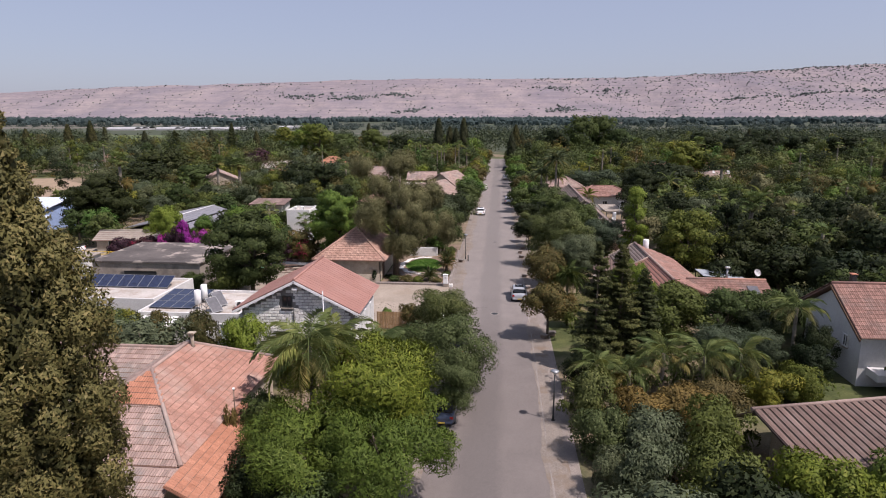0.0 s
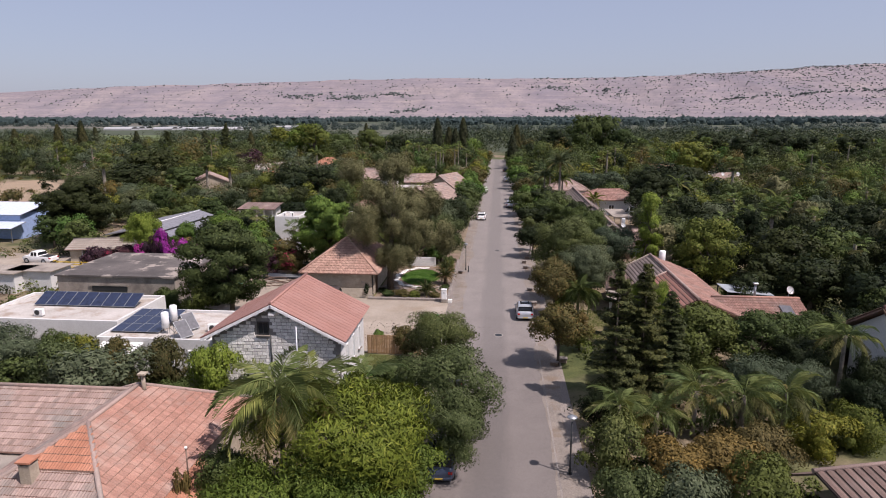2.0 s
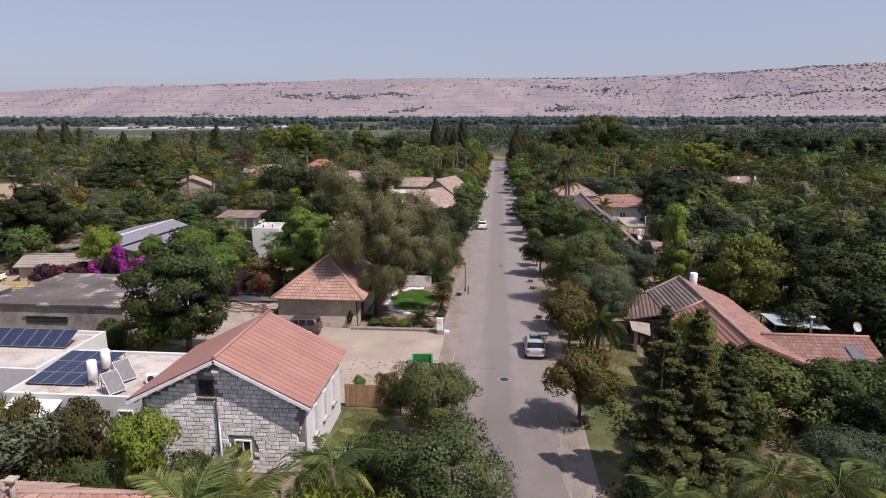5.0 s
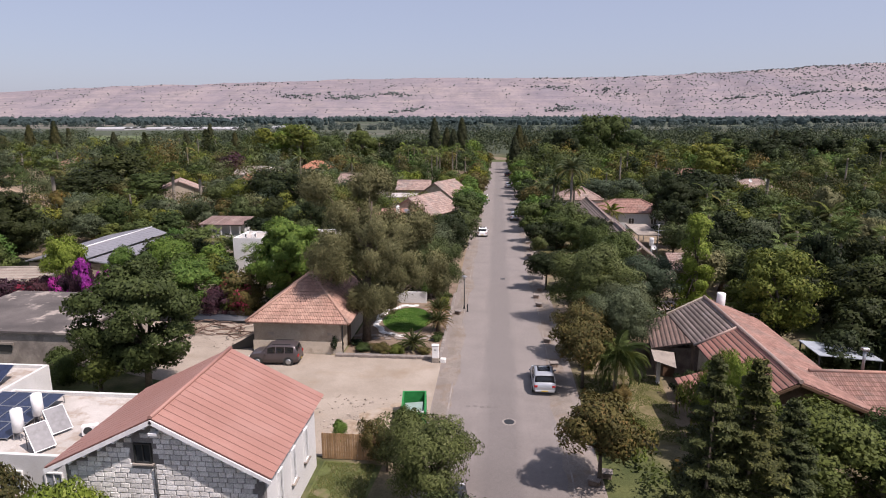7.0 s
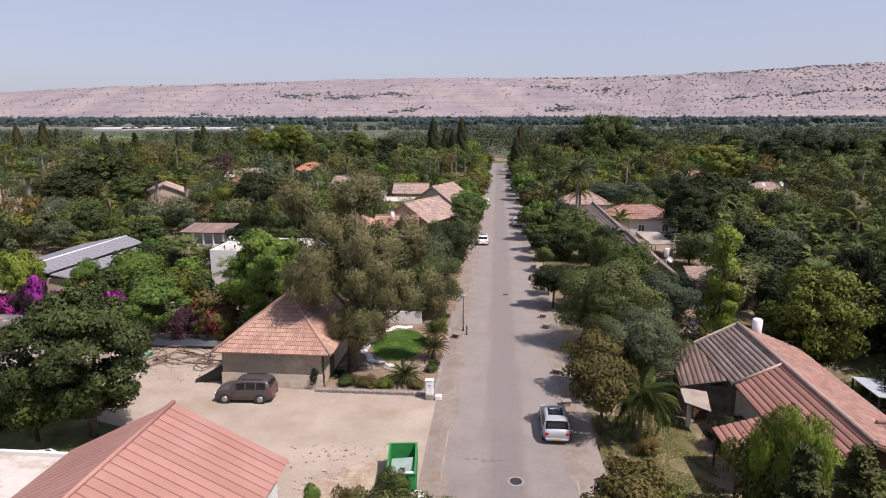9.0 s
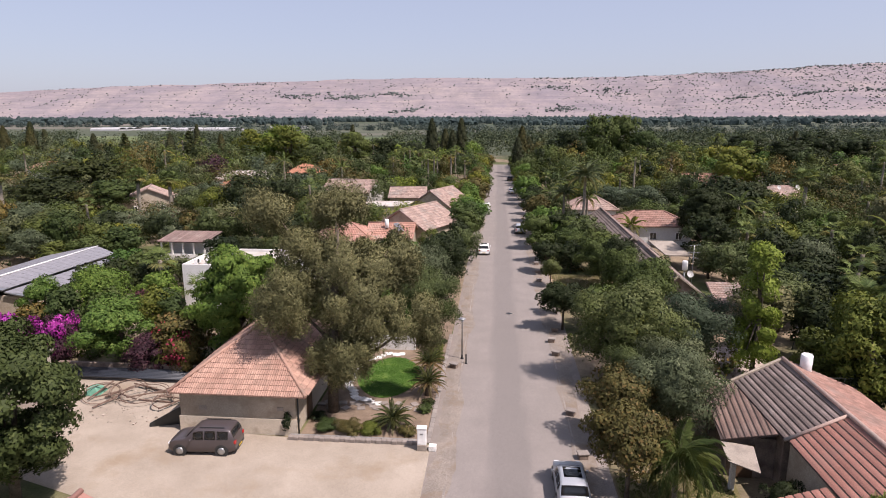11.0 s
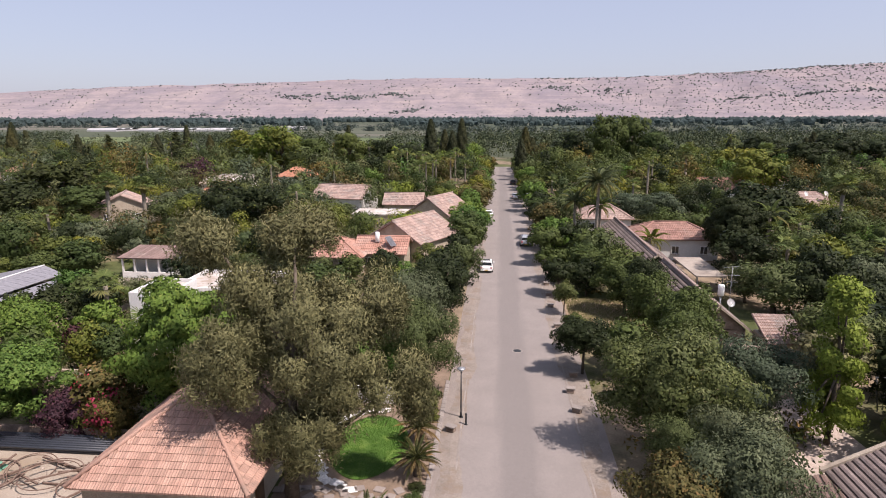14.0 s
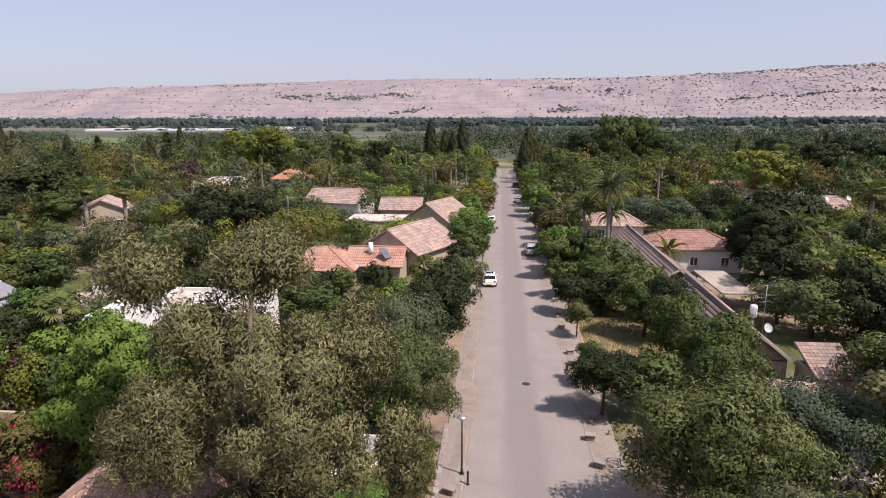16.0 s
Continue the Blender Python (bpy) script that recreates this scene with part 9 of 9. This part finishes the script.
# undergrowth that fills the gardens between the trees
for lf, seed in (("dark", 1), ("mid", 2), ("olive", 3), ("rust", 4), ("yellow", 6)):
    rng = np.random.default_rng(seed)
    ps, ns = [], []
    k = 0
    while k < 330:
        y = 26 + 180 * rng.random()
        x = rng.uniform(-(0.82 * y + 6), 0.66 * y + 6)
        if any(a - 1.0 < x < b + 1.0 and c - 1.0 < y < e + 1.0 for a, b, c, e in BUILT):
            continue
        k += 1
        s = rng.uniform(0.7, 1.7)
        c = np.array([x, y, 0.3 * s]) + rng.normal(0, 0.6, (4, 3)) * s * np.array([1, 1, 0.45])
        p, n = puff_points(rng, c, np.full(4, 0.75 * s), 150 if y < 90 else 90, 0.8, 0.9)
        keep = p[:, 2] > 0.02
        ps.append(p[keep]), ns.append(n[keep])
    p, n = np.concatenate(ps), np.concatenate(ns)
    tagged(part("undergrowth", leaf_mesh("undergrowth", p, n, 0.3, 0.2, rng, 0.0, 0.15), LEAF[lf], None), "low tangled shrubs and weeds filling the gardens", "undergrowth", kind="stuff")

# the far belt of woods and orchards behind the village, and undergrowth
rng = np.random.default_rng(8)
pts, sz, tall = [], [], []
for _ in range(4200):
    y = rng.uniform(285, 600)
    x = rng.uniform(-0.85, 0.85) * y
    if abs(x) < 7 and y < 320 or -0.66 * y < x < -0.55 * y and y > 400 or -0.235 * y < x < -0.165 * y and y > 410:
        continue
    east = x > -0.1 * y
    if noise.noise((x * 0.012, y * 0.012, 7.0)) < (-0.4 if y < 330 else -0.35 if east else -0.25):
        continue
    s = rng.uniform(3.2, 6.4)
    pts.append((x, y, 0.0))
    sz.append(s)
    tall.append(rng.uniform(7.5, 13.5) * (1.12 if east else 0.95))
pts, sz, tall = np.array(pts), np.array(sz), np.array(tall)
K = 130000
i = rng.choice(len(pts), K)
lumps = sphere_dirs(rng, len(pts) * 7).reshape(-1, 7, 3) * 0.55
d = sphere_dirs(rng, K)
q = lumps[i, rng.integers(0, 7, K)] + d * rng.uniform(0.28, 0.5, (K, 1))
p = pts[i] + q * np.stack([sz[i], sz[i], tall[i] * 0.5], 1) + np.stack([0 * sz[i], 0 * sz[i], tall[i] * 0.5], 1)
keep = p[:, 2] > 0.1
me = leaf_mesh("far_woods", p[keep], d[keep] + np.array([0, 0, 0.25]), 0.95, 0.75, rng, soft=0.75)
me.attributes.new("tree_tone", "FLOAT", "POINT").data.foreach_set("value", np.repeat(rng.random(len(pts))[i][keep], 3).astype(np.float32))
WOODS = foliage("leaf_far_woods", (0.035, 0.044, 0.026), (0.072, 0.084, 0.046), (0.1, 0.11, 0.062), through=0.1)
tagged(part("far_woods", me, WOODS, None), "dark belt of woods and orchards at the village's far edge", "woods", kind="stuff")

# the nearer tree rows of the valley, as leafy crowns
q0, q1 = NEAR_ROWS
i = rng.choice(len(q0), 62000)
d = sphere_dirs(rng, 62000)
p = q0[i] * np.array([1, 1, 0.8]) + d * (q1[i] * rng.uniform(0.55, 1.0, 62000) * (1 + 0.25 * np.sin(7 * d[:, 0] + 5 * d[:, 2])))[:, None] * np.array([1, 1, 0.85])
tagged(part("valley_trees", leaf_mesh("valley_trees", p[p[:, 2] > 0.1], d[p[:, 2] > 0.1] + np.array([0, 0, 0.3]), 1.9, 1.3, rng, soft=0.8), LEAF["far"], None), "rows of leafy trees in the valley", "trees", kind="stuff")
